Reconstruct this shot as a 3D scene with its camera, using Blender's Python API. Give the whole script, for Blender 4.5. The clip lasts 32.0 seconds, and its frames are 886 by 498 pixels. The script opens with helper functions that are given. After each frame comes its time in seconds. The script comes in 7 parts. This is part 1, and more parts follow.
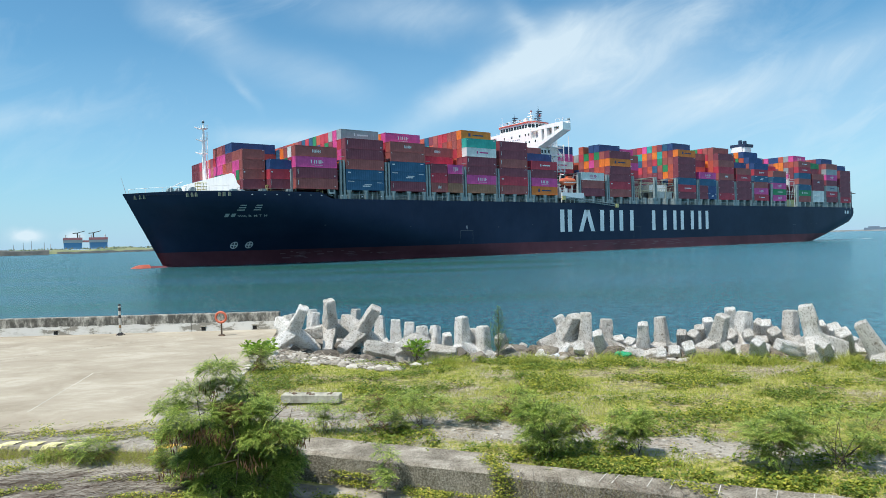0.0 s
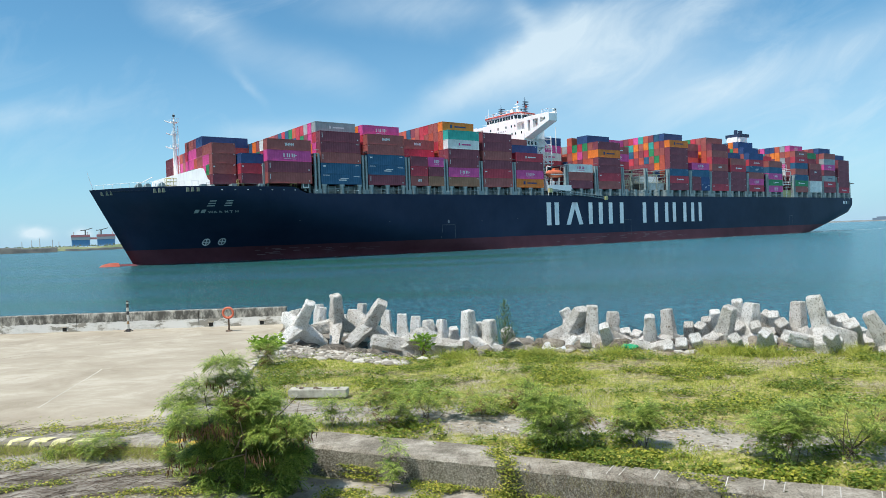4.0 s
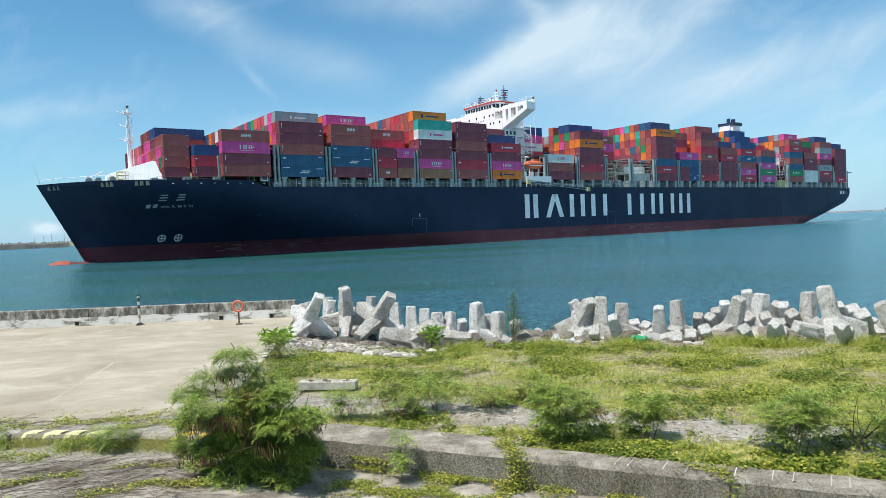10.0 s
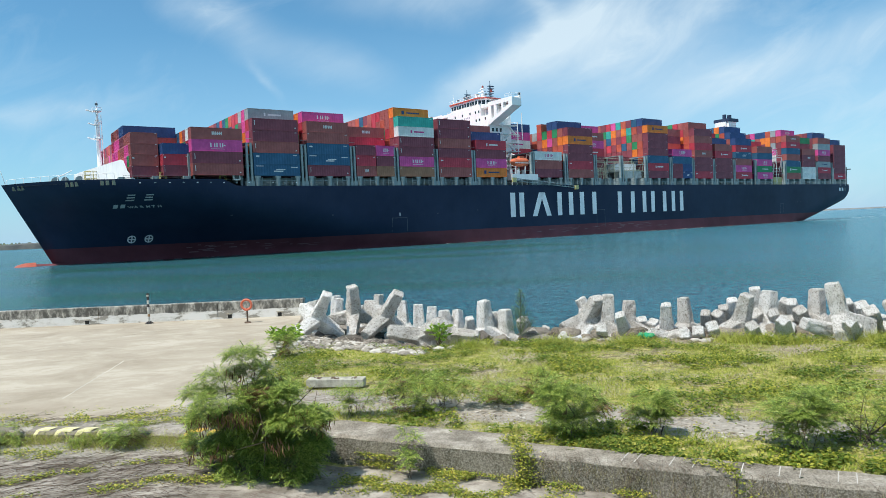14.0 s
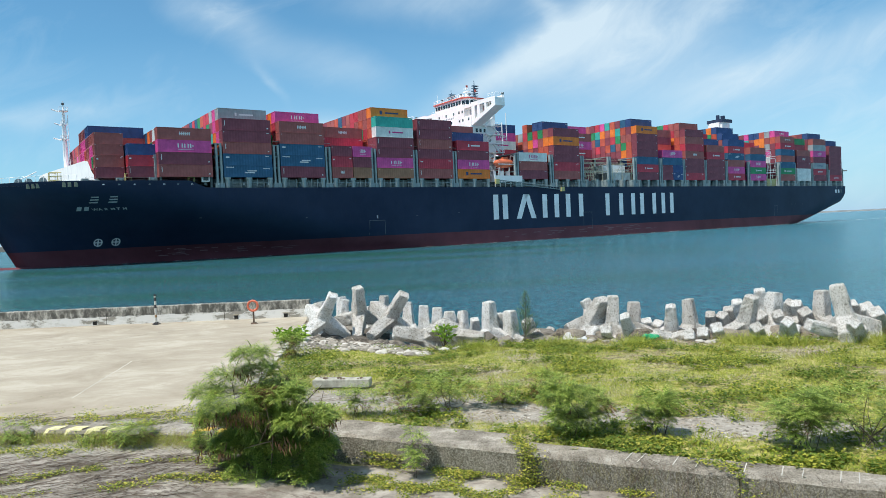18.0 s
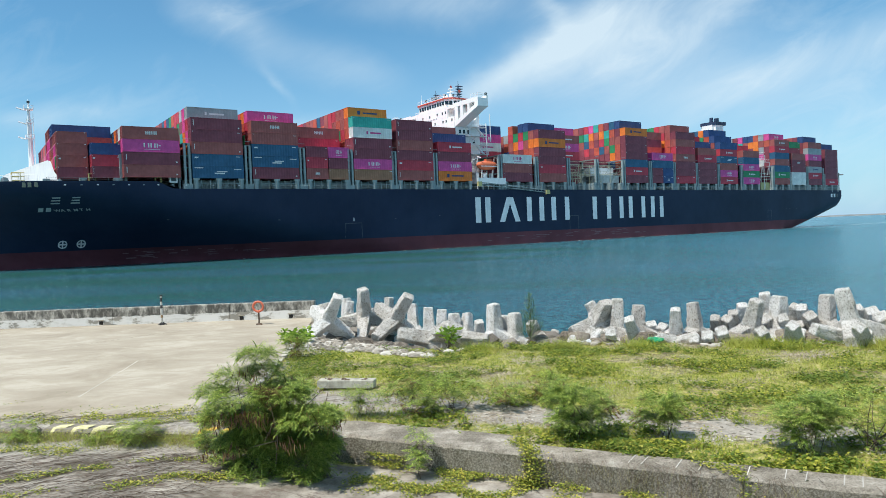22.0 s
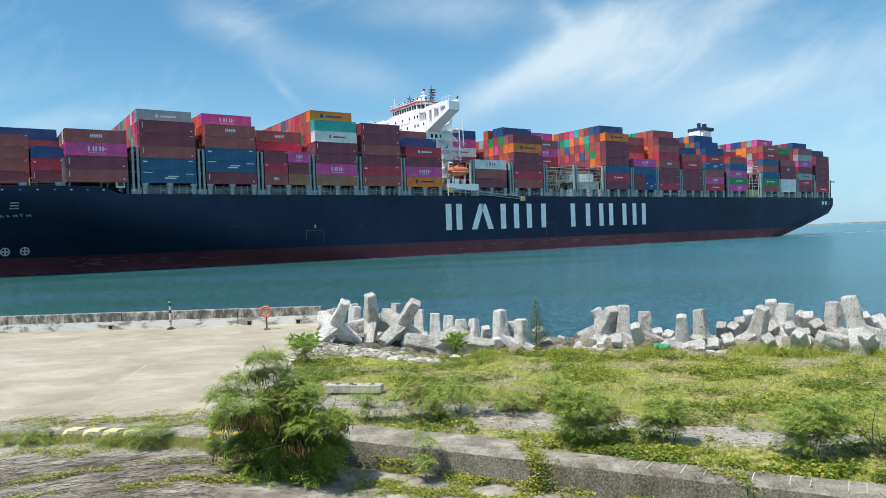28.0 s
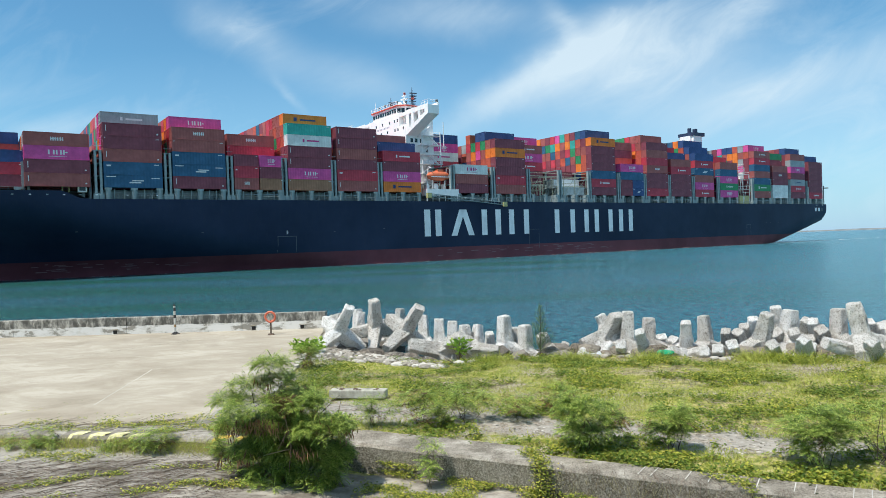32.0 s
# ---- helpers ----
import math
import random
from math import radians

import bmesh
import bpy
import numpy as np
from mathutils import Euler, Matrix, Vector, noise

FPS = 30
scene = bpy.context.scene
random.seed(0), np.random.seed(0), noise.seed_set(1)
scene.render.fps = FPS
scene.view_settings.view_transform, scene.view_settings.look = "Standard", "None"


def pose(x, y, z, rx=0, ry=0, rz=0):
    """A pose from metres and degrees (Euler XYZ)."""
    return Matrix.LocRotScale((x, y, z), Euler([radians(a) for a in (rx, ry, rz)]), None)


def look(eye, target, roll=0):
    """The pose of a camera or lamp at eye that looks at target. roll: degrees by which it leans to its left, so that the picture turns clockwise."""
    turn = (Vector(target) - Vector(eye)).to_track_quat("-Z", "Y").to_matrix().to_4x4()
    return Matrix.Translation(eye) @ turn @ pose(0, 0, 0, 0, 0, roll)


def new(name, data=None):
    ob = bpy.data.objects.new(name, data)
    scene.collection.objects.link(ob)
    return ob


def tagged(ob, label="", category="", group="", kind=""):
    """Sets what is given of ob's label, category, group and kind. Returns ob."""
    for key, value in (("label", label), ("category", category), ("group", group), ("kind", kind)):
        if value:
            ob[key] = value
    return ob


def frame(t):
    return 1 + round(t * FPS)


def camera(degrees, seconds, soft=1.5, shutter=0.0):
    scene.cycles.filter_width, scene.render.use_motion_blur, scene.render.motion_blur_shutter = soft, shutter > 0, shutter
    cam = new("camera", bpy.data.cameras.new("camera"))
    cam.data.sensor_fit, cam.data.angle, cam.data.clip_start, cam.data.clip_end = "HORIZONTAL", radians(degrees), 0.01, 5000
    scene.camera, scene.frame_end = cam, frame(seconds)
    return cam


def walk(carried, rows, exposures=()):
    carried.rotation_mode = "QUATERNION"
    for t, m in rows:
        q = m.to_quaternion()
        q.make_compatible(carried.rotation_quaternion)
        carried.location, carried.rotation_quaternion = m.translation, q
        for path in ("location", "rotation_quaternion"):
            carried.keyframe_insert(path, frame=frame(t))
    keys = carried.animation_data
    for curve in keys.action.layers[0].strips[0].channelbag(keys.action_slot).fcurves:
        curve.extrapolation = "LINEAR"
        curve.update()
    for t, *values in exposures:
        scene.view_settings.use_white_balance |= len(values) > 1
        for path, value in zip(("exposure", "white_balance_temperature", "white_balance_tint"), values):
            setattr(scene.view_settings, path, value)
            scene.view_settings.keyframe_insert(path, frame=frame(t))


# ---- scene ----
cam = camera(65.743, 32.0, soft=0.8)


def view(x, y, z, yaw, pitch, roll):
    a, p = radians(yaw), radians(pitch)
    way = Vector((math.sin(a) * math.cos(p), math.cos(a) * math.cos(p), math.sin(p)))
    eye = Vector((x, y, z))
    return look(eye, eye + way * 100, roll)


walk(cam, [(t, view(*v)) for t, *v in (
    (0.0, -0.054, 0.209, 5.021, 0.863, -0.654, -1.539),
    (0.5, -0.052, 0.213, 5.024, 0.767, -0.735, -1.551),
    (1.0, -0.050, 0.217, 5.025, 0.767, -0.751, -1.576),
    (1.5, -0.049, 0.218, 5.026, 0.740, -0.765, -1.604),
    (2.0, -0.048, 0.216, 5.025, 0.730, -0.811, -1.604),
    (2.5, -0.047, 0.213, 5.024, 0.649, -0.897, -1.720),
    (3.0, -0.045, 0.211, 5.023, 0.538, -1.000, -1.836),
    (3.5, -0.041, 0.211, 5.022, 0.424, -1.066, -1.926),
    (5.5, -0.013, 0.218, 5.015, 0.076, -1.413, -2.324),
    (6.0, -0.009, 0.218, 5.015, 0.004, -1.476, -2.381),
    (6.5, -0.006, 0.217, 5.015, -0.085, -1.508, -2.364),
    (7.0, -0.004, 0.216, 5.016, -0.124, -1.534, -2.376),
    (7.5, -0.004, 0.215, 5.016, -0.152, -1.557, -2.343),
    (8.0, -0.004, 0.214, 5.017, -0.199, -1.566, -2.280),
    (8.5, -0.005, 0.213, 5.017, -0.251, -1.577, -2.216),
    (9.0, -0.005, 0.210, 5.016, -0.258, -1.635, -2.232),
    (9.5, -0.004, 0.203, 5.015, -0.348, -1.694, -2.300),
    (10.0, -0.003, 0.193, 5.014, -0.455, -1.734, -2.403),
    (10.5, -0.002, 0.181, 5.014, -0.573, -1.801, -2.480),
    (11.0, -0.002, 0.170, 5.013, -0.660, -1.863, -2.563),
    (11.5, -0.004, 0.162, 5.012, -0.720, -1.900, -2.645),
    (12.0, -0.006, 0.155, 5.009, -0.773, -1.915, -2.687),
    (12.5, -0.006, 0.147, 5.006, -0.864, -1.920, -2.702),
    (13.0, -0.004, 0.138, 5.004, -0.936, -1.898, -2.613),
    (13.5, -0.001, 0.129, 5.002, -1.009, -1.866, -2.630),
    (14.0, 0.002, 0.122, 5.001, -1.064, -1.840, -2.616),
    (14.5, 0.004, 0.116, 5.001, -1.093, -1.814, -2.568),
    (16.5, 0.005, 0.024, 4.998, -1.276, -1.714, -2.489),
    (17.0, 0.003, 0.014, 4.997, -1.355, -1.700, -2.519),
    (17.5, 0.003, 0.005, 4.997, -1.408, -1.687, -2.554),
    (18.0, 0.002, -0.004, 4.997, -1.493, -1.683, -2.600),
    (18.5, 0.002, -0.013, 4.996, -1.562, -1.679, -2.618),
    (19.0, 0.001, -0.022, 4.995, -1.642, -1.655, -2.597),
    (19.5, -0.001, -0.031, 4.994, -1.689, -1.643, -2.580),
    (20.0, -0.001, -0.038, 4.993, -1.713, -1.610, -2.527),
    (20.5, 0.001, -0.043, 4.993, -1.781, -1.575, -2.466),
    (21.0, 0.005, -0.047, 4.992, -1.834, -1.538, -2.423),
    (21.5, 0.008, -0.053, 4.991, -1.880, -1.504, -2.355),
    (22.0, 0.009, -0.061, 4.991, -1.911, -1.480, -2.303),
    (22.5, 0.009, -0.072, 4.991, -1.961, -1.443, -2.260),
    (23.0, 0.007, -0.087, 4.991, -1.986, -1.417, -2.228),
    (23.5, 0.005, -0.103, 4.992, -2.023, -1.367, -2.220),
    (24.0, 0.003, -0.121, 4.993, -2.100, -1.325, -2.239),
    (24.5, 0.002, -0.136, 4.993, -2.153, -1.273, -2.190),
    (25.0, 0.001, -0.148, 4.993, -2.190, -1.221, -2.221),
    (25.5, 0.002, -0.157, 4.992, -2.256, -1.178, -2.211),
    (27.5, -0.003, -0.216, 4.996, -2.399, -0.979, -2.171),
    (28.0, -0.004, -0.220, 4.995, -2.427, -0.943, -2.114),
    (28.5, -0.006, -0.224, 4.994, -2.445, -0.886, -2.078),
    (29.0, -0.007, -0.230, 4.993, -2.492, -0.827, -2.014),
    (29.5, -0.009, -0.236, 4.992, -2.541, -0.759, -1.938),
    (30.0, -0.011, -0.244, 4.992, -2.594, -0.699, -1.926),
    (30.5, -0.012, -0.250, 4.993, -2.646, -0.662, -1.929),
    (31.0, -0.013, -0.255, 4.995, -2.697, -0.604, -1.964),
    (31.5, -0.016, -0.259, 4.997, -2.715, -0.547, -2.002),
    (32.0, -0.019, -0.263, 5.000, -2.721, -0.470, -1.996),
)])

# ---- world, sun ----
SUN_EL, SUN_AZ = 64.0, -129.0        # azimuth from +y towards +x
sun_way = Vector((math.sin(radians(SUN_AZ)) * math.cos(radians(SUN_EL)),
                  math.cos(radians(SUN_AZ)) * math.cos(radians(SUN_EL)), math.sin(radians(SUN_EL))))
sun = new("sun", bpy.data.lights.new("sun", "SUN"))
sun.data.energy, sun.data.angle, sun.data.color = 5.0, radians(0.6), (1.0, 0.95, 0.88)
sun.matrix_world = look(sun_way * 300, (0, 0, 0))

world = bpy.data.worlds.new("world")
scene.world = world
world.use_nodes = True
wt = world.node_tree
wt.nodes.clear()


def wnode(kind, **kw):
    n = wt.nodes.new(kind)
    for k, v in kw.items():
        if k.startswith("i_"):
            n.inputs[int(k[2:])].default_value = v
    return n


def wlink(a, b):
    wt.links.new(a, b)


w_out, w_bg = wnode("ShaderNodeOutputWorld"), wnode("ShaderNodeBackground")
w_bg.inputs[1].default_value = 0.12
wlink(w_bg.outputs[0], w_out.inputs[0])
w_sky = wnode("ShaderNodeTexSky")
w_sky.sky_type, w_sky.sun_disc = "NISHITA", False
w_sky.sun_elevation, w_sky.sun_rotation = radians(SUN_EL), radians(SUN_AZ)
w_sky.air_density, w_sky.dust_density, w_sky.ozone_density = 1.0, 0.3, 2.0
w_tc = wnode("ShaderNodeTexCoord")
# cirrus on a flat sheet far off: streaks drawn out along one slant, thicker to the right
def wmath(op, a, b=None, c=None):
    n = wnode("ShaderNodeMath")
    n.operation = op
    for s, v in enumerate((a, b, c)):
        if v is None:
            continue
        if isinstance(v, (int, float)):
            n.inputs[s].default_value = v
        else:
            wlink(v, n.inputs[s])
    return n.outputs[0]


def wramp(fac, stops):
    r = wnode("ShaderNodeValToRGB")
    e = r.color_ramp.elements
    while len(e) < len(stops):
        e.new(0.5)
    for k, (p, c) in zip(e, stops):
        k.position, k.color = p, (c, c, c, 1)
    wlink(fac, r.inputs[0])
    return r.outputs[0]


def streaks(turn, scale, stretch, seed, distort, rough):
    m = wnode("ShaderNodeMapping")
    m.inputs["Location"].default_value = (seed, seed * 0.7, 0)
    m.inputs["Scale"].default_value = (1, stretch, 1)
    turned = wnode("ShaderNodeMapping")
    turned.inputs["Rotation"].default_value = (0, 0, radians(turn))
    wlink(flat, turned.inputs[0])
    wlink(turned.outputs[0], m.inputs[0])
    n = wnode("ShaderNodeTexNoise")
    n.inputs["Scale"].default_value, n.inputs["Detail"].default_value = scale, 8
    n.inputs["Roughness"].default_value, n.inputs["Distortion"].default_value = rough, distort
    wlink(m.outputs[0], n.inputs[0])
    return n.outputs[0]


w_sep = wnode("ShaderNodeSeparateXYZ")
wlink(w_tc.outputs["Generated"], w_sep.inputs[0])
dx, dy, dz = w_sep.outputs
ahead = wmath("MAXIMUM", wmath("ABSOLUTE", dy), 0.15)
u, v = wmath("DIVIDE", dx, ahead), wmath("DIVIDE", dz, ahead)
w_comb = wnode("ShaderNodeCombineXYZ")
wlink(u, w_comb.inputs[0]), wlink(v, w_comb.inputs[1])
flat = w_comb.outputs[0]
fine = streaks(-27, 5.0, 2.3, 8.3, 1.2, 0.62)
thin = streaks(-24, 2.2, 1.8, 3.1, 0.7, 0.5)
bend_u, bend_v = streaks(-20, 3.0, 1.3, 21.0, 0.4, 0.55), streaks(-20, 3.0, 1.3, 47.0, 0.4, 0.55)
wu = wmath("ADD", u, wmath("MULTIPLY", wmath("SUBTRACT", bend_u, 0.5), 0.16))
wv = wmath("ADD", v, wmath("MULTIPLY", wmath("SUBTRACT", bend_v, 0.5), 0.09))


def cirrus(u0, v0, slope, long, wide, weight):
    """One soft drawn-out bank of cloud about a bearing and a height."""
    c, s = math.cos(radians(slope)), math.sin(radians(slope))
    du, dv = wmath("SUBTRACT", wu, u0), wmath("SUBTRACT", wv, v0)
    p = wmath("MULTIPLY_ADD", du, c / long, wmath("MULTIPLY", dv, s / long))
    q = wmath("MULTIPLY_ADD", dv, c / wide, wmath("MULTIPLY", du, -s / wide))
    d = wmath("MULTIPLY_ADD", p, p, wmath("MULTIPLY", q, q))
    return wmath("MULTIPLY", wmath("POWER", 2.718, wmath("MULTIPLY", d, -1.0)), weight)


CLOUDS = (
    (0.05, 0.205, 27, 0.132, 0.0234, 0.51), (0.15, 0.262, 34, 0.11, 0.039, 0.637), (0.215, 0.24, 22, 0.099, 0.065, 0.527),
    (0.33, 0.236, 8, 0.121, 0.0715, 0.383), (0.125, 0.305, 115, 0.0495, 0.0182, 0.425), (0.395, 0.31, 55, 0.066, 0.0286, 0.34),
    (0.3, 0.3, 20, 0.154, 0.0455, 0.297), (0.47, 0.212, 17, 0.286, 0.042, 0.5), (0.66, 0.165, 18, 0.31, 0.11, 0.36),
    (-0.345, 0.318, -30, 0.099, 0.0312, 0.468), (-0.262, 0.226, -60, 0.0275, 0.0091, 0.297), (-0.58, 0.195, 0, 0.121, 0.0156, 0.289),
    (-0.21, 0.16, -4, 0.088, 0.0169, 0.637), (-0.03, 0.335, -8, 0.13, 0.032, 0.50), (-0.17, 0.25, -20, 0.09, 0.034, 0.36),
    (-0.59, 0.031, 0, 0.020, 0.009, 1.7), (-0.522, 0.031, 0, 0.013, 0.008, 1.5))
banks = cirrus(*CLOUDS[0])
for row in CLOUDS[1:]:
    banks = wmath("ADD", banks, cirrus(*row))
body = wmath("MULTIPLY", banks, wmath("MULTIPLY_ADD", fine, 1.15, 0.33))
mass = wmath("ADD", body, wmath("MULTIPLY", wmath("MAXIMUM", wmath("SUBTRACT", wmath("MULTIPLY_ADD", fine, 0.5, wmath("MULTIPLY", thin, 0.5)), 0.50), 0.0), 1.2))
# unseen cirrus added overhead, above the view, to brighten shaded sides
overhead = wramp(v, [(0.42, 0.0), (0.85, 0.5)])
mass = wmath("ADD", mass, wmath("MULTIPLY", overhead, wmath("MULTIPLY_ADD", thin, 1.2, 0.25)))
veil = wramp(mass, [(0.04, 0.0), (0.30, 0.20), (0.62, 0.52), (1.0, 0.84)])
haze = wramp(v, [(0.0, 0.80), (0.10, 0.42), (0.30, 0.06), (0.6, 0.0)])
w_tint = wnode("ShaderNodeMix")
w_tint.data_type, w_tint.blend_type = "RGBA", "MULTIPLY"
w_tint.inputs[0].default_value = 1.0
wlink(w_sky.outputs[0], w_tint.inputs[6])
w_tint.inputs[7].default_value = (0.57, 1.02, 1.11, 1)
w_mixh = wnode("ShaderNodeMix")
w_mixh.data_type = "RGBA"
wlink(haze, w_mixh.inputs[0])
wlink(w_tint.outputs[2], w_mixh.inputs[6])
w_mixh.inputs[7].default_value = (3.4, 5.1, 7.1, 1)
w_mix = wnode("ShaderNodeMix")
w_mix.data_type = "RGBA"
wlink(veil, w_mix.inputs[0])
wlink(w_mixh.outputs[2], w_mix.inputs[6])
w_mix.inputs[7].default_value = (5.95, 7.1, 7.8, 1)
wlink(w_mix.outputs[2], w_bg.inputs[0])
scene.view_settings.exposure = 0.07


# ---- materials ----
class Mat:
    """A small builder of node materials."""

    def __init__(self, name, rough=0.7, metal=0.0, spec=0.4):
        self.m = bpy.data.materials.new(name)
        self.m.use_nodes = True
        self.t = self.m.node_tree
        self.b = self.t.nodes["Principled BSDF"]
        self.b.inputs["Roughness"].default_value = rough
        self.b.inputs["Metallic"].default_value = metal
        self.b.inputs["Specular IOR Level"].default_value = spec
        self.coord = self.t.nodes.new("ShaderNodeTexCoord").outputs["Object"]

    def noise(self, scale, detail=4, rough=0.6, stretch=(1, 1, 1), distort=0.0):
        mp = self.t.nodes.new("ShaderNodeMapping")
        mp.inputs["Scale"].default_value = stretch
        self.t.links.new(self.coord, mp.inputs[0])
        n = self.t.nodes.new("ShaderNodeTexNoise")
        n.inputs["Scale"].default_value, n.inputs["Detail"].default_value = scale, detail
        n.inputs["Roughness"].default_value, n.inputs["Distortion"].default_value = rough, distort
        self.t.links.new(mp.outputs[0], n.inputs[0])
        return n.outputs[0]

    def ramp(self, fac, stops):
        r = self.t.nodes.new("ShaderNodeValToRGB")
        e = r.color_ramp.elements
        while len(e) < len(stops):
            e.new(0.5)
        for k, (pos, col) in zip(e, stops):
            k.position = pos
            k.color = (*col, 1) if len(col) == 3 else col
        self.t.links.new(fac, r.inputs[0])
        return r.outputs[0]

    def mix(self, fac, a, b, kind="MIX"):
        n = self.t.nodes.new("ShaderNodeMix")
        n.data_type, n.blend_type = "RGBA", kind
        for v, s in ((fac, 0), (a, 6), (b, 7)):
            if isinstance(v, (int, float)):
                n.inputs[s].default_value = v
            elif isinstance(v, tuple):
                n.inputs[s].default_value = (*v, 1)
            else:
                self.t.links.new(v, n.inputs[s])
        return n.outputs[2]

    def random(self):
        return self.t.nodes.new("ShaderNodeObjectInfo").outputs["Random"]

    def island(self):
        return self.t.nodes.new("ShaderNodeNewGeometry").outputs["Random Per Island"]

    def color(self, c):
        if isinstance(c, tuple):
            self.b.inputs["Base Color"].default_value = (*c, 1)
        else:
            self.t.links.new(c, self.b.inputs["Base Color"])
        return self

    def bump(self, h, strength=0.3, dist=0.05):
        n = self.t.nodes.new("ShaderNodeBump")
        n.inputs["Strength"].default_value, n.inputs["Distance"].default_value = strength, dist
        self.t.links.new(h, n.inputs["Height"])
        self.t.links.new(n.outputs[0], self.b.inputs["Normal"])
        return self


def painted(name, c, rough=0.5, wear=0.35, scale=0.6, spec=0.4):
    """Paint with blotchy fading and streaks of dirt."""
    k = Mat(name, rough, spec=spec)
    d = tuple(v * (1 - wear) for v in c)
    l = tuple(min(1, v * (1 + wear * 0.5) + 0.01) for v in c)
    a = k.ramp(k.noise(scale, 5, 0.65), [(0.3, d), (0.7, l)])
    s = k.ramp(k.noise(2.2, 3, 0.6, (1.0, 1.0, 0.12)), [(0.52, (0, 0, 0)), (0.8, (1, 1, 1))])
    k.color(k.mix(0.35, a, k.mix(s, a, tuple(v * 0.5 + 0.03 for v in c))))
    return k.m


# ---- helpers for meshes ----
def mesh_ob(name, bm, material, parent=None, label="", smooth=False):
    me = bpy.data.meshes.new(name)
    bm.normal_update()
    bm.to_mesh(me)
    bm.free()
    if material:
        me.materials.append(material)
    if smooth:
        me.polygons.foreach_set("use_smooth", [True] * len(me.polygons))
    ob = new(name, me)
    if parent:
        ob.parent = parent
    if label:
        ob["label"] = label
    return ob


def part(name, bm, material, parent, label="", smooth=False):
    return mesh_ob(name, bm, material, parent, label, smooth)


def box(bm, x0, x1, y0, y1, z0, z1, m=None):
    v = [bm.verts.new(p) for p in ((x0, y0, z0), (x1, y0, z0), (x1, y1, z0), (x0, y1, z0),
                                   (x0, y0, z1), (x1, y0, z1), (x1, y1, z1), (x0, y1, z1))]
    if m is not None:
        for q in v:
            q.co = m @ q.co
    for f in ((3, 2, 1, 0), (4, 5, 6, 7), (0, 1, 5, 4), (1, 2, 6, 5), (2, 3, 7, 6), (3, 0, 4, 7)):
        bm.faces.new([v[i] for i in f])
    return bm


def tube(bm, a, b, r0, r1=None, n=6, cap=True):
    a, b = Vector(a), Vector(b)
    r1 = r0 if r1 is None else r1
    q = (b - a).to_track_quat("Z", "Y").to_matrix()
    rings = []
    for c, r in ((a, r0), (b, r1)):
        rings.append([bm.verts.new(c + q @ Vector((math.cos(k * math.tau / n) * r, math.sin(k * math.tau / n) * r, 0))) for k in range(n)])
    for k in range(n):
        bm.faces.new((rings[0][k], rings[0][(k + 1) % n], rings[1][(k + 1) % n], rings[1][k]))
    if cap:
        bm.faces.new(rings[0][::-1])
        bm.faces.new(rings[1])
    return bm


def empty(name, m=None):
    e = new(name)
    if m is not None:
        e.matrix_basis = m
    return e


def grid_sheet(x0, x1, y0, y1, nx, ny, height):
    bm = bmesh.new()
    vs = []
    for j in range(ny + 1):
        for i in range(nx + 1):
            x, y = x0 + (x1 - x0) * i / nx, y0 + (y1 - y0) * j / ny
            vs.append(bm.verts.new((x, y, height(x, y))))
    for j in range(ny):
        for i in range(nx):
            a = j * (nx + 1) + i
            bm.faces.new((vs[a], vs[a + 1], vs[a + nx + 2], vs[a + nx + 1]))
    return bm


# ---- water ----
def node_math(k, op, *args):
    n = k.t.nodes.new("ShaderNodeMath")
    n.operation = op
    for s, v in enumerate(args):
        if isinstance(v, (int, float)):
            n.inputs[s].default_value = v
        else:
            k.t.links.new(v, n.inputs[s])
    return n.outputs[0]


def water_material():
    k = Mat("sea_water", 0.24, spec=0.65)
    k.b.inputs["IOR"].default_value = 1.33
    big = k.noise(0.012, 3, 0.5, (1, 3, 1))
    deep = k.ramp(big, [(0.38, (0.018, 0.090, 0.074)), (0.58, (0.027, 0.100, 0.132))])
    # sky reflection painted into the colour: paler blue to the right and nearer
    sep = k.t.nodes.new("ShaderNodeSeparateXYZ")
    k.t.links.new(k.coord, sep.inputs[0])
    sky_sheen = node_math(k, "MULTIPLY_ADD", sep.outputs[0], 0.012, node_math(k, "MULTIPLY_ADD", big, 0.8, node_math(k, "MULTIPLY", sep.outputs[1], -0.002)))
    deep = k.mix(k.ramp(sky_sheen, [(0.15, (0, 0, 0)), (0.85, (1, 1, 1))]), deep, (0.040, 0.150, 0.195))
    # light and shade of the small waves, painted into the colour
    chop_shade = k.ramp(k.noise(2.4, 5, 0.72, (1.1, 0.42, 1)), [(0.41, (0.60, 0.64, 0.68)), (0.50, (1.05, 1.05, 1.05)), (0.59, (1.6, 1.5, 1.42))])
    k.color(k.mix(1.0, deep, chop_shade, "MULTIPLY"))
    h1 = k.noise(0.6, 6, 0.72, (1.2, 0.6, 1))
    h2 = k.noise(2.6, 4, 0.65, (1.2, 0.7, 1))
    k.bump(k.mix(0.45, h1, h2), 1.0, 0.7)
    return k.m


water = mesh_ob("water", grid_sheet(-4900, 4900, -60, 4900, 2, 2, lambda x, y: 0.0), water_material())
tagged(water, "blue-green harbour water with small ripples", "water", kind="structure")


# ---- far shores ----
def polar(deg, d):
    return Vector((math.sin(radians(deg)) * d, math.cos(radians(deg)) * d, 0))


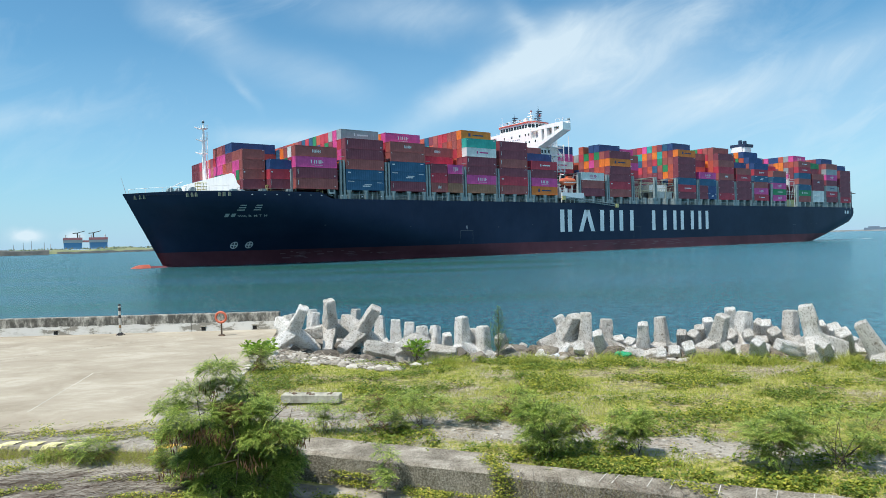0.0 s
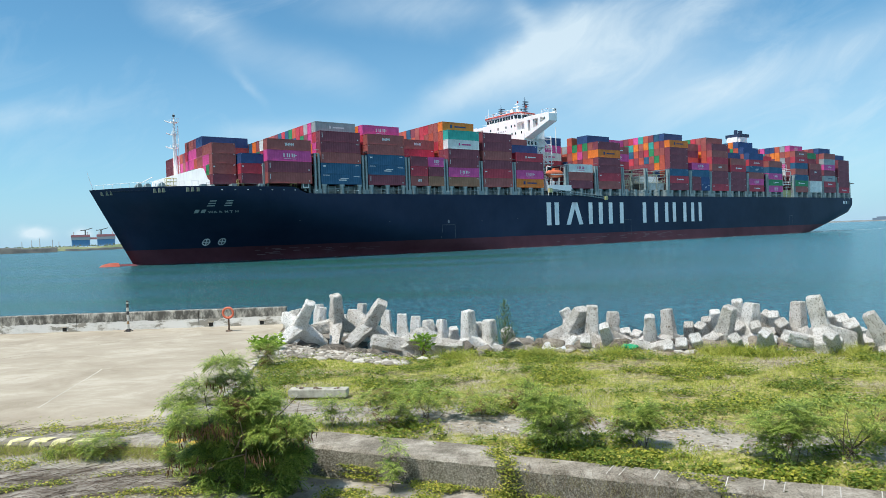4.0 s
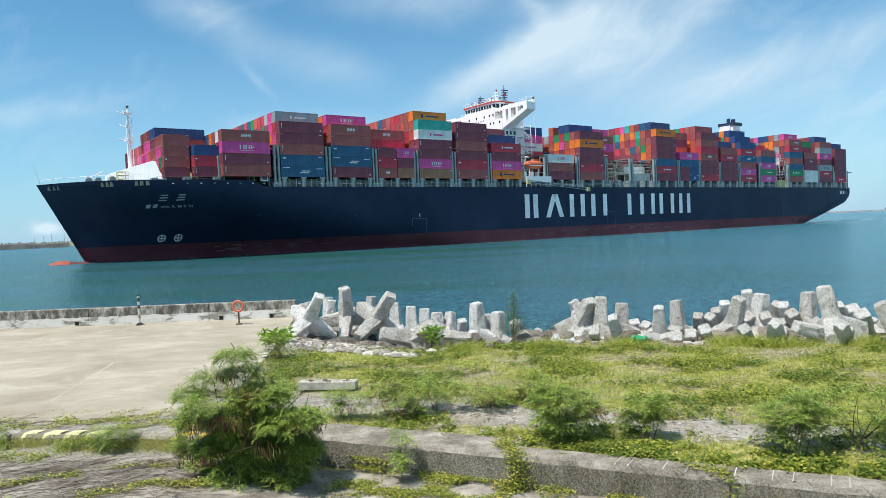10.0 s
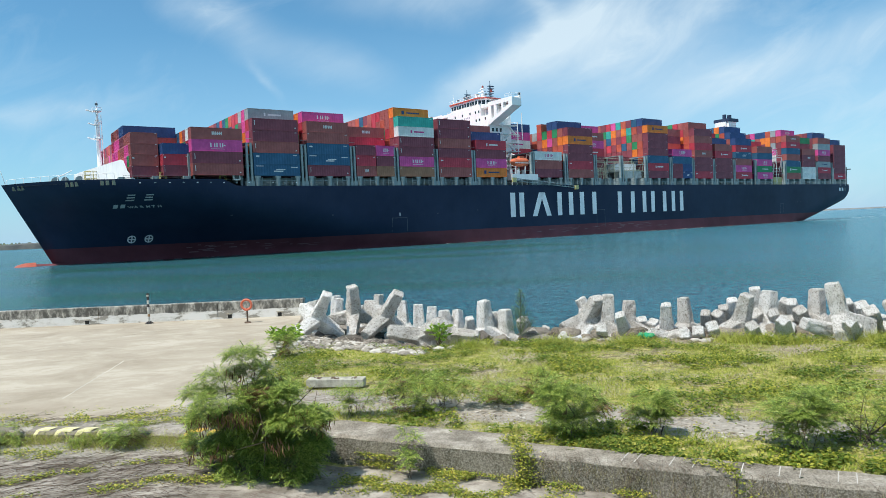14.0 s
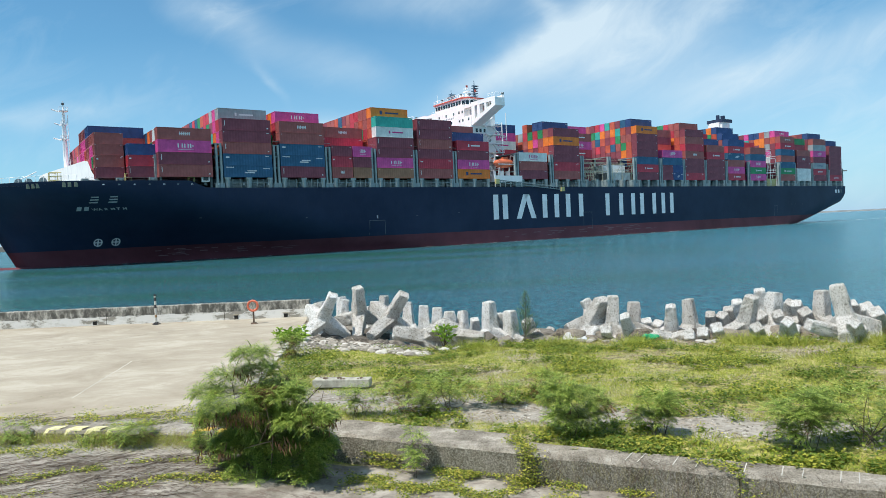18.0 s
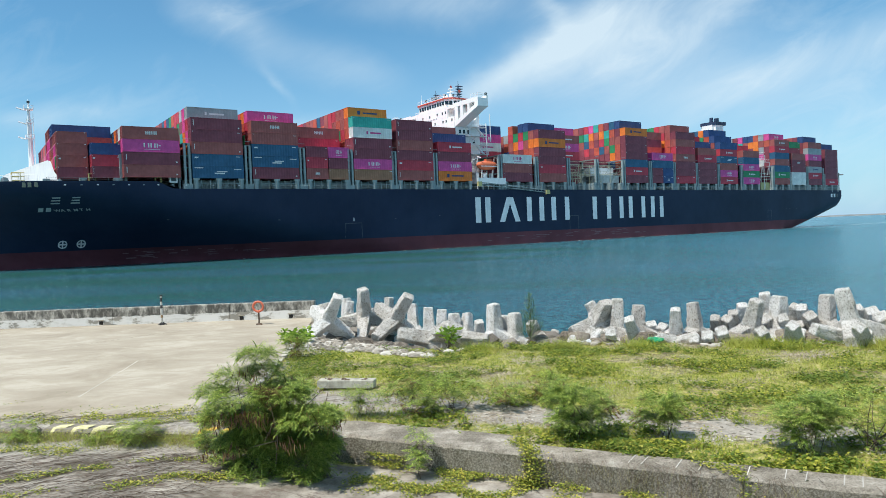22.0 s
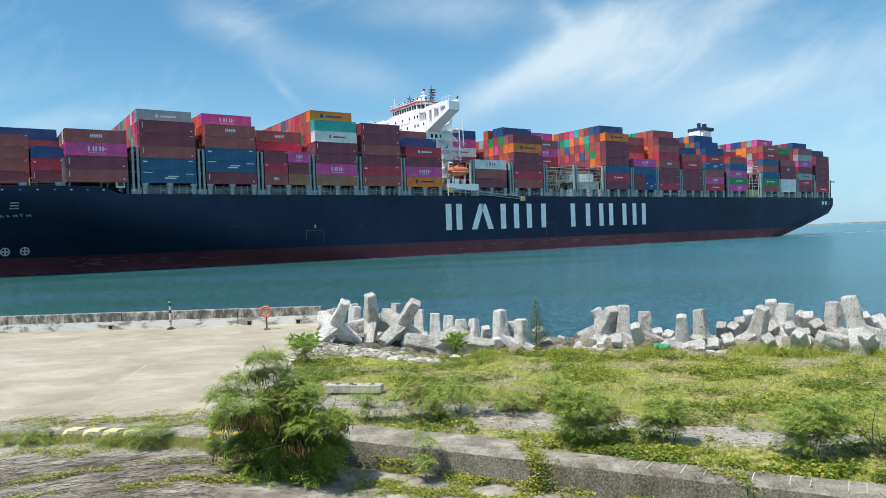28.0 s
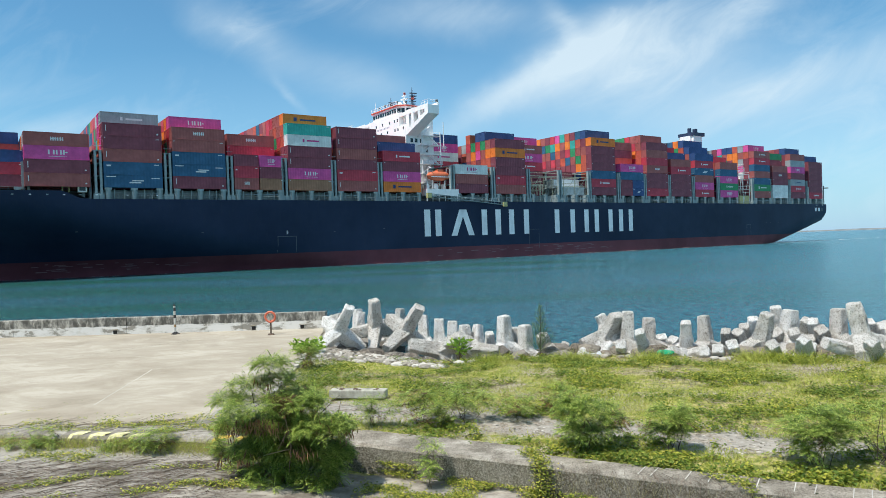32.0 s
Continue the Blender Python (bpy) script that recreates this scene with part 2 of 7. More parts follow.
def ridge(name, a0, a1, d0, d1, height, depth, material, label, seed, n=60, rough=0.5, z0=-1.0):
    """A long low bank between two bearings."""
    bm = bmesh.new()
    rows = []
    for i in range(n + 1):
        f = i / n
        d = d0 + (d1 - d0) * f
        h = height * (1 - rough * 0.5 + rough * noise.noise(Vector((f * 14, seed, 0))) + 0.25 * rough * noise.noise(Vector((f * 60, seed, 4))))
        a = a0 + (a1 - a0) * f
        rows.append([bm.verts.new(polar(a, d) + Vector((0, 0, z0))), bm.verts.new(polar(a, d + depth * 0.15) + Vector((0, 0, h * 0.8))),
                     bm.verts.new(polar(a, d + depth * 0.6) + Vector((0, 0, h))), bm.verts.new(polar(a, d + depth) + Vector((0, 0, z0)))])
    for p, q in zip(rows, rows[1:]):
        for j in range(3):
            bm.faces.new((p[j], q[j], q[j + 1], p[j + 1]))
    ob = mesh_ob(name, bm, material)
    return tagged(ob, label, "shore", kind="structure")


def far_mat(name, a, b, s):
    k = Mat(name, 0.95)
    k.color(k.ramp(k.noise(s, 5, 0.7), [(0.35, a), (0.65, b)]))
    return k.m


dark_rock = far_mat("far_rock", (0.05, 0.058, 0.06), (0.12, 0.125, 0.115), 0.05)
scrub = far_mat("far_scrub", (0.11, 0.16, 0.075), (0.27, 0.28, 0.16), 0.02)
ridge("backdrop_mole", -60, -29.0, 1230, 1270, 10.5, 40, dark_rock, "dark stone mole across the harbour", 1)
ridge("backdrop_shore", -60, -20.0, 1480, 1760, 13.0, 160, scrub, "pale scrubby far shore", 2, 90)
ridge("backdrop_mole", -28.5, -18.0, 1500, 1720, 5.5, 60, dark_rock, "dark stone mole across the harbour", 3)
ridge("backdrop_breakwater", 22, 60, 3300, 3600, 7.5, 80, far_mat("far_grey", (0.12, 0.14, 0.15), (0.24, 0.26, 0.26), 0.02), "low far breakwater on the horizon", 4, 90, 0.35)
far_blue = Mat("far_blue", 0.7).color((0.16, 0.34, 0.56)).m
far_slate = Mat("far_slate", 0.8).color((0.17, 0.22, 0.28)).m
far_white = Mat("far_white", 0.7).color((0.60, 0.58, 0.56)).m
far_pink = Mat("far_red", 0.7).color((0.55, 0.22, 0.22)).m
plat = tagged(empty("offshore_platform", Matrix.Translation(polar(-26.6, 1640) + Vector((0, 0, 9))) @ Matrix.Rotation(radians(26.6), 4, "Z")), "blue, white and red work platform on the far shore", "platform")
for a, b in ((-42, -8), (6, 40)):
    part("module", box(bmesh.new(), a, b, -10, 10, 0, 13.5), far_blue, plat)
    part("deck", box(bmesh.new(), a - 1, b + 1, -11, 11, 13.5, 19), far_white, plat)
    part("trim_band", box(bmesh.new(), a - 1, b + 1, -11.5, -11, 19, 24), far_pink, plat)
part("link_bridge", box(bmesh.new(), -8, 6, -6, 6, 14, 18), far_pink, plat)
for x in (-38, -12, 10, 36):
    part("leg", tube(bmesh.new(), (x, 0, 0), (x, 0, 30), 1.2, n=6), far_white, plat)
for x, s in ((-16, 1), (14, 1)):
    bm = tube(bmesh.new(), (x, 0, 20), (x, 0, 34), 1.3, n=6)
    tube(bm, (x, 0, 34), (x + 14 * s, 0, 38), 0.8, n=5)
    tube(bm, (x, 0, 34), (x - 9 * s, 0, 33), 0.9, n=5)
    part("crane", bm, dark_rock, plat)
rb = random.Random(31)
tree_dark = far_mat("far_tree", (0.09, 0.12, 0.08), (0.17, 0.20, 0.13), 0.1)
bm = bmesh.new()
for i in range(120):
    p = polar(rb.uniform(-34, -20.5), rb.uniform(1480, 1600)) + Vector((0, 0, rb.uniform(7.5, 10)))
    stone_r = rb.uniform(1.2, 3)
    tube(bm, p, p + Vector((0, 0, stone_r)), stone_r, stone_r * 0.4, 6)
tagged(mesh_ob("far_bushes", bm, tree_dark), "far dark bushes along the shore", "bushes", kind="stuff")
for a, h in ((-30.6, 24), (-30.1, 27), (-29.3, 24), (-31.2, 21), (-28.9, 20)):
    p = polar(a, 1600)
    bm = tube(bmesh.new(), p + Vector((0, 0, 6)), p + Vector((0, 0, h)), 1.0, 0.5, 5)
    tagged(mesh_ob("far_mast", bm, far_white), "thin pale mast on the far shore", "mast", "masts on the far shore")
p = polar(33.2, 3350)
bm = box(bmesh.new(), -45, 45, -8, 8, 0, 9, Matrix.Translation(p + Vector((0, 0, 5))) @ Matrix.Rotation(radians(-33), 4, "Z"))
box(bm, -30, 10, -6, 6, 9, 14, Matrix.Translation(p + Vector((0, 0, 5))) @ Matrix.Rotation(radians(-33), 4, "Z"))
tagged(mesh_ob("far_shed", bm, far_slate), "low blue-grey shed on the far breakwater", "shed")


# ---- ground, kerb and slab ----
G = 0.9


def edge_y(x):
    """Where the lawn ends and the armour stones begin."""
    return 23.3 + 0.4 * math.sin(x * 0.5) + max(0, -1.5 - x) * 0.75 - max(0, x - 6) * 0.14


def kerb_y(x):
    """Front edge of the long kerb."""
    return 12.55 - 0.43 * x if x > -2.4 else 13.58 - 0.16 * (x + 2.4)


def ground_height(x, y):
    e = edge_y(x) if x > -7.3 else 34.2
    z = G + 0.04 * noise.noise(Vector((x * 0.7, y * 0.7, 3.0))) + 0.02 * noise.noise(Vector((x * 3, y * 3, 1.0)))
    if y > e:
        z -= (y - e) * 0.26 * (1 if x > -7.3 else 3)
    f = kerb_y(x) + (0.52 if x > -2.9 else 0.38)
    if y < f:
        drop = 0.50 if x > -2.5 else max(0.10, 0.50 + (x + 2.5) * 0.14)
        z -= drop * min(1, (f - y) / 0.06)
    if x < -7.0 and 16.0 < y < 34:
        z -= 0.06
    return max(z, -2.5)


k = Mat("lawn_soil", 0.95)
bare = k.ramp(k.noise(6, 6, 0.75), [(0.3, (0.22, 0.20, 0.165)), (0.7, (0.44, 0.41, 0.355))])
turf = k.ramp(k.noise(4.0, 6, 0.75), [(0.40, (0.12, 0.15, 0.026)), (0.5, (0.27, 0.28, 0.055)), (0.60, (0.44, 0.38, 0.16))])
mats = k.ramp(k.noise(9.0, 6, 0.8, (1.6, 0.8, 1)), [(0.42, (0.15, 0.12, 0.085)), (0.5, (0.33, 0.285, 0.21)), (0.60, (0.52, 0.46, 0.36))])
turf = k.mix(k.ramp(k.noise(0.42, 5, 0.65, (0.8, 1.5, 1)), [(0.50, (0, 0, 0)), (0.60, (0.9, 0.9, 0.9))]), turf, mats)


# bare grit shows in a ragged strip behind the kerb and on the stony slope
sep = k.t.nodes.new("ShaderNodeSeparateXYZ")
k.t.links.new(k.coord, sep.inputs[0])
off = node_math(k, "SUBTRACT", node_math(k, "MULTIPLY_ADD", sep.outputs[0], 0.40, sep.outputs[1]), 15.4)
strip = node_math(k, "MULTIPLY_ADD", node_math(k, "ABSOLUTE", off), -0.30, 0.62)
strip = node_math(k, "MAXIMUM", strip, 0.0)
beside = node_math(k, "MINIMUM", node_math(k, "MAXIMUM", node_math(k, "MULTIPLY_ADD", sep.outputs[0], -0.5, -2.3), 0.0), 0.7)
strip = node_math(k, "ADD", strip, beside)
worn = node_math(k, "ADD", strip, node_math(k, "MULTIPLY_ADD", k.noise(0.55, 6, 0.65, (0.8, 1.3, 1)), 1.2, -0.60))
k.color(k.mix(k.ramp(worn, [(0.30, (0, 0, 0)), (0.42, (1, 1, 1))]), turf, bare)).bump(k.noise(18, 4), 0.6, 0.06)
ground = mesh_ob("ground", grid_sheet(-44, 44, -20, 44, 300, 250, ground_height), k.m)
tagged(ground, "patchy grassy ground with bare grit by the shore", "ground", kind="structure")
far = Mat("far_soil", 0.95).color((0.16, 0.17, 0.06))
bm = bmesh.new()
for x0, x1, y0, y1 in ((-400, -44, -300, 33), (44, 400, -300, 22), (-44, 44, -300, -20)):
    box(bm, x0, x1, y0, y1, -3, 0.4)
tagged(mesh_ob("backdrop", bm, far.m), "grassy land behind and beside the shore", "land", kind="structure")

k = Mat("slab_concrete", 0.85)
wash = k.ramp(k.noise(0.45, 7, 0.68, (0.9, 1.3, 1), 0.5), [(0.36, (0.295, 0.252, 0.187)), (0.5, (0.372, 0.328, 0.252)), (0.62, (0.445, 0.402, 0.32))])
dirt = k.ramp(k.noise(1.1, 8, 0.75, (0.7, 1.3, 1), 0.6), [(0.49, (0, 0, 0)), (0.60, (1, 1, 1))])
k.color(k.mix(0.75, wash, k.mix(dirt, wash, (0.35, 0.302, 0.232)))).bump(k.noise(26, 4), 0.25, 0.02)
slab_mat = k.m
bm = bmesh.new()
edge = [(-60, 34.0), (-60, 18.2), (-9, 17.9), (-5.75, 17.9), (-6.1, 20.5), (-6.6, 25), (-7.35, 31), (-7.7, 34.0)]
low = [bm.verts.new((x, y, 0.3)) for x, y in edge]
top = [bm.verts.new((x, y, G + 0.02)) for x, y in edge]
# its front runs out under the drifted soil
lip = [bm.verts.new((x, y, G - 0.07)) for x, y in ((-60, 16.0), (-9, 15.7), (-5.6, 15.8))]
bm.faces.new(top)
for i in range(len(edge)):
    j = (i + 1) % len(edge)
    if i in (1, 2):
        bm.faces.new((lip[i - 1], lip[i], top[j], top[i]))
    else:
        bm.faces.new((low[i], low[j], top[j], top[i]))
slab = mesh_ob("pavement", bm, slab_mat)
tagged(slab, "pale weathered concrete quay apron with faint streaks", "pavement", kind="structure")
# pale painted line and dark cracks on the apron
chalk = painted("old_line_paint", (0.48, 0.44, 0.36), 0.9)
crack_mat = Mat("crack_soil", 0.95).color((0.12, 0.11, 0.09)).m


def crack(points, w, material, name, parent, z):
    bm = bmesh.new()
    last = None
    for i, (x, y) in enumerate(points):
        j = 0.12 * noise.noise(Vector((x * 2, y * 2, 7)))
        j *= 0.3
        a = bm.verts.new((x - w / 2 + j, y, z))
        b = bm.verts.new((x + w / 2 + j, y, z))
        if last:
            bm.faces.new((last[0], a, b, last[1]))
        last = (a, b)
    return part(name, bm, material, parent)


def between(a, b, n=16):
    return [(a[0] + (b[0] - a[0]) * i / n, a[1] + (b[1] - a[1]) * i / n) for i in range(n + 1)]


crack(between((-10.57, 17.95), (-11.52, 23.3)), 0.055, chalk, "painted_line", slab, G + 0.024)
crack(between((-17, 26.0), (-13.2, 31.0), 40), 0.025, crack_mat, "crack", slab, G + 0.024)

# quay wall: raw concrete with a flaking whitewashed foot
k = Mat("quay_wall_concrete", 0.9)
raw = k.ramp(k.noise(2.2, 6, 0.75, (1, 1, 0.5)), [(0.42, (0.085, 0.082, 0.07)), (0.51, (0.20, 0.19, 0.165)), (0.60, (0.42, 0.40, 0.345))])
lime = k.ramp(k.noise(1.2, 6, 0.7, (0.7, 1, 1.6)), [(0.46, (0.68, 0.66, 0.62)), (0.53, (0.58, 0.56, 0.51)), (0.57, (0.28, 0.26, 0.22))])
sep = k.t.nodes.new("ShaderNodeSeparateXYZ")
k.t.links.new(k.coord, sep.inputs[0])
wob = k.t.nodes.new("ShaderNodeMath")
wob.operation = "MULTIPLY_ADD"
k.t.links.new(k.noise(2.0, 4), wob.inputs[0])
wob.inputs[1].default_value = 0.16
k.t.links.new(sep.outputs[2], wob.inputs[2])
foot = k.ramp(wob.outputs[0], [(0.50, (0, 0, 0)), (0.53, (1, 1, 1))])
k.color(k.mix(foot, lime, raw)).bump(k.noise(14, 5), 0.4, 0.03)
quay_wall = tagged(empty("wall_quay", pose(0, 0, G)), "low grey concrete quay wall with flaking white paint along its foot", "wall", kind="structure")
x = -60.0
while x < -7.75:
    x1 = min(x + 6.0, -7.7)
    bm = bmesh.new()
    box(bm, x + 0.012, x1 - 0.012, 34.0, 34.42, -2.5, 0.86 + 0.015 * math.sin(x))
    bmesh.ops.bevel(bm, geom=[e for e in bm.edges if all(v.co.z > 0.5 for v in e.verts)], offset=0.03, segments=1, affect="EDGES")
    part("wall_section", bm, k.m, quay_wall)
    x = x1
drain = Mat("drain_dark", 0.9).color((0.015, 0.014, 0.012)).m
for x in (-18.6, -11.4, -8.9, -26):
    bm = bmesh.new()
    box(bm, x - 0.10, x + 0.10, 33.985, 34.02, 0.05, 0.23)
    part("drain_hole", bm, drain, quay_wall)
    bm = bmesh.new()
    box(bm, x - 0.15, x + 0.15, 33.97, 34.01, 0.24, 0.29)
    part("drain_lintel", bm, slab_mat, quay_wall)

# the long kerb in front
k = Mat("kerb_concrete", 0.92)
c1 = k.ramp(k.noise(1.3, 7, 0.75), [(0.40, (0.11, 0.095, 0.07)), (0.49, (0.235, 0.208, 0.165)), (0.56, (0.36, 0.325, 0.27)), (0.64, (0.56, 0.52, 0.44))])
c2 = k.ramp(k.noise(34, 6, 0.8), [(0.43, (0.065, 0.054, 0.04)), (0.49, (0.27, 0.24, 0.19)), (0.57, (0.48, 0.44, 0.37))])
k.color(k.mix(0.35, c1, c2)).bump(k.noise(22, 6, 0.75), 0.8, 0.04)
kerb_mat = k.m
# front face: moss, plus its shade against the top put into the colour
k = Mat("kerb_shaded_mossy_face", 0.95)
c1 = k.ramp(k.noise(1.3, 6, 0.7, (1, 1, 0.5)), [(0.40, (0.09, 0.082, 0.05)), (0.5, (0.20, 0.18, 0.128)), (0.60, (0.36, 0.32, 0.25))])
c2 = k.ramp(k.noise(30, 6, 0.8), [(0.41, (0.08, 0.07, 0.05)), (0.50, (0.25, 0.225, 0.17)), (0.58, (0.55, 0.51, 0.43))])
k.color(k.mix(0.6, c1, c2)).bump(k.noise(24, 6, 0.8), 1.0, 0.06)
kerb_face = k.m
kerb = tagged(empty("wall_kerb"), "long low cracked concrete kerb wall with creepers", "kerb", kind="structure")


def kerb_piece(x0, x1, width, z0, z1, material, seed):
    """One cast length of the kerb, with ragged worn edges."""
    bm = bmesh.new()
    n = max(2, int((x1 - x0) / 0.22))
    rows = []
    for i in range(n + 1):
        x = x0 + (x1 - x0) * i / n
        y = kerb_y(x)
        w = 0.03 * noise.noise(Vector((x * 3.1, seed, 0)))
        h = 0.025 * noise.noise(Vector((x * 2.3, seed, 5)))
        prof = ((y + w * 0.5, z0), (y + w, z1 - 0.06 + h), (y + 0.05 + w, z1 + h), (y + width + w, z1 + h * 0.5 + 0.01), (y + width + 0.03, z0))
        rows.append([bm.verts.new((x, a, b)) for a, b in prof])
    for a, b in zip(rows, rows[1:]):
        for j in range(4):
            bm.faces.new((a[j], b[j], b[j + 1], a[j + 1])).material_index = 1 if j == 0 else 0
    bm.faces.new(rows[0])
    bm.faces.new(rows[-1][::-1])
    ob = part("kerb_section", bm, material, kerb)
    ob.data.materials.append(kerb_face if material == kerb_mat else material)
    return ob


kerb_piece(-2.9, 0.98, 0.98, 0.1, 0.965, kerb_mat, 1)
kerb_piece(1.0, 4.2, 0.62, 0.1, 0.945, kerb_mat, 2)
kerb_piece(4.22, 8.4, 0.62, 0.1, 0.95, kerb_mat, 3)
kerb_piece(8.42, 14.0, 0.62, 0.1, 0.95, kerb_mat, 4)
tick_mat = painted("tick_paint", (0.55, 0.53, 0.48), 0.9)
for x in (2.60, 2.80, 3.30, 3.62, 4.27, 4.76, 5.03, 5.50, 5.72, 6.22, 6.9, 7.6):
    bm = bmesh.new()
    y = kerb_y(x)
    wob = 0.02 * math.sin(x * 40)
    q = [bm.verts.new(p) for p in ((x + wob, y + 0.08, 0.962), (x + wob + 0.018, y + 0.08, 0.962), (x + 0.243, y + 0.47, 0.966), (x + 0.225, y + 0.47, 0.966))]
    bm.faces.new(q)
    part("tick_mark", bm, tick_mat, kerb, "worn white painted tick")
hazard = [painted("hazard_yellow", (0.66, 0.42, 0.07), 0.85, 0.55, 7), painted("hazard_black", (0.24, 0.215, 0.17), 0.9, 0.35, 3), painted("hazard_pale", (0.74, 0.68, 0.36), 0.88, 0.5, 7)]
kerb_piece(-14.0, -9.52, 0.45, 0.3, 0.95, kerb_mat, 5)
kerb_piece(-9.5, -7.32, 0.42, 0.3, 0.97, hazard[1], 6)
kerb_piece(-7.3, -5.92, 0.42, 0.3, 0.96, kerb_mat, 7)
kerb_piece(-5.9, -2.95, 0.42, 0.3, 0.97, hazard[1], 8)
x, i = -9.42, 0
while x < -3.0:
    if not -7.5 < x < -5.95:
        bm = bmesh.new()
        w, sl = 0.30 + 0.05 * (i % 2), 0.22
        y = kerb_y(x)
        cols = [[bm.verts.new((xx + s2, yy, zz)) for xx in (x, x + w)] for s2, yy, zz in ((0, y - 0.03, 0.72), (0.1, y - 0.03, 0.915), (0.14, y + 0.03, 0.995), (sl, y + 0.22, 1.0))]
        for a, b in zip(cols, cols[1:]):
            bm.faces.new((a[0], a[1], b[1], b[0]))
        part("hazard_stripe", bm, hazard[2] if x < -7 else hazard[0], kerb, "faded yellow paint stripe")
    x += 0.5
    i += 1

# road in front of the kerb
k = Mat("road_grit", 0.95)
a = k.ramp(k.noise(1.0, 6, 0.7), [(0.4, (0.16, 0.14, 0.11)), (0.52, (0.29, 0.262, 0.22)), (0.64, (0.42, 0.385, 0.325))])
b = k.ramp(k.noise(2.2, 8, 0.75, (0.7, 1.3, 1), 0.8), [(0.53, (0, 0, 0)), (0.61, (0.85, 0.85, 0.85))])
k.color(k.mix(b, a, (0.14, 0.105, 0.085))).bump(k.noise(20, 5), 0.5, 0.03)
road = mesh_ob("road", grid_sheet(-20, 14, 4, 13.4, 120, 60, lambda x, y: ground_height(x, min(y, kerb_y(x) + 0.02)) + 0.012), k.m)
tagged(road, "cracked grey road surface strewn with dry stems", "road", kind="structure")


# ---- the ship: x forward from the stern, y to port, z up from the water ----
ship = tagged(empty("container_ship"), "dark navy container ship loaded with stacked boxes, under way", "ship")
ZD = 17.3
HB = 25.5


def stem_x(z):
    return 358.6 + 0.5 * z


def stern_low(x):
    """Lower edge of the side towards the stern."""
    return -3.0 if x > 66 else -3.0 + 13.0 * ((66 - x) / 62) ** 1.15


def half_breadth(x, z):
    full = 255 + 65 * min(max(z, 0), 17.3) / 17.3
    s = stem_x(z)
    if x >= s:
        return 0.0
    b = HB
    if x > full:
        n = min(1.2 + 1.78 * (max(z, 0) / 13) ** 2, 3.9)
        b = HB * (1 - ((x - full) / (s - full)) ** n)
    if x < 60:
        low = stern_low(x)
        r = min(1, max(0, (z - low) / 5))
        b = HB * (1 - 0.02 * ((60 - x) / 60) ** 2) * (0.90 + 0.10 * math.sin(r * math.pi / 2))
    return b


def deck_z(x):
    if x < 318:
        return ZD
    return ZD + 1.7 * min(1, (x - 318) / 3) + 0.6 * max(0, (x - 335) / 33)


navy = painted("hull_navy", (0.0115, 0.0250, 0.060), 0.5, 0.25, 0.05, spec=0.15)
boot_red = painted("hull_red", (0.155, 0.043, 0.056), 0.65, 0.35, 0.06, spec=0.2)


def hull_strip(zlo, zhi, n):
    """Plating on both sides between two heights; zhi None means up to the deck edge."""
    bm = bmesh.new()
    for side in (1, -1):
        rows = []
        for i in range(121):
            u = i / 120
            x0 = 4.5 + (u if u < 0.8 else 0.8 + (u - 0.8)) * 355
            col = []
            for j in range(n + 1):
                w = j / n
                # stations lean with the stem near the bow
                top = deck_z(x0) if zhi is None else zhi
                low = max(zlo, stern_low(x0))
                top = max(top, low)
                z = low + (top - low) * w
                x = x0 + (stem_x(z) - 359.5) * max(0, (u - 0.7) / 0.3) ** 2
                if u == 1:
                    x = stem_x(z) - 0.001
                col.append(bm.verts.new((x, side * half_breadth(x, z), z)))
            rows.append(col)
        for a, b in zip(rows, rows[1:]):
            for j in range(n):
                q = (a[j], b[j], b[j + 1], a[j + 1])
                try:
                    bm.faces.new(q if side < 0 else q[::-1])
                except ValueError:
                    pass
    bmesh.ops.remove_doubles(bm, verts=bm.verts, dist=0.002)
    bmesh.ops.dissolve_degenerate(bm, edges=bm.edges, dist=0.001)
    return bm


BOOT = 3.9
part("hull_side", hull_strip(BOOT, None, 10), navy, ship, "dark navy painted plating", True)
part("hull_bottom", hull_strip(-3.0, BOOT, 6), boot_red, ship, "faded red antifouling plating", True)
bm = bmesh.new()
rows = [[bm.verts.new((x, s * half_breadth(min(x, 367), deck_z(x)) * 0.99, deck_z(x) - 0.9)) for s in (1, -1)] for x in [4.6 + 361 * i / 90 for i in range(91)]]
for a, b in zip(rows, rows[1:]):
    bm.faces.new((a[0], a[1], b[1], b[0]))
deck_grey = painted("deck_grey", (0.16, 0.19, 0.19), 0.7)
part("deck", bm, deck_grey, ship)

COLORS = {
    "M": (0.255, 0.064, 0.088), "B": (0.39, 0.112, 0.102), "R": (0.53, 0.055, 0.085), "P": (0.73, 0.098, 0.335),
    "O": (0.84, 0.225, 0.042), "U": (0.034, 0.125, 0.230), "N": (0.038, 0.088, 0.230), "T": (0.050, 0.430, 0.360),
    "G": (0.036, 0.280, 0.118), "Y": (0.36, 0.395, 0.41), "W": (0.78, 0.79, 0.76), "C": (0.38, 0.180, 0.105),
    "V": (0.55, 0.115, 0.075), "L": (0.180, 0.400, 0.630),
}
SHADE = {"M": "maroon", "B": "brown-red", "R": "red", "P": "magenta", "O": "orange", "U": "slate blue", "N": "navy blue", "T": "teal",
         "G": "green", "Y": "grey", "W": "white", "C": "rust brown", "V": "vermilion", "L": "pale blue"}
paint = {c: painted("box_" + SHADE[c].replace(" ", "_").replace("-", "_"), v, 0.6, 0.28, 0.35, 0.3) for c, v in COLORS.items()}
box_meshes = {}
TH = 2.86


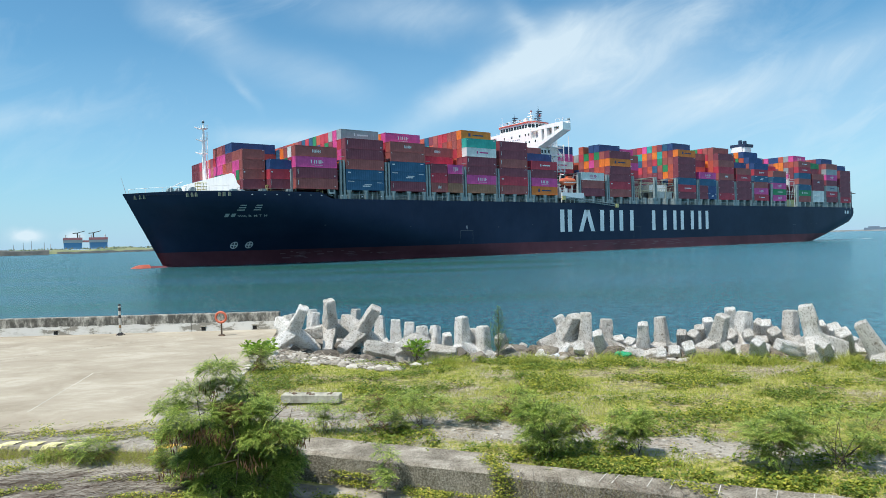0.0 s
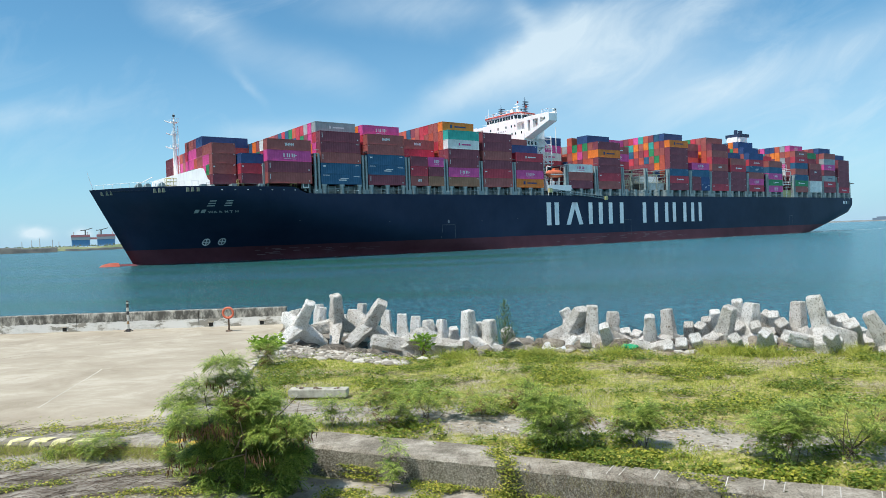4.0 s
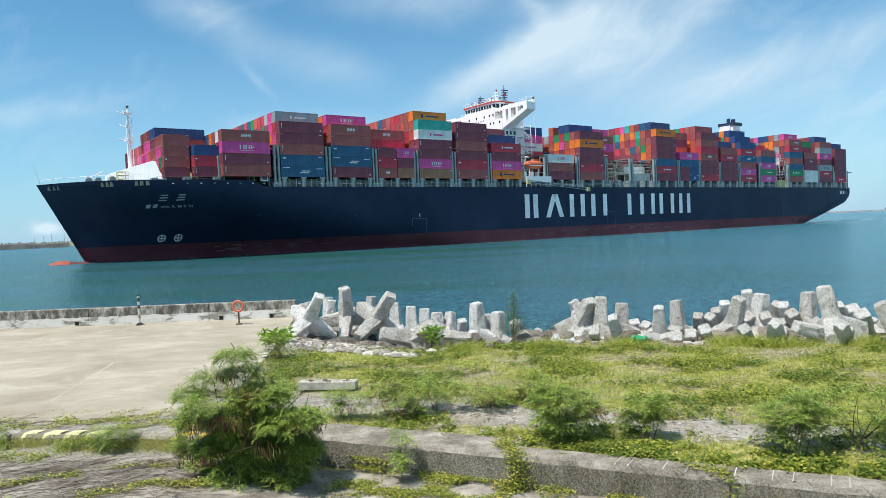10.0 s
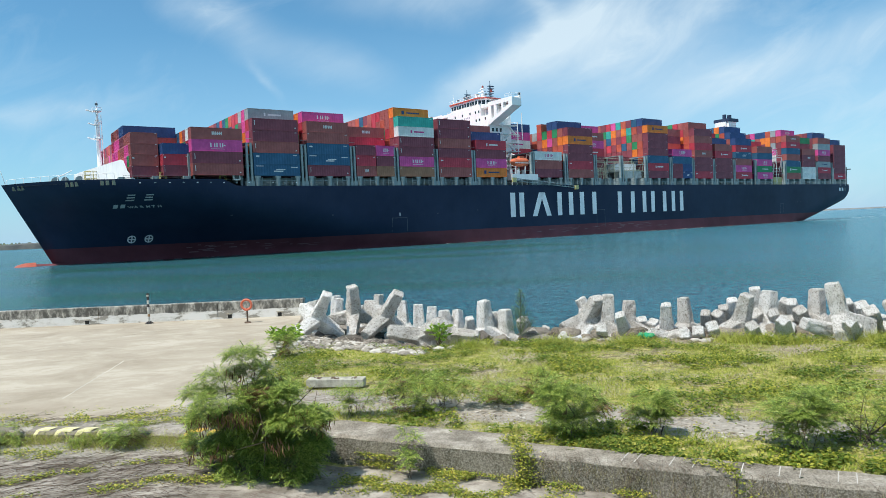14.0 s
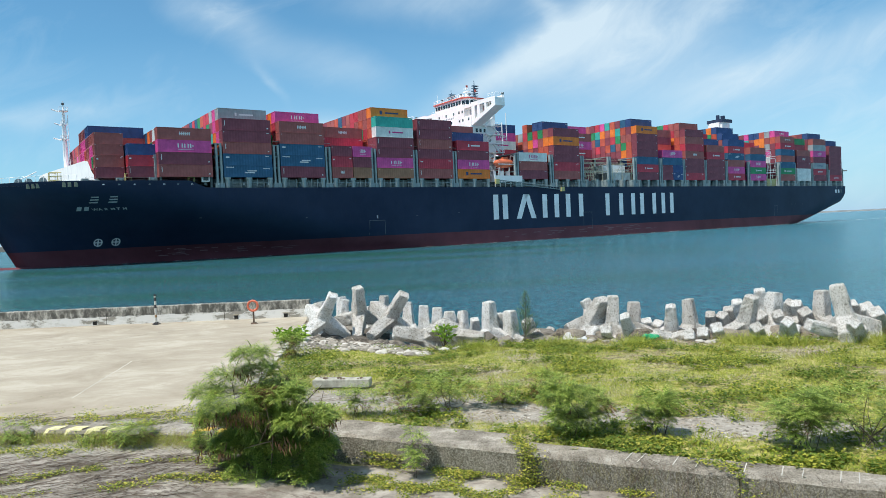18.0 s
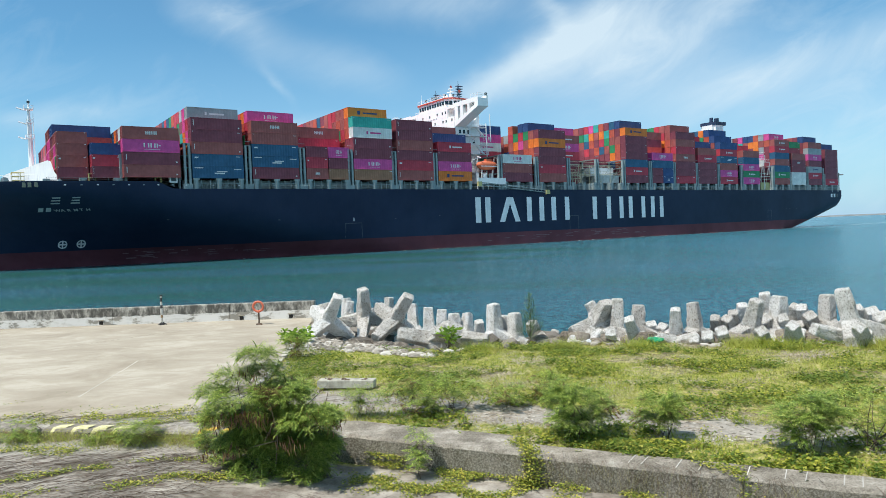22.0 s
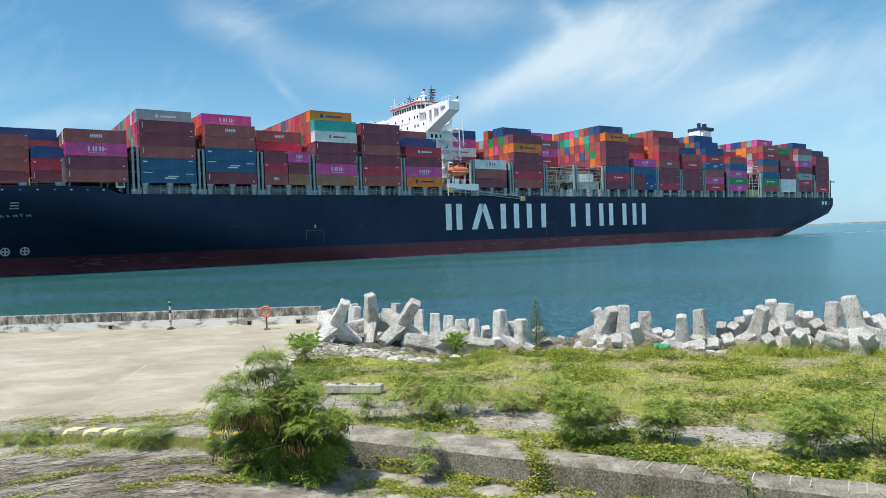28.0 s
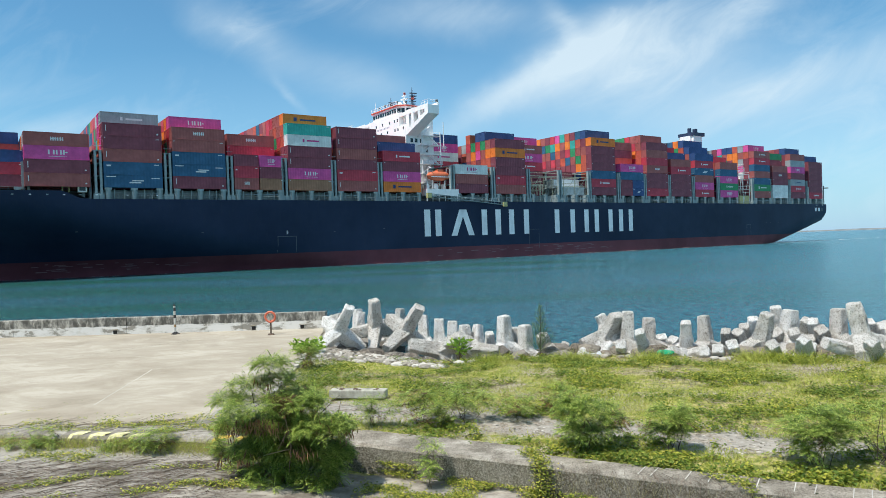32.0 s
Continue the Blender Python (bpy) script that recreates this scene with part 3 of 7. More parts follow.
def box_mesh(code, length, h):
    """A freight box: ribbed side panels recessed between corner posts and rails, door bars on the after end."""
    key = code, length, h
    if key in box_meshes:
        return box_meshes[key]
    bm = bmesh.new()
    w, e = 2.40, 0.06
    n = int(length / 0.34)
    # ribbed body outline, run round the plan
    out = []
    for side in (1, -1):
        pts = []
        for i in range(n + 1):
            x = -length + e + (length - 2 * e) * i / n
            d = 0.045 if i % 2 else 0.075
            pts.append((x, side * (w / 2 - d)))
        out.append(pts)
    ring = out[0] + out[1][::-1]
    lo = [bm.verts.new((x, y, 0.06)) for x, y in ring]
    hi = [bm.verts.new((x, y, h - 0.05)) for x, y in ring]
    m = len(ring)
    for i in range(m):
        j = (i + 1) % m
        bm.faces.new((lo[j], lo[i], hi[i], hi[j]))
    box(bm, -length + 0.05, -0.05, -w / 2 + 0.05, w / 2 - 0.05, h - 0.09, h - 0.045)
    for x in (-length, -0.16):
        for y in (-w / 2, w / 2 - 0.16):
            box(bm, x, x + 0.16, y, y + 0.16, 0, h)
    for z in (0, h - 0.13):
        for y in (-w / 2, w / 2 - 0.1):
            box(bm, -length + 0.16, -0.16, y, y + 0.1, z, z + 0.13)
        for x in (-length, -0.1):
            box(bm, x, x + 0.1, -w / 2 + 0.16, w / 2 - 0.16, z, z + 0.13)
    for y in (-0.7, -0.25, 0.25, 0.7):
        box(bm, -0.06, -0.01, y - 0.03, y + 0.03, 0.13, h - 0.13)
    me = bpy.data.meshes.new("freight_container")
    bm.to_mesh(me)
    bm.free()
    me.materials.append(paint[code])
    box_meshes[key] = me
    return me


ZC = 19.9
ROW = 2.53
rng = random.Random(4)
rest = {}
boxes = {}


def put_box(x, row, tier, code, length=12.19, single=True, th=TH, z0=ZC):
    y, z = 23.8 - row * ROW, z0 + tier * th
    if single and len(boxes) < 420:
        ob = new("freight_container", box_mesh(code, length, th - 0.04))
        ob.parent = ship
        ob.location = (x, y, z)
        ob["label"] = SHADE[code] + " steel freight container"
        boxes[round(x), row, tier] = ob
        return ob
    box(rest.setdefault(code, bmesh.new()), x - length, x, y - 1.2, y + 1.2, z, z + th - 0.04)
    return None


def spread():
    return rng.choice("MMMBBBBRRRRVVVVVOPPUNGTMBBRVY")


behind = []


def bay(x, near, inner, first=0, last=19, length=12.19, th=TH, show=0):
    """near: {row: colours from the deck up} of boxes that can be told apart; inner: heights of the rows behind;
    show: how many tiers of the rows behind stand clear of the bay ahead."""
    for row, codes in near.items():
        for t, c in enumerate(codes):
            if c != ".":
                put_box(x, row, t, c, length, th=th)
    behind.append((x, near, inner, first, last, length, th, show))


bay(343.6, {2: "MBBB", 3: "BGPB", 4: "BPPB", 8: "BGPPB", 9: "BUPPB", 10: "BGPRB", 16: "MMMM", 17: "MBMM", 18: "MMMM"}, 4, 2, 18, 6.06, 2.59, 2)
bay(337.2, {1: "MRN", 2: "MRN", 5: "MMMB", 6: "MMMB", 7: "MMRB"}, 3, 1, 17, 6.06, 2.59)
bay(343.6, {5: "....N", 6: "....N", 7: "....M"}, 0, 9, 8, 12.19, 2.59)
bay(331.2, {0: "BMPB", 1: "MMRW", 2: "MMGB"}, 4, 0, 19, show=1)
bay(316.3, {0: "UUBMM", 1: "MMOPRY", 2: "MBMOPP"}, 6, show=2)
bay(301.8, {0: "MUUBB", 1: "MMMBRP", 2: "MMMGVO"}, 6)
bay(287.5, {0: "BRM", 1: "BRM"}, 3, 0, 1, 6.06)
bay(281.2, {0: "CMP", 1: "CMP"}, 3, 0, 1, 6.06)
bay(287.5, {2: "MMMRB", 3: "MMRRB"}, 5, 2)
bay(273.7, {0: "CPMMWT", 1: "MMMMVVO", 2: "MMMVRBB", 3: "MMMRGVB", 4: "MMMVNBR"}, 7)
bay(260.0, {0: "BRMBMM", 1: "MMMVPR"}, 6)
bay(246.0, {0: "OPMR", 1: "MMMMN", 2: "MMMMN"}, [4, 5, 5, 6, 6, 6])
bay(221.4, {0: "MBW", 1: "MMM", 2: "MMM", 6: "MMRRWPN"}, [3, 3, 3, 3, 3, 3, 7])
bay(206.0, {0: "BRMMOM", 1: "BVVVOB", 2: "MMMVBGN", 3: "MMMMPRN", 4: "MMMVOG"}, [6, 6, 7, 7, 6, 7, 6], show=3)
bay(191.5, {3: "MMMRPB", 4: "MMMRPBP"}, 6, 3)
bay(177.5, {3: "YWM"}, 3, 3)
bay(163.5, {0: "MRUMMMO", 1: "MMVVVBMN", 2: "MMNOGBVU"}, 8, show=5)
bay(148.6, {0: "..UP", 1: "..UP"}, [4, 4, 7], show=3)
bay(148.6, {0: "MM", 1: "MM"}, 2, 0, 1, 6.06)
bay(142.4, {0: "NN", 1: "NN"}, 2, 0, 1, 6.06)
bay(134.4, {0: "RMMBRBM", 1: "MMVVVVBB"}, [7, 8])
bay(120.2, {0: "MMMRB", 1: "MMMMVN"}, [5, 6, 6, 7])
bay(105.4, {0: "RPBURN", 1: "MMMMRBN", 2: "MMMMPYVN"}, [6, 7, 8])
bay(88.8, {0: "PGPUB", 1: "MMMMV"}, [5, 6])
bay(64.2, {0: "BGUBURB", 1: "MMMMMMVP", 2: "MMMWPYBY"}, [7, 8, 8], show=4)
bay(50.0, {0: "WWMMB", 1: "MMMMMMG"}, [5, 7])
bay(35.2, {0: "MRYMPYB", 1: "MMMMMMMN"}, [7, 8])
bay(19.6, {0: "RMMMMM", 1: "MMMMMMN"}, [6, 7])
for x, near, inner, first, last, length, th, show in behind:
    for row in range(first, last + 1):
        if row in near:
            continue
        n = inner[min(row, len(inner) - 1)] if isinstance(inner, (list, tuple)) else inner
        for t in range(n):
            put_box(x, row, t, spread() if t >= n - 4 else "M", length, single=(t >= n - show and row < 11), th=th)
for c, bm in rest.items():
    tagged(part("container_stack", bm, paint[c], ship, SHADE[c] + " freight containers stacked in the inner rows"), kind="stuff")

# marks on the boxes: plain bars where trade names stand
pale_ink = Mat("pale_ink", 0.7).color((0.70, 0.71, 0.72)).m
dark_ink = Mat("dark_ink", 0.7).color((0.03, 0.06, 0.16)).m
rose_ink = Mat("rose_ink", 0.7).color((0.55, 0.05, 0.22)).m
MARKS = {
    "three": [(0.36, 0.385, 0.36, 0.70), (0.435, 0.46, 0.36, 0.70), (0.48, 0.505, 0.36, 0.70), (0.545, 0.57, 0.36, 0.70), (0.59, 0.615, 0.36, 0.70), (0.625, 0.66, 0.49, 0.57), (0.37, 0.65, 0.20, 0.23)],
    "blocks": [(0.40, 0.42, 0.38, 0.66), (0.435, 0.455, 0.38, 0.66), (0.47, 0.49, 0.38, 0.66), (0.505, 0.525, 0.38, 0.66), (0.545, 0.565, 0.38, 0.66), (0.58, 0.60, 0.38, 0.66), (0.41, 0.60, 0.49, 0.55)],
    "badge": [(0.24, 0.31, 0.34, 0.70), (0.38, 0.74, 0.44, 0.58)],
    "word": [(0.34, 0.38, 0.36, 0.64), (0.43, 0.72, 0.42, 0.56)],
    "bird": [(0.42, 0.62, 0.34, 0.44), (0.47, 0.67, 0.50, 0.58), (0.80, 0.95, 0.72, 0.78), (0.04, 0.2, 0.80, 0.86)],
    "small": [(0.05, 0.12, 0.62, 0.74), (0.86, 0.94, 0.78, 0.84)],
    "id": [(0.05, 0.062, 0.35, 0.80), (0.92, 0.95, 0.2, 0.3)],
}


def mark(x, row, tier, kind, ink=pale_ink, length=12.19, h=TH):
    ob = boxes.get((round(x), row, tier))
    if not ob:
        return
    for a, b, c, d in MARKS[kind]:
        bm = bmesh.new()
        q = [(-length * a, c * h), (-length * b, c * h), (-length * b, d * h), (-length * a, d * h)]
        bm.faces.new([bm.verts.new((px, 1.2 + 0.012, pz)) for px, pz in q])
        part("lettering_bar", bm, ink, ob)


for x, row, tier, kind, ink in ((331.2, 0, 2, "three", pale_ink), (331.2, 0, 3, "blocks", pale_ink), (331.2, 0, 0, "id", pale_ink), (331.2, 0, 1, "id", pale_ink),
                                (316.3, 1, 5, "word", pale_ink), (316.3, 0, 0, "bird", pale_ink), (316.3, 0, 1, "small", pale_ink), (316.3, 0, 4, "id", pale_ink), (316.3, 0, 2, "id", pale_ink),
                                (301.8, 1, 5, "three", pale_ink), (301.8, 0, 4, "blocks", pale_ink), (301.8, 0, 1, "bird", pale_ink), (301.8, 0, 2, "small", pale_ink), (301.8, 0, 0, "id", pale_ink),
                                (287.5, 2, 4, "blocks", pale_ink), (273.7, 0, 1, "three", pale_ink), (273.7, 0, 4, "word", rose_ink), (273.7, 1, 6, "badge", dark_ink), (273.7, 0, 3, "id", pale_ink), (273.7, 0, 2, "id", pale_ink),
                                (260.0, 0, 5, "id", pale_ink), (260.0, 0, 4, "id", pale_ink), (260.0, 0, 1, "small", pale_ink), (260.0, 0, 0, "id", pale_ink), (260.0, 0, 3, "id", pale_ink),
                                (246.0, 0, 0, "badge", dark_ink), (246.0, 0, 1, "three", pale_ink), (246.0, 0, 3, "word", pale_ink),
                                (221.4, 0, 2, "three", rose_ink), (221.4, 6, 5, "three", pale_ink), (221.4, 6, 4, "word", rose_ink),
                                (206.0, 0, 4, "badge", dark_ink), (206.0, 0, 1, "small", pale_ink), (191.5, 3, 5, "word", pale_ink), (191.5, 3, 4, "three", pale_ink), (191.5, 3, 3, "word", pale_ink), (191.5, 4, 6, "three", pale_ink),
                                (163.5, 0, 6, "badge", dark_ink), (163.5, 0, 1, "word", pale_ink), (148.6, 0, 3, "three", pale_ink),
                                (134.4, 0, 3, "blocks", pale_ink), (134.4, 0, 0, "small", pale_ink), (120.2, 0, 3, "word", pale_ink), (105.4, 0, 1, "three", pale_ink), (105.4, 0, 3, "bird", pale_ink), (105.4, 0, 4, "word", pale_ink), (105.4, 0, 0, "word", pale_ink),
                                (88.8, 0, 0, "three", pale_ink), (88.8, 0, 1, "word", pale_ink), (88.8, 0, 2, "three", pale_ink), (64.2, 0, 5, "word", pale_ink), (64.2, 0, 1, "badge", pale_ink), (64.2, 1, 7, "three", pale_ink), (64.2, 0, 6, "word", pale_ink),
                                (50.0, 0, 3, "blocks", pale_ink), (35.2, 0, 4, "three", pale_ink), (35.2, 0, 2, "word", dark_ink), (35.2, 0, 1, "word", pale_ink), (19.6, 0, 0, "word", pale_ink)):
    mark(x, row, tier, kind, ink)
mark(287.5, 0, 0, "blocks", pale_ink, 6.06)
mark(287.5, 0, 1, "small", pale_ink, 6.06)
mark(281.2, 0, 2, "three", pale_ink, 6.06)
mark(142.4, 0, 0, "bird", pale_ink, 6.06)
# door-side and corner codes on the plain boxes of the outer rows
MARKS["code"] = [(0.03, 0.045, 0.80, 0.86), (0.90, 0.96, 0.82, 0.86)]
for (x, row, tier), ob in sorted(boxes.items()):
    if row < 3 and not ob.children and ob.data.name.startswith("freight_container"):
        long = -min(v.co.x for v in ob.data.vertices)
        mark(x, row, tier, "code", pale_ink, long)
mark(343.6, 2, 1, "small", pale_ink, 6.06, 2.59)
mark(337.2, 1, 1, "small", pale_ink, 6.06, 2.59)
mark(337.2, 1, 0, "id", pale_ink, 6.06, 2.59)


# ---- ship: superstructure, gear and marks ----
UPZ = Vector((0, 0, 1))
seam_pale = painted("pale_seam", (0.42, 0.45, 0.50), 0.6, 0.15)
white = painted("ship_white", (0.90, 0.90, 0.89), 0.5, 0.08, 0.2)
steel = painted("lashing_grey", (0.27, 0.34, 0.35), 0.65, 0.25, 0.8)
dark_steel = painted("dark_steel", (0.10, 0.12, 0.13), 0.7, 0.3, 0.8)
glass = Mat("bridge_glass", 0.08, spec=0.6).color((0.012, 0.02, 0.026)).m
red_trim = painted("red_trim", (0.60, 0.10, 0.07), 0.5, 0.15)
yellow = painted("gear_yellow", (0.56, 0.50, 0.22), 0.6, 0.25, 2)
orange = painted("boat_orange", (0.66, 0.16, 0.07), 0.45, 0.12)
bulb_red = painted("bulb_orange", (0.40, 0.085, 0.05), 0.6, 0.2, 1)


def skin(x, z, off=0.05):
    """A point just outside the port plating, with the outward way."""
    b = half_breadth(x, z)
    dx = (half_breadth(x + 0.5, z) - half_breadth(x - 0.5, z))
    dz = (half_breadth(x, z + 0.5) - half_breadth(x, z - 0.5))
    n = Vector((-dx, 1, -dz)).normalized()
    return Vector((x, b, z)) + n * off, n


def plate(name, x0, x1, z0, z1, material, label="", off=0.05, n=4):
    """A painted patch that follows the plating."""
    bm = bmesh.new()
    cols = []
    for i in range(n + 1):
        x = x0 + (x1 - x0) * i / n
        cols.append([bm.verts.new(skin(x, z, off)[0]) for z in (z0, (z0 + z1) / 2, z1)])
    for a, b in zip(cols, cols[1:]):
        for j in range(2):
            bm.faces.new((a[j], a[j + 1], b[j + 1], b[j]))
    return part(name, bm, material, ship, label)


hull_white = painted("hull_lettering", (0.88, 0.89, 0.90), 0.6, 0.15, 0.3)
# great pale bars on the side in place of the trade name


def slant(xa, xb, w, z0, z1):
    """One leaning bar of the great lettering."""
    bm = bmesh.new()
    bm.faces.new([bm.verts.new((x, HB + 0.05, z)) for x, z in ((xa, z0), (xb, z1), (xb - w, z1), (xa - w, z0))])
    part("lettering_bar", bm, hull_white, ship, "pale grey painted bar")


slant(224.0, 220.9, 2.1, 7.15, 14.9)
slant(217.6, 220.4, 2.1, 7.15, 14.9)
for a in (233.4, 229.6, 212.6, 207.2, 201.8, 195.6, 182.2, 175.0, 168.4, 163.4, 156.4, 151.0, 145.8):
    plate("lettering_bar", a, a - 2.1, 7.15, 14.9, hull_white, "pale grey painted bar")

# small marks near the bow
ink_hull = painted("hull_ink", (0.46, 0.49, 0.52), 0.7, 0.2, 1)


def hull_words(text, x, z, size, gap):
    """Letters laid one by one on the flared plating."""
    for i, ch in enumerate(text):
        if ch == " ":
            continue
        cu = bpy.data.curves.new("letter", "FONT")
        cu.body, cu.size, cu.resolution_u, cu.offset = ch, size, 2, 0.03
        tmp = bpy.data.objects.new("letter", cu)
        me = bpy.data.meshes.new_from_object(tmp)
        bpy.data.objects.remove(tmp)
        p, n = skin(x - gap * i, z, 0.06)
        across = Vector((-1, (half_breadth(p.x - 0.5, z) - half_breadth(p.x + 0.5, z)), 0)).normalized()
        up = n.cross(across)
        me.transform(Matrix((*[(across[k], up[k], n[k], p[k]) for k in range(3)], (0, 0, 0, 1))))
        me.materials.append(ink_hull)
        ob = new("letter", me)
        ob.parent = ship


hull_words("WARMTH", 344.3, 12.75, 1.25, 1.17)
for x in (347.4, 346.0):
    plate("lettering_bar", x, x - 0.9, 12.8, 13.6, ink_hull, "pale painted bar", 0.06, 2)
for x in (345.3, 341.6):
    for k in range(3):
        plate("lettering_bar", x - 0.1 * k, x - 1.7, 14.3 + 0.55 * k, 14.55 + 0.55 * k, ink_hull, "pale painted bar", 0.06, 2)


def hull_ring(x, z, r, label):
    """Thruster sign: a ring and a cross."""
    bm = bmesh.new()
    n = 20
    for i in range(n):
        a0, a1 = i * math.tau / n, (i + 1) * math.tau / n
        q = [skin(x + math.cos(a) * d, z + math.sin(a) * d, 0.06)[0] for a, d in ((a0, r), (a1, r), (a1, r * 0.74), (a0, r * 0.74))]
        bm.faces.new([bm.verts.new(p) for p in q])
    for u, v in ((r * 0.85, 0.15), (0.15, r * 0.85)):
        bm.faces.new([bm.verts.new(skin(x + a, z + b, 0.06)[0]) for a, b in ((-u, -v), (u, -v), (u, v), (-u, v))])
    part("thruster_sign", bm, hull_white, ship, label)


hull_ring(342.2, 5.45, 0.95, "white ring and cross sign")
hull_ring(338.5, 5.45, 0.95, "white ring and cross sign")


def outline(name, x0, x1, z0, z1, w, material):
    for a, b, c, d in ((x0, x1, z1 - w, z1), (x0, x0 - w, z0, z1), (x1 + w, x1, z0, z1)):
        plate(name, a, b, c, d, material, "", 0.05, 2)


seam = painted("seam_grey", (0.10, 0.12, 0.14), 0.7, 0.2, 1)
outline("pilot_door_seam", 277.4, 272.4, 4.2, 8.2, 0.12, seam)
outline("pilot_door_seam", 193.6, 189.3, 2.5, 8.6, 0.12, seam)
outline("pilot_door_seam", 72.0, 69.0, 4.2, 8.6, 0.14, seam)
plate("door_mark", 275.0, 274.6, 8.7, 9.6, ink_hull, "", 0.06, 1)
# worn streaks along the boot top
scuff = painted("scuff_pale", (0.24, 0.14, 0.15), 0.9, 0.3, 2)
rs = random.Random(8)
for i in range(70):
    x = rs.choice((rs.uniform(298, 330), rs.uniform(180, 230), rs.uniform(150, 212)))
    z = rs.uniform(1.3, 3.2)
    plate("scuff_mark", x, x - rs.uniform(0.5, 3.2), z, z + rs.uniform(0.08, 0.26), scuff, "pale worn scuff", 0.04, 2)
for x, z in ((322, 10.2), (296, 9.4), (262, 9.0), (247, 9.6), (57, 9.0), (54, 9.0), (48, 8.9)):
    plate("hull_mark", x, x - 0.5, z, z + 0.22, seam, "", 0.05, 1)

# rail lights and fairleads along the forecastle
for i in range(14):
    x = 343 - i * 3.1
    plate("fairlead", x, x - 0.42, 18.05, 18.25, hull_white if i % 2 == 0 else steel, "", 0.08, 1)
chock = painted("chock_grey", (0.26, 0.27, 0.20), 0.7, 0.3, 3)
for x in (366.0, 365.1, 364.4, 356.6, 355.7, 354.9, 350.2, 349.2, 348.0):
    p, n = skin(x, 18.3, -0.1)
    bm = box(bmesh.new(), -0.32, 0.32, -0.2, 0.25, -0.5, 0.5, Matrix.Translation(p))
    part("mooring_chock", bm, chock, ship, "dull grey-yellow mooring chock")

# bulbous bow just breaking the surface
bm = bmesh.new()
rings = []
for i in range(13):
    u = i / 12
    x = 362.3 + 5.6 * u
    r = 2.9 * math.sqrt(max(0.0, 1 - max(0, (u - 0.15) / 0.85) ** 2.4)) + 0.02
    rings.append([bm.verts.new((x, math.cos(a * math.tau / 14) * r * 0.9, -1.95 + math.sin(a * math.tau / 14) * r)) for a in range(14)])
for a, b in zip(rings, rings[1:]):
    for j in range(14):
        bm.faces.new((a[j], b[j], b[(j + 1) % 14], a[(j + 1) % 14]))
bm.faces.new(rings[-1])
part("bulbous_bow", bm, bulb_red, ship, "orange-red bulb awash at the waterline", True)
bm = tube(bmesh.new(), (346, 0, -2.4), (362.4, 0, -2.2), 2.7, 2.75, 14)
part("bulb_neck", bm, boot_red, ship, "dull red neck behind the bulb", True)

# bulwark, rail and stern plating
bm = bmesh.new()
zs = [10.0 + (ZD - 10.0) * i / 8 for i in range(9)]
pts = [(4.55, half_breadth(4.55, z), z) for z in zs] + [(4.55, -half_breadth(4.55, z), z) for z in zs[::-1]]
bm.faces.new([bm.verts.new(p) for p in pts])
part("transom", bm, navy, ship)
for x in (15.5, 12.6, 9.8):
    plate("mooring_port", x, x - 1.7, 14.0, 15.6, hull_white if x > 12 else dark_steel, "", 0.06, 2)
part("stern_post", tube(bmesh.new(), (5.5, 24.5, 17), (5.5, 24.5, 26), 0.22), dark_steel, ship)
part("stern_post", tube(bmesh.new(), (4.8, 24.5, 25), (4.0, 26, 25), 0.3), dark_steel, ship)


def rail(x0, x1, y, z, h=1.1, step=2.0, material=None):
    bm = bmesh.new()
    n = max(1, int(abs(x1 - x0) / step))
    for i in range(n + 1):
        x = x0 + (x1 - x0) * i / n
        tube(bm, (x, y, z), (x, y, z + h), 0.035, n=4)
    for k in (0.5, 1.0):
        tube(bm, (x0, y, z + h * k), (x1, y, z + h * k), 0.028, n=4)
    part("guard_rail", bm, material or steel, ship)


# hatch coamings with their pedestals, lashing bridges between the bays
STARTS = (331.2, 316.3, 301.8, 287.5, 273.7, 260.0, 246.0, 221.4, 206.0, 191.5, 177.5, 163.5, 148.6, 134.4, 120.2, 105.4, 88.8, 64.2, 50.0, 35.2, 19.6)
bm = box(bmesh.new(), 8, 318, -21.6, 21.6, ZD - 0.9, ZC - 0.25)
part("hatch_coaming", bm, dark_steel, ship)
bm = box(bmesh.new(), 318.0, 346, -15, 17.6, 18, ZC - 0.25)
part("hatch_coaming", bm, dark_steel, ship)
ped = bmesh.new()
box(ped, -0.55, 0.55, 22.6, 25.0, ZD - 0.8, ZC - 0.1)
box(ped, -0.7, 0.7, 24.6, 25.15, ZC - 0.55, ZC - 0.08)
box(ped, -0.25, 0.25, 25.0, 25.25, ZD - 0.8, ZC - 0.4)
ped_me = bpy.data.meshes.new("pedestal")
ped.to_mesh(ped_me)
ped.free()
ped_me.materials.append(steel)
post_me = bpy.data.meshes.new("lashing_post")
bm = bmesh.new()
box(bm, -0.24, 0.24, 24.2, 25.0, ZD - 0.8, ZC + 8.1)
box(bm, -0.5, 0.5, 23.8, 25.2, ZD - 0.8, ZD + 1.2)
bm.to_mesh(post_me)
bm.free()
post_me.materials.append(steel)
low_me = bpy.data.meshes.new("lashing_post_low")
bm = box(bmesh.new(), -0.24, 0.24, 24.2, 25.1, ZD - 0.8, ZC + 5.3)
bm.to_mesh(low_me)
bm.free()
low_me.materials.append(steel)


def ship_part(name, me, x):
    ob = new(name, me)
    ob.parent = ship
    ob.location = (x, 0, 0)
    return ob


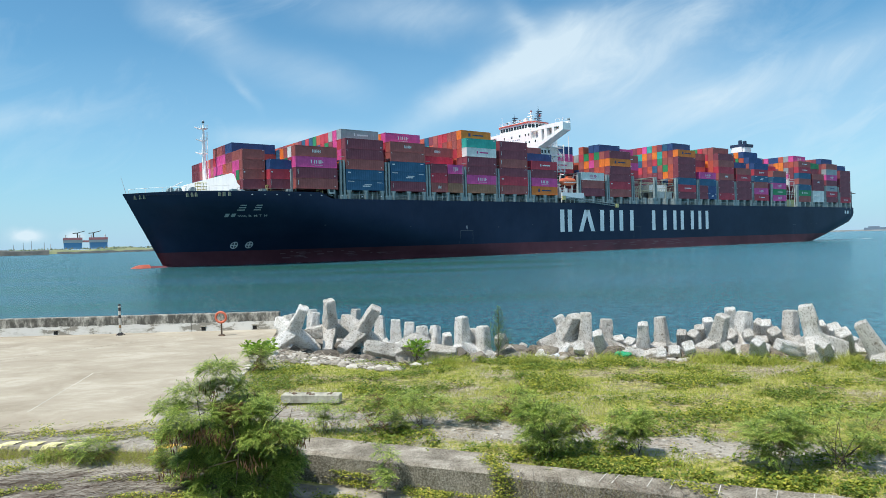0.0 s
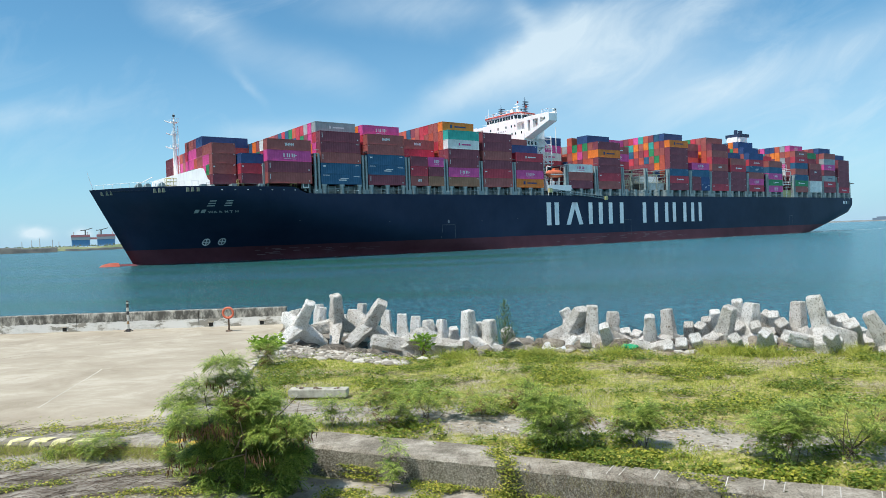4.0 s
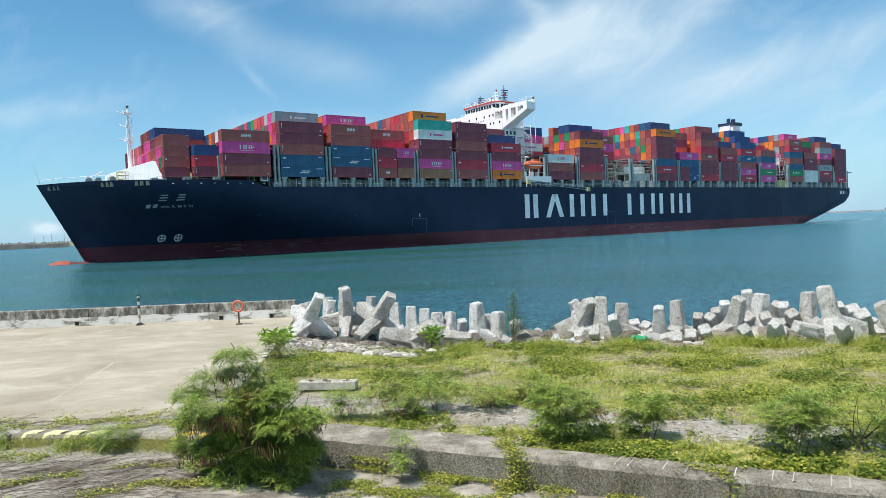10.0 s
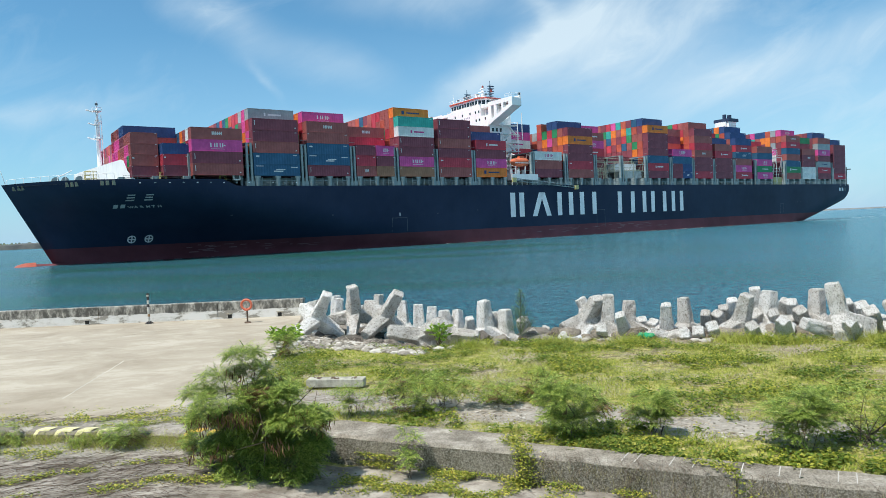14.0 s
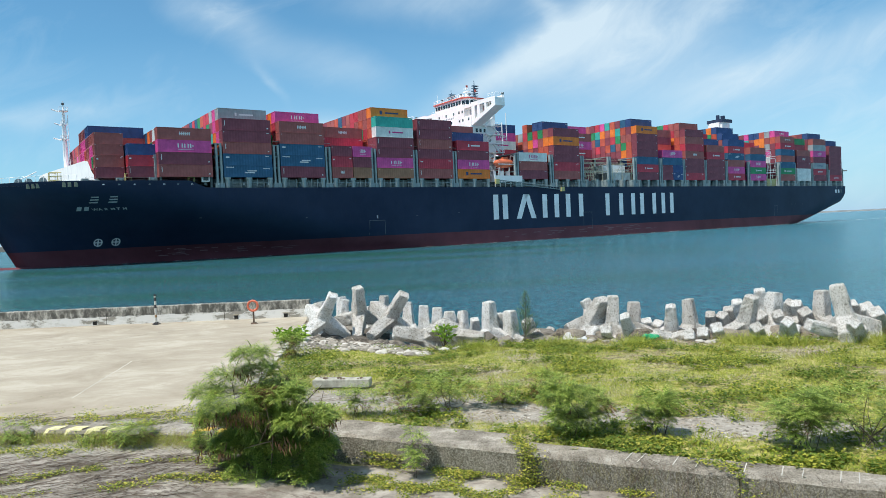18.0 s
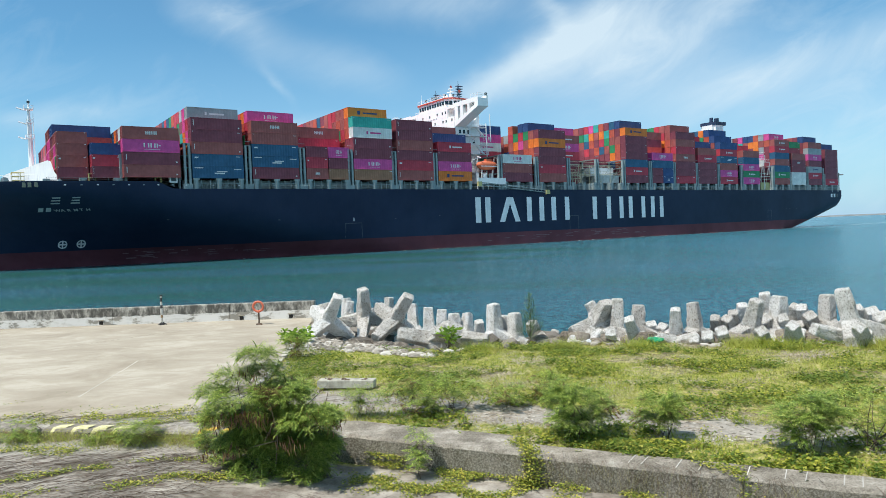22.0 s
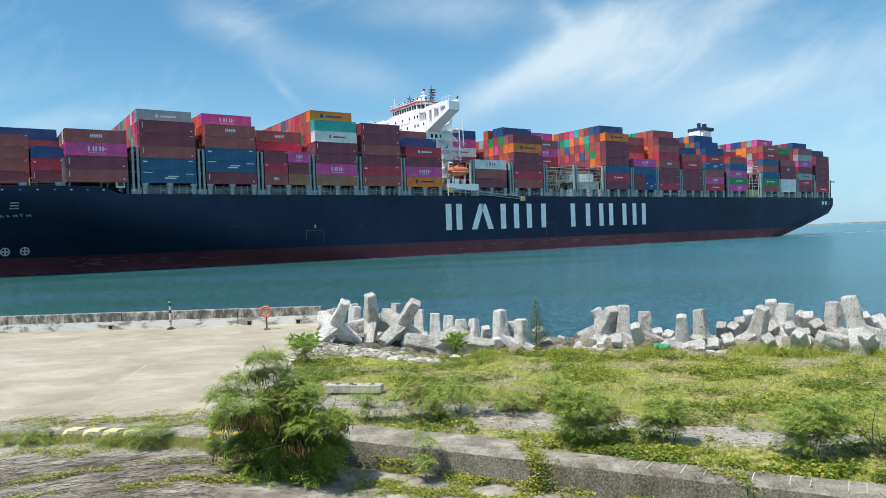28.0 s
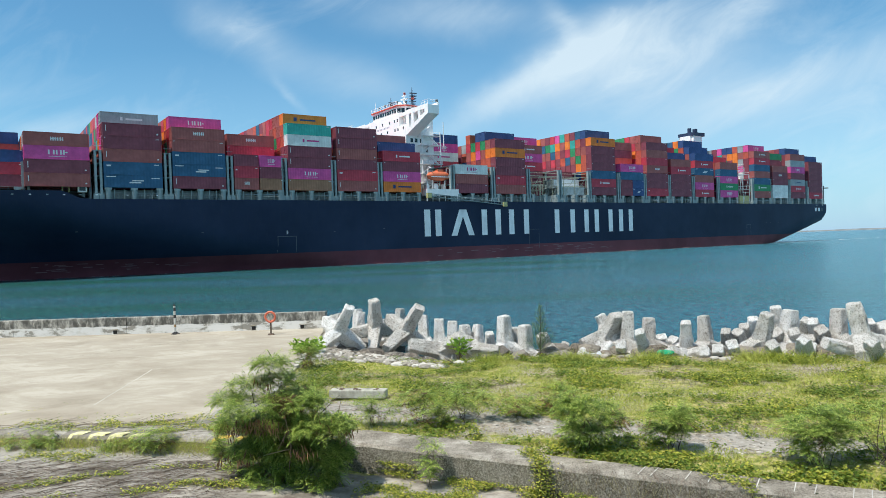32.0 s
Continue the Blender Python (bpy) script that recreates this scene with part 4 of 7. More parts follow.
plank = bmesh.new()
for z in (ZC + 2.4, ZC + 5.2, ZC + 8.0):
    box(plank, -0.85, 0.85, -24.5, 24.6, z, z + 0.16)
    tube(plank, (-0.8, 24.7, z + 1.1), (0.8, 24.7, z + 1.1), 0.05, n=4)
for y in range(-24, 24, 6):
    box(plank, -0.2, 0.2, y - 0.2, y + 0.2, ZD, ZC + 8)
plank_me = bpy.data.meshes.new("lashing_bridge")
plank.to_mesh(plank_me)
plank.free()
plank_me.materials.append(steel)
for s in STARTS:
    if s < 320:
        for d in (0.8, 6.1, 11.5):
            ship_part("hatch_pedestal", ped_me, s - d)
        ship_part("lashing_bridge", plank_me, s + 1.05)
        ship_part("lashing_post", post_me if s not in (50.0, 19.6) else low_me, s + 0.55)
        ship_part("lashing_post", post_me, s + 1.6)
    else:
        for d in (-0.2, 0.8, 11.0, 12.4):
            ob = ship_part("lashing_post", low_me, s - d)
            ob.location.y = -2.2
for s, y in ((339.0, -2.6), (345.8, -5.2), (332.4, -1.2)):
    ob = ship_part("hatch_pedestal", ped_me, s)
    ob.location.y = y
rail(318, 8, 25.2, ZD - 0.05, 0.95, 4.6)
rail(346, 322, 22.6, 19.0, 0.9, 3.0, dark_steel)
bm = bmesh.new()
for s in STARTS[1:]:
    for d in (2.0, 4.0, 8.2, 9.8):
        tube(bm, (s - d, 24.9, ZD - 0.3), (s - d, 24.9, ZC - 0.4), 0.09, n=4)
    box(bm, s - 12, s, 24.7, 24.85, ZD + 1.3, ZD + 1.45)
    box(bm, s - 12, s, 21.8, 22.0, ZD - 0.5, ZC - 0.3)
tagged(part("deck_fittings", bm, steel, ship), kind="stuff")

# forecastle: wave breaker, mast, winch cage, rail
bm = bmesh.new()
prof = ((353.2, 19.4), (352.9, 21.9), (352.2, 22.3), (345.0, 24.3), (344.5, 24.0), (343.9, 21.4), (342.6, 19.2))
left = [bm.verts.new((x, 17.6 - 1.70 * (x - 343.6), z)) for x, z in prof]
right = [bm.verts.new((x - 0.2, -17.6 + 1.70 * (x - 343.6) - 0.4, z)) for x, z in prof]
bm.faces.new(left)
bm.faces.new(right[::-1])
for i in range(len(prof)):
    j = (i + 1) % len(prof)
    bm.faces.new((left[j], left[i], right[i], right[j]))
part("wave_breaker", bm, white, ship, "white wave breaker on the forecastle")
mast_bits = (("mast_pole", (347, 0, 19), (347, 0, 35), 0.62, 0.45), ("mast_pole", (347, 0, 35), (347, 0, 38), 0.35, 0.28), ("mast_tip", (347, 0, 38.2), (347, 0, 40.4), 0.2, 0.08))
for nm, a, b, r0, r1 in mast_bits:
    part(nm, tube(bmesh.new(), a, b, r0, r1, 8), white, ship)
for z, w in ((31.1, 0.85), (34.7, 0.6), (38.0, 0.95)):
    bm = bmesh.new()
    box(bm, 347 - w, 347 + w, -w, w, z - 0.12, z + 0.1)
    for sx in (-1, 1):
        for sy in (-1, 1):
            tube(bm, (347 + sx * w, sy * w, z), (347 + sx * w, sy * w, z + 0.9), 0.05, n=4)
    box(bm, 347 - w, 347 + w, w - 0.04, w + 0.04, z + 0.8, z + 0.9)
    tube(bm, (347 + w, 0.4, z - 0.3), (348.6 + w, 0.4, z + 0.2), 0.16)
    part("mast_platform", bm, white, ship)
bm = bmesh.new()
for z in range(20, 37):
    box(bm, 346.1, 346.25, 0.35, 0.85, z, z + 0.1)
for y in (0.35, 0.85):
    tube(bm, (346.2, y, 19), (346.2, y, 37), 0.05, n=4)
part("mast_ladder", bm, white, ship)
part("radar_bar", box(bmesh.new(), 346.7, 347.3, -0.25, 0.25, 39.5, 40.0), dark_steel, ship)
bm = bmesh.new()
for x in (348.2, 349.9, 351.6):
    for y in (6.5, 8.2):
        tube(bm, (x, y, 19), (x, y, 22.2), 0.09, n=4)
for z in (20.4, 21.3, 22.2):
    tube(bm, (348.2, 8.2, z), (351.6, 8.2, z), 0.08, n=4)
    tube(bm, (348.2, 6.5, z), (351.6, 6.5, z), 0.08, n=4)
part("winch_cage", bm, yellow, ship, "pale yellow steel cage")
for x, y in ((355.6, 5), (357.6, 4.5), (353.0, 8.4)):
    bm = tube(bmesh.new(), (x, y - 0.9, 20.2), (x, y + 0.9, 20.2), 0.8, n=10)
    part("winch", bm, steel, ship)
bm = bmesh.new()
for i in range(14):
    x = 367.2 - i * 1.5
    y = half_breadth(x, 19) * 0.97
    tube(bm, (x, y, 19.2), (x, y, 20.5), 0.05, n=4)
    if i:
        tube(bm, (x + 1.5, half_breadth(x + 1.5, 19) * 0.97, 20.5), (x, y, 20.5), 0.045, n=4)
part("bow_rail", bm, white, ship)
part("jackstaff", tube(bmesh.new(), (367.4, 0, 19.4), (368.6, 0, 24.2), 0.09, 0.04), white, ship)
part("wire_rope", tube(bmesh.new(), (358, 2, 20.5), (353.6, 2, 22.9), 0.12), white, ship)

for x, y, m, lab in ((336.4, 21.4, yellow, "yellow deck gear box"), (323.0, 23.6, yellow, "yellow deck gear box")):
    bm = bmesh.new()
    for a in (0, 1.3):
        for b in (0, 0.9):
            tube(bm, (x + a, y - b, 18.9), (x + a, y - b, 20.9), 0.08, n=4)
    for z in (19.9, 20.8):
        box(bm, x - 0.1, x + 1.4, y - 1.0, y + 0.1, z, z + 0.14)
    part("deck_stand", bm, m, ship, lab)
bm = box(bmesh.new(), 319.6, 321.4, 23.2, 24.2, 18.8, 20.2)
locker = part("deck_locker", bm, white, ship)
part("locker_door", box(bmesh.new(), 319.9, 321.1, 24.18, 24.24, 19.1, 20.0), dark_steel, locker)

# deckhouse and wheelhouse: front at x = 231
def prism(bm, pts, z0, z1):
    """An upright block on a plan of corners."""
    lo = [bm.verts.new((x, y, z0)) for x, y in pts]
    hi = [bm.verts.new((x, y, z1)) for x, y in pts]
    bm.faces.new(lo[::-1])
    bm.faces.new(hi)
    for i in range(len(pts)):
        j = (i + 1) % len(pts)
        bm.faces.new((lo[i], lo[j], hi[j], hi[i]))
    bmesh.ops.recalc_face_normals(bm, faces=bm.faces)
    return bm


def slab_yz(bm, pts, x0, x1):
    """A plate cut to an outline seen from ahead."""
    a = [bm.verts.new((x0, y, z)) for y, z in pts]
    b = [bm.verts.new((x1, y, z)) for y, z in pts]
    bm.faces.new(a)
    bm.faces.new(b[::-1])
    for i in range(len(pts)):
        j = (i + 1) % len(pts)
        bm.faces.new((a[j], a[i], b[i], b[j]))
    bmesh.ops.recalc_face_normals(bm, faces=bm.faces)
    return bm


bm = box(bmesh.new(), 221, 231, -13.2, 13.2, ZD - 0.9, 41.7)
box(bm, 221, 231, -9.5, 9.5, 41.7, 45.0)
for s in (-1, 1):
    box(bm, 221, 229.2, min(s * 9.5, s * 13.2), max(s * 9.5, s * 13.2), 41.7, 44.4)
house = part("deckhouse", bm, white, ship, "white painted deckhouse")
deck_plan = [(222.0, -9.0), (228.6, -9.6), (230.6, -7.6), (230.6, 7.6), (228.6, 9.6), (222.0, 9.0)]
wheel = part("wheelhouse", prism(bmesh.new(), deck_plan, 45.0, 48.0), white, ship)
grown = [(226 + (x - 226) * 1.10, y * 1.06) for x, y in deck_plan]
part("roof_edge", prism(bmesh.new(), grown, 48.0, 48.32), red_trim, wheel, "red-edged roof")
part("roof_deck", prism(bmesh.new(), [(226 + (x - 226) * 1.07, y * 1.03) for x, y in deck_plan], 48.322, 48.5), white, wheel)
for i in range(10):
    y = -7.35 + i * 1.5
    part("window_pane", box(bmesh.new(), 230.56, 230.64, y, y + 1.2, 46.0, 47.35), glass, wheel)
for s in (-1, 1):
    for k in range(2):
        a, b = Vector((230.6, s * 7.6, 0)), Vector((228.6, s * 9.6, 0))
        p, q = a.lerp(b, 0.08 + 0.46 * k), a.lerp(b, 0.46 + 0.46 * k)
        o = Vector((0.02, s * 0.02, 0))
        bm = bmesh.new()
        bm.faces.new([bm.verts.new(c) for c in (p + o + UPZ * 46.0, q + o + UPZ * 46.0, q + o + UPZ * 47.35, p + o + UPZ * 47.35)])
        part("window_pane", bm, glass, wheel)
    for k in range(3):
        x = 227.0 - k * 1.6
        part("window_pane", box(bmesh.new(), x, x + 1.25, min(s * 9.2, s * 9.66), max(s * 9.2, s * 9.66), 46.0, 47.35), glass, wheel)
for z, ys in ((43.0, (-11.4, -10.2, -5.2, -1.0, 3.4, 6.4, 8.2)), (40.2, (-10, -6, -2, 2, 6.6, 8.4, 11.6)), (36.6, (-10, -6, 5.5, 8.6))):
    for y in ys:
        part("window_pane", box(bmesh.new(), 230.97, 231.03, y, y + 0.62, z, z + 0.85), glass, house)
for x, z in ((229.4, 36.2), (227.8, 36.2), (226.0, 36.2), (224.0, 33.2)):
    part("window_pane", box(bmesh.new(), x - 0.9, x, 13.17, 13.23, z, z + 1.2), glass, house)
for i in range(9):
    part("lettering_bar", box(bmesh.new(), 231.0, 231.03, -4.6 + i * 0.95, -4.05 + i * 0.95, 41.9, 42.4), seam_pale, house)
part("bridge_front", box(bmesh.new(), 230.7, 231.0, -9.5, 9.5, 45.0, 45.5), white, house)
bm = bmesh.new()
for i in range(11):
    y = -9.5 + i * 1.9
    tube(bm, (230.9, y, 45.5), (230.9, y, 46.0), 0.04, n=4)
tube(bm, (230.9, -9.5, 46.0), (230.9, 9.5, 46.0), 0.05, n=4)
part("bridge_rail", bm, white, house)


def wing(side):
    """A bridge wing: deck beam, sloping strut below, uprights and open bays backed by a web."""
    def span(a, b):
        return min(side * a, side * b), max(side * a, side * b)
    beam = part("bridge_wing", box(bmesh.new(), 226.9, 230.8, *span(9.5, 25.4), 44.4, 45.4), white, ship, "white bridge wing reaching over the side")
    slope = lambda y: 38.2 + (y - 13.2) * 0.385
    part("wing_strut", slab_yz(bmesh.new(), [(side * y, z) for y, z in ((13.2, 38.2), (25.4, slope(25.4)), (25.4, 44.4), (23.6, 44.4), (23.6, 43.5), (13.2, 39.5))], 226.9, 230.8), white, beam, "sloping white strut")
    part("wing_web", slab_yz(bmesh.new(), [(side * y, z) for y, z in ((13.2, 39.5), (23.6, 43.5), (23.6, 44.4), (13.2, 44.4))], 227.2, 227.4), white, beam)
    for a, b in ((13.2, 14.9), (16.2, 17.6), (19.95, 21.05)):
        low = 39.5 + (a - 13.2) * 0.385 - 0.1
        part("wing_upright", box(bmesh.new(), 229.4, 230.78, *span(a, b), low, 44.4), white, beam)
    bm = box(bmesh.new(), 230.6, 230.8, *span(13.2, 25.4), 45.4, 45.75)
    box(bm, 226.9, 227.1, *span(13.2, 25.4), 45.4, 46.3)
    part("wing_bulwark", bm, white, beam)
    bm = bmesh.new()
    for x, y in ((230.7, 21.8), (230.7, 23.6), (230.7, 25.3), (229.0, 25.3), (227.0, 25.3)):
        tube(bm, (x, side * y, 45.4), (x, side * y, 46.9), 0.06, n=4)
    for z in (46.3, 46.9):
        tube(bm, (230.7, side * 21.8, z), (230.7, side * 25.3, z), 0.05, n=4)
        tube(bm, (230.7, side * 25.3, z), (227.0, side * 25.3, z), 0.05, n=4)
    part("wing_rail", bm, white, beam)
    part("wing_lamp", box(bmesh.new(), 227.0, 227.6, *span(24.6, 25.3), 46.4, 47.1), dark_steel, beam)
    part("recess_door", box(bmesh.new(), 229.18, 229.26, *span(10.4, 12.4), 41.9, 44.0), seam_pale, beam)


wing(1)
wing(-1)
# stair tower and side decks beside the house
for i in range(7):
    z = 20.5 + i * 2.95
    bm = bmesh.new()
    w = 16.6 - 0.25 * i
    box(bm, 219.5, 227.0, 13.2, w, z, z + 0.18)
    for x in (219.6, 222.0, 224.5, 226.9):
        tube(bm, (x, w - 0.1, z), (x, w - 0.1, z + 1.1), 0.06, n=4)
    tube(bm, (219.6, w - 0.1, z + 1.1), (226.9, w - 0.1, z + 1.1), 0.06, n=4)
    tube(bm, (219.6, w - 0.1, z + 0.6), (226.9, w - 0.1, z + 0.6), 0.05, n=4)
    part("side_deck", bm, white, ship)
    bm = bmesh.new()
    box(bm, 0, 4.2, -0.45, 0.45, -0.1, 0.1, Matrix.Translation((220.4, 14.6, z + 0.1)) @ Matrix.Rotation(radians(-42 if i % 2 else -138), 4, "Y") @ Matrix.Translation((0 if i % 2 else 0, 0, 0)) if i % 2 else Matrix.Translation((226.4, 14.6, z + 0.1)) @ Matrix.Rotation(radians(-138), 4, "Y"))
    part("stairway", bm, white, ship)
for x in (219.8, 226.6):
    part("tower_post", tube(bmesh.new(), (x, 15.2, ZD), (x, 15.2, 39.5), 0.18, n=6), white, ship)
part("side_crane", tube(bmesh.new(), (221, 18.8, 33), (221, 18.8, 42), 0.14, n=6), white, ship)
# roof gear
mast_blue = painted("mast_blue", (0.09, 0.15, 0.22), 0.6, 0.2)
for y, h in ((-6.2, 3.9), (7.0, 4.6)):
    bm = bmesh.new()
    for d in (-0.5, 0.5):
        tube(bm, (224.4, y + d, 48.4), (224.4, y + d * 0.4, 48.4 + h), 0.17, 0.12, 5)
    for k in range(5):
        z = 49.2 + k * h * 0.19
        box(bm, 223.6 - 0.2 * k, 225.2, y - 0.9 + 0.1 * k, y + 0.9 - 0.1 * k, z, z + 0.22)
        tube(bm, (224.4, y - 0.5, z), (224.4, y + 0.5, z + h * 0.19), 0.07, n=4)
    tube(bm, (224.4, y, 48.4 + h), (224.4, y, 50.0 + h), 0.10, n=4)
    part("radar_mast", bm, mast_blue, ship, "blue-grey lattice radar mast")
bm = tube(bmesh.new(), (225.6, 4.2, 48.4), (225.6, 4.2, 53.6), 0.25, 0.12, 6)
box(bm, 225.0, 226.2, 2.8, 5.6, 51.2, 51.4)
box(bm, 225.2, 226.0, 3.3, 5.1, 52.3, 52.45)
part("signal_mast", bm, white, ship)
for x, y, z, r in ((226, 2.0, 49.9, 0.95), (225.4, 4.2, 50.2, 0.7), (226, -2.6, 49.2, 0.6)):
    bm = bmesh.new()
    bmesh.ops.create_icosphere(bm, subdivisions=2, radius=r, matrix=Matrix.Translation((x, y, z)))
    tube(bm, (x, y, 48.4), (x, y, z), 0.2, n=6)
    part("radome", bm, white, ship, "", True)
part("ensign", box(bmesh.new(), 225.2, 226.0, 4.5, 4.55, 52.7, 53.4), red_trim, ship)
part("flag_bar", box(bmesh.new(), 224.6, 225.5, 8.4, 8.45, 50.4, 51.3), red_trim, ship)
part("whip_aerial", tube(bmesh.new(), (229.5, -7.6, 48.4), (229.5, -7.6, 52.2), 0.06, n=4), white, ship)
for x, y, h in ((229.6, -4.6, 0.9), (229.8, -0.6, 1.1), (229.8, 2.6, 0.8), (229.4, 6.2, 1.0), (227.5, 8.4, 0.9)):
    bm = tube(bmesh.new(), (x, y, 48.4), (x, y, 48.4 + h), 0.10, n=6)
    box(bm, x - 0.3, x + 0.3, y - 0.25, y + 0.25, 48.4 + h, 48.9 + h)
    part("search_lamp", bm, dark_steel, ship)
bm = bmesh.new()
for i in range(9):
    y = -8 + i * 2.0
    tube(bm, (230.8, y, 48.45), (230.8, y, 49.5), 0.05, n=4)
for z in (49.0, 49.5):
    tube(bm, (230.8, -8, z), (230.8, 8, z), 0.045, n=4)
part("roof_rail", bm, white, ship)

# lifeboat in its cradle over a white platform
boat = bmesh.new()
rings = []
for i in range(11):
    u = i / 10 * 2 - 1
    r = math.sqrt(max(0.02, 1 - abs(u) ** 2.6))
    rings.append([boat.verts.new((226 + u * 4.1, 22.6 + math.cos(a * math.tau / 10) * 1.5 * r, 25.0 + math.sin(a * math.tau / 10) * 1.45 * r)) for a in range(10)])
for a, b in zip(rings, rings[1:]):
    for j in range(10):
        boat.faces.new((a[j], b[j], b[(j + 1) % 10], a[(j + 1) % 10]))
boat.faces.new(rings[0][::-1])
boat.faces.new(rings[-1])
lb = part("lifeboat", boat, orange, ship, "orange enclosed lifeboat", True)
part("canopy_hatch", box(bmesh.new(), 224.6, 226.6, 21.9, 23.3, 26.1, 26.9), orange, lb)
part("keel_band", box(bmesh.new(), 222.4, 229.4, 24.0, 24.1, 24.5, 24.75), white, lb)
for x in (222.6, 229.2):
    bm = bmesh.new()
    tube(bm, (x, 20.6, 20), (x, 22.2, 27.6), 0.28, 0.2, 6)
    tube(bm, (x, 22.2, 27.6), (x, 23.8, 27.2), 0.2, 0.16, 6)
    part("davit", bm, white, ship)
part("boat_platform", box(bmesh.new(), 220.6, 232.0, 22.6, 25.2, 19.0, 20.9), white, ship)
for x in (221, 223.2, 225.4, 227.6, 229.8, 231.8):
    part("platform_leg", tube(bmesh.new(), (x, 25.0, ZD - 0.5), (x, 25.0, 19.1), 0.14, n=5), white, ship)
for x in (222.2, 224.4, 228.6):
    part("cradle_leg", tube(bmesh.new(), (x, 23, 20.9), (x, 23.4, 23.6), 0.16, n=5), white, ship)
for x, z, w in ((223.4, 21.0, 1.0), (226.0, 21.0, 1.4), (229.2, 21.0, 0.9)):
    part("deck_locker", box(bmesh.new(), x, x + w, 21.4, 22.4, z, z + 1.6), white, ship)

# accommodation ladder stowed along the side
bm = bmesh.new()
q = Matrix.Translation((231.8, 25.95, 18.5)) @ Matrix.Rotation(radians(180 + 5.2), 4, "Y").inverted()
a, b = Vector((231.8, 25.95, 18.75)), Vector((203.6, 25.95, 16.3))
for dz in (0.0, 0.75):
    tube(bm, a + Vector((0, 0, dz)), b + Vector((0, 0, dz)), 0.14, n=5)
for i in range(22):
    p = a.lerp(b, i / 21)
    tube(bm, p, p + Vector((0, 0, 0.75)), 0.08, n=4)
part("boarding_ladder", bm, steel, ship, "grey boarding ladder stowed on its side")
for p in (a, b):
    bm = box(bmesh.new(), -0.7, 0.7, -0.3, 0.4, -0.5, 0.9, Matrix.Translation(p))
    part("ladder_platform", bm, yellow, ship)

# frames in the open bays
def tower(x0, x1, y, z0, z1, material, bays=2, name="lashing_frame"):
    bm = bmesh.new()
    for i in range(bays + 1):
        x = x0 + (x1 - x0) * i / bays
        tube(bm, (x, y, z0), (x, y, z1), 0.12, n=5)
        tube(bm, (x, y - 4, z0), (x, y - 4, z1), 0.12, n=5)
        if i:
            xp = x0 + (x1 - x0) * (i - 1) / bays
            tube(bm, (xp, y, z0), (x, y, z1), 0.07, n=4)
    for z in (z0 + (z1 - z0) * 0.5, z1):
        tube(bm, (x0, y, z), (x1, y, z), 0.12, n=5)
        tube(bm, (x0, y, z + 1.0), (x1, y, z + 1.0), 0.06, n=4)
        box(bm, min(x0, x1), max(x0, x1), y - 4, y - 3.0, z - 0.1, z + 0.05)
    part(name, bm, material, ship)


pale_yellow = painted("frame_yellow", (0.52, 0.49, 0.36), 0.6, 0.2, 1)
tower(191.5, 165.0, 23.4, ZC - 0.3, 26.0, pale_yellow, 5)
tower(189.5, 183.0, 21.0, ZC - 0.3, 23.5, pale_yellow, 5)
tower(178.0, 165.5, 22.6, ZC - 0.3, 22.4, steel, 4)
tower(206.6, 221.0, 22.0, 24.8, 26.2, pale_yellow, 3)
tower(75.5, 66.0, 23.6, ZD, 29.8, white, 2)
tower(74.0, 67.0, 22.0, 29.8, 33.2, white, 1)
part("ventilator", box(bmesh.new(), 66.5, 73.5, 21.8, 23.6, ZD, 20.8), yellow, ship)
part("container_stowed", box(bmesh.new(), 165.4, 177.4, 18.2, 20.6, 22.75, 25.5), white, ship)
part("tank_frame", box(bmesh.new(), 165.4, 177.4, 20.7, 23.1, ZC, 22.6), painted("pale_grey_box", (0.5, 0.53, 0.52), 0.6), ship)
tower(36.6, 34.9, 23.8, ZD, 28.6, pale_yellow, 1)

# funnel
funnel_navy = painted("funnel_navy", (0.018, 0.035, 0.085), 0.5, 0.15)
bm = box(bmesh.new(), 68, 76, -4, 3.4, ZD, 49.0)
bmesh.ops.bevel(bm, geom=[e for e in bm.edges if abs(e.verts[0].co.z - e.verts[1].co.z) > 5], offset=1.0, segments=2, affect="EDGES")
part("funnel_casing", bm, white, ship, "white funnel casing")
bm = box(bmesh.new(), 67.2, 75.4, -4.3, 3.7, 49.0, 50.5)
part("funnel_top", bm, funnel_navy, ship, "navy funnel top")
for x, y, h in ((74.0, 0.6, 2.3), (71.9, -0.8, 2.4), (70.6, 0.8, 2.2), (68.6, 0, 2.5)):
    part("exhaust_pipe", tube(bmesh.new(), (x, y, 50.3), (x, y, 50.3 + h), 0.85, 0.8, 12), funnel_navy, ship)

# foam trailing from the stern, carried along with the ship
foam = Mat("foam", 0.9)
foam.color(foam.ramp(foam.noise(0.6, 5, 0.7), [(0.35, (0.30, 0.45, 0.48)), (0.6, (0.78, 0.82, 0.82))]))
rf = random.Random(61)
for i in range(46):
    x = 52 - i * 2.7
    y = 24 - 0.02 * (52 - x) + rf.uniform(-1.6, 0.8)
    w = rf.uniform(0.5, 1.5) * (1 - i / 60)
    ln = rf.uniform(3.0, 7.0)
    bm = bmesh.new()
    ring = [bm.verts.new((x + math.cos(a * math.tau / 9) * ln * rf.uniform(0.6, 1), y + math.sin(a * math.tau / 9) * w * rf.uniform(0.6, 1), 0.03 + 0.001 * i)) for a in range(9)]
    bm.faces.new(ring)
    part("wake_foam", bm, foam.m, ship, "white foam in the wake")
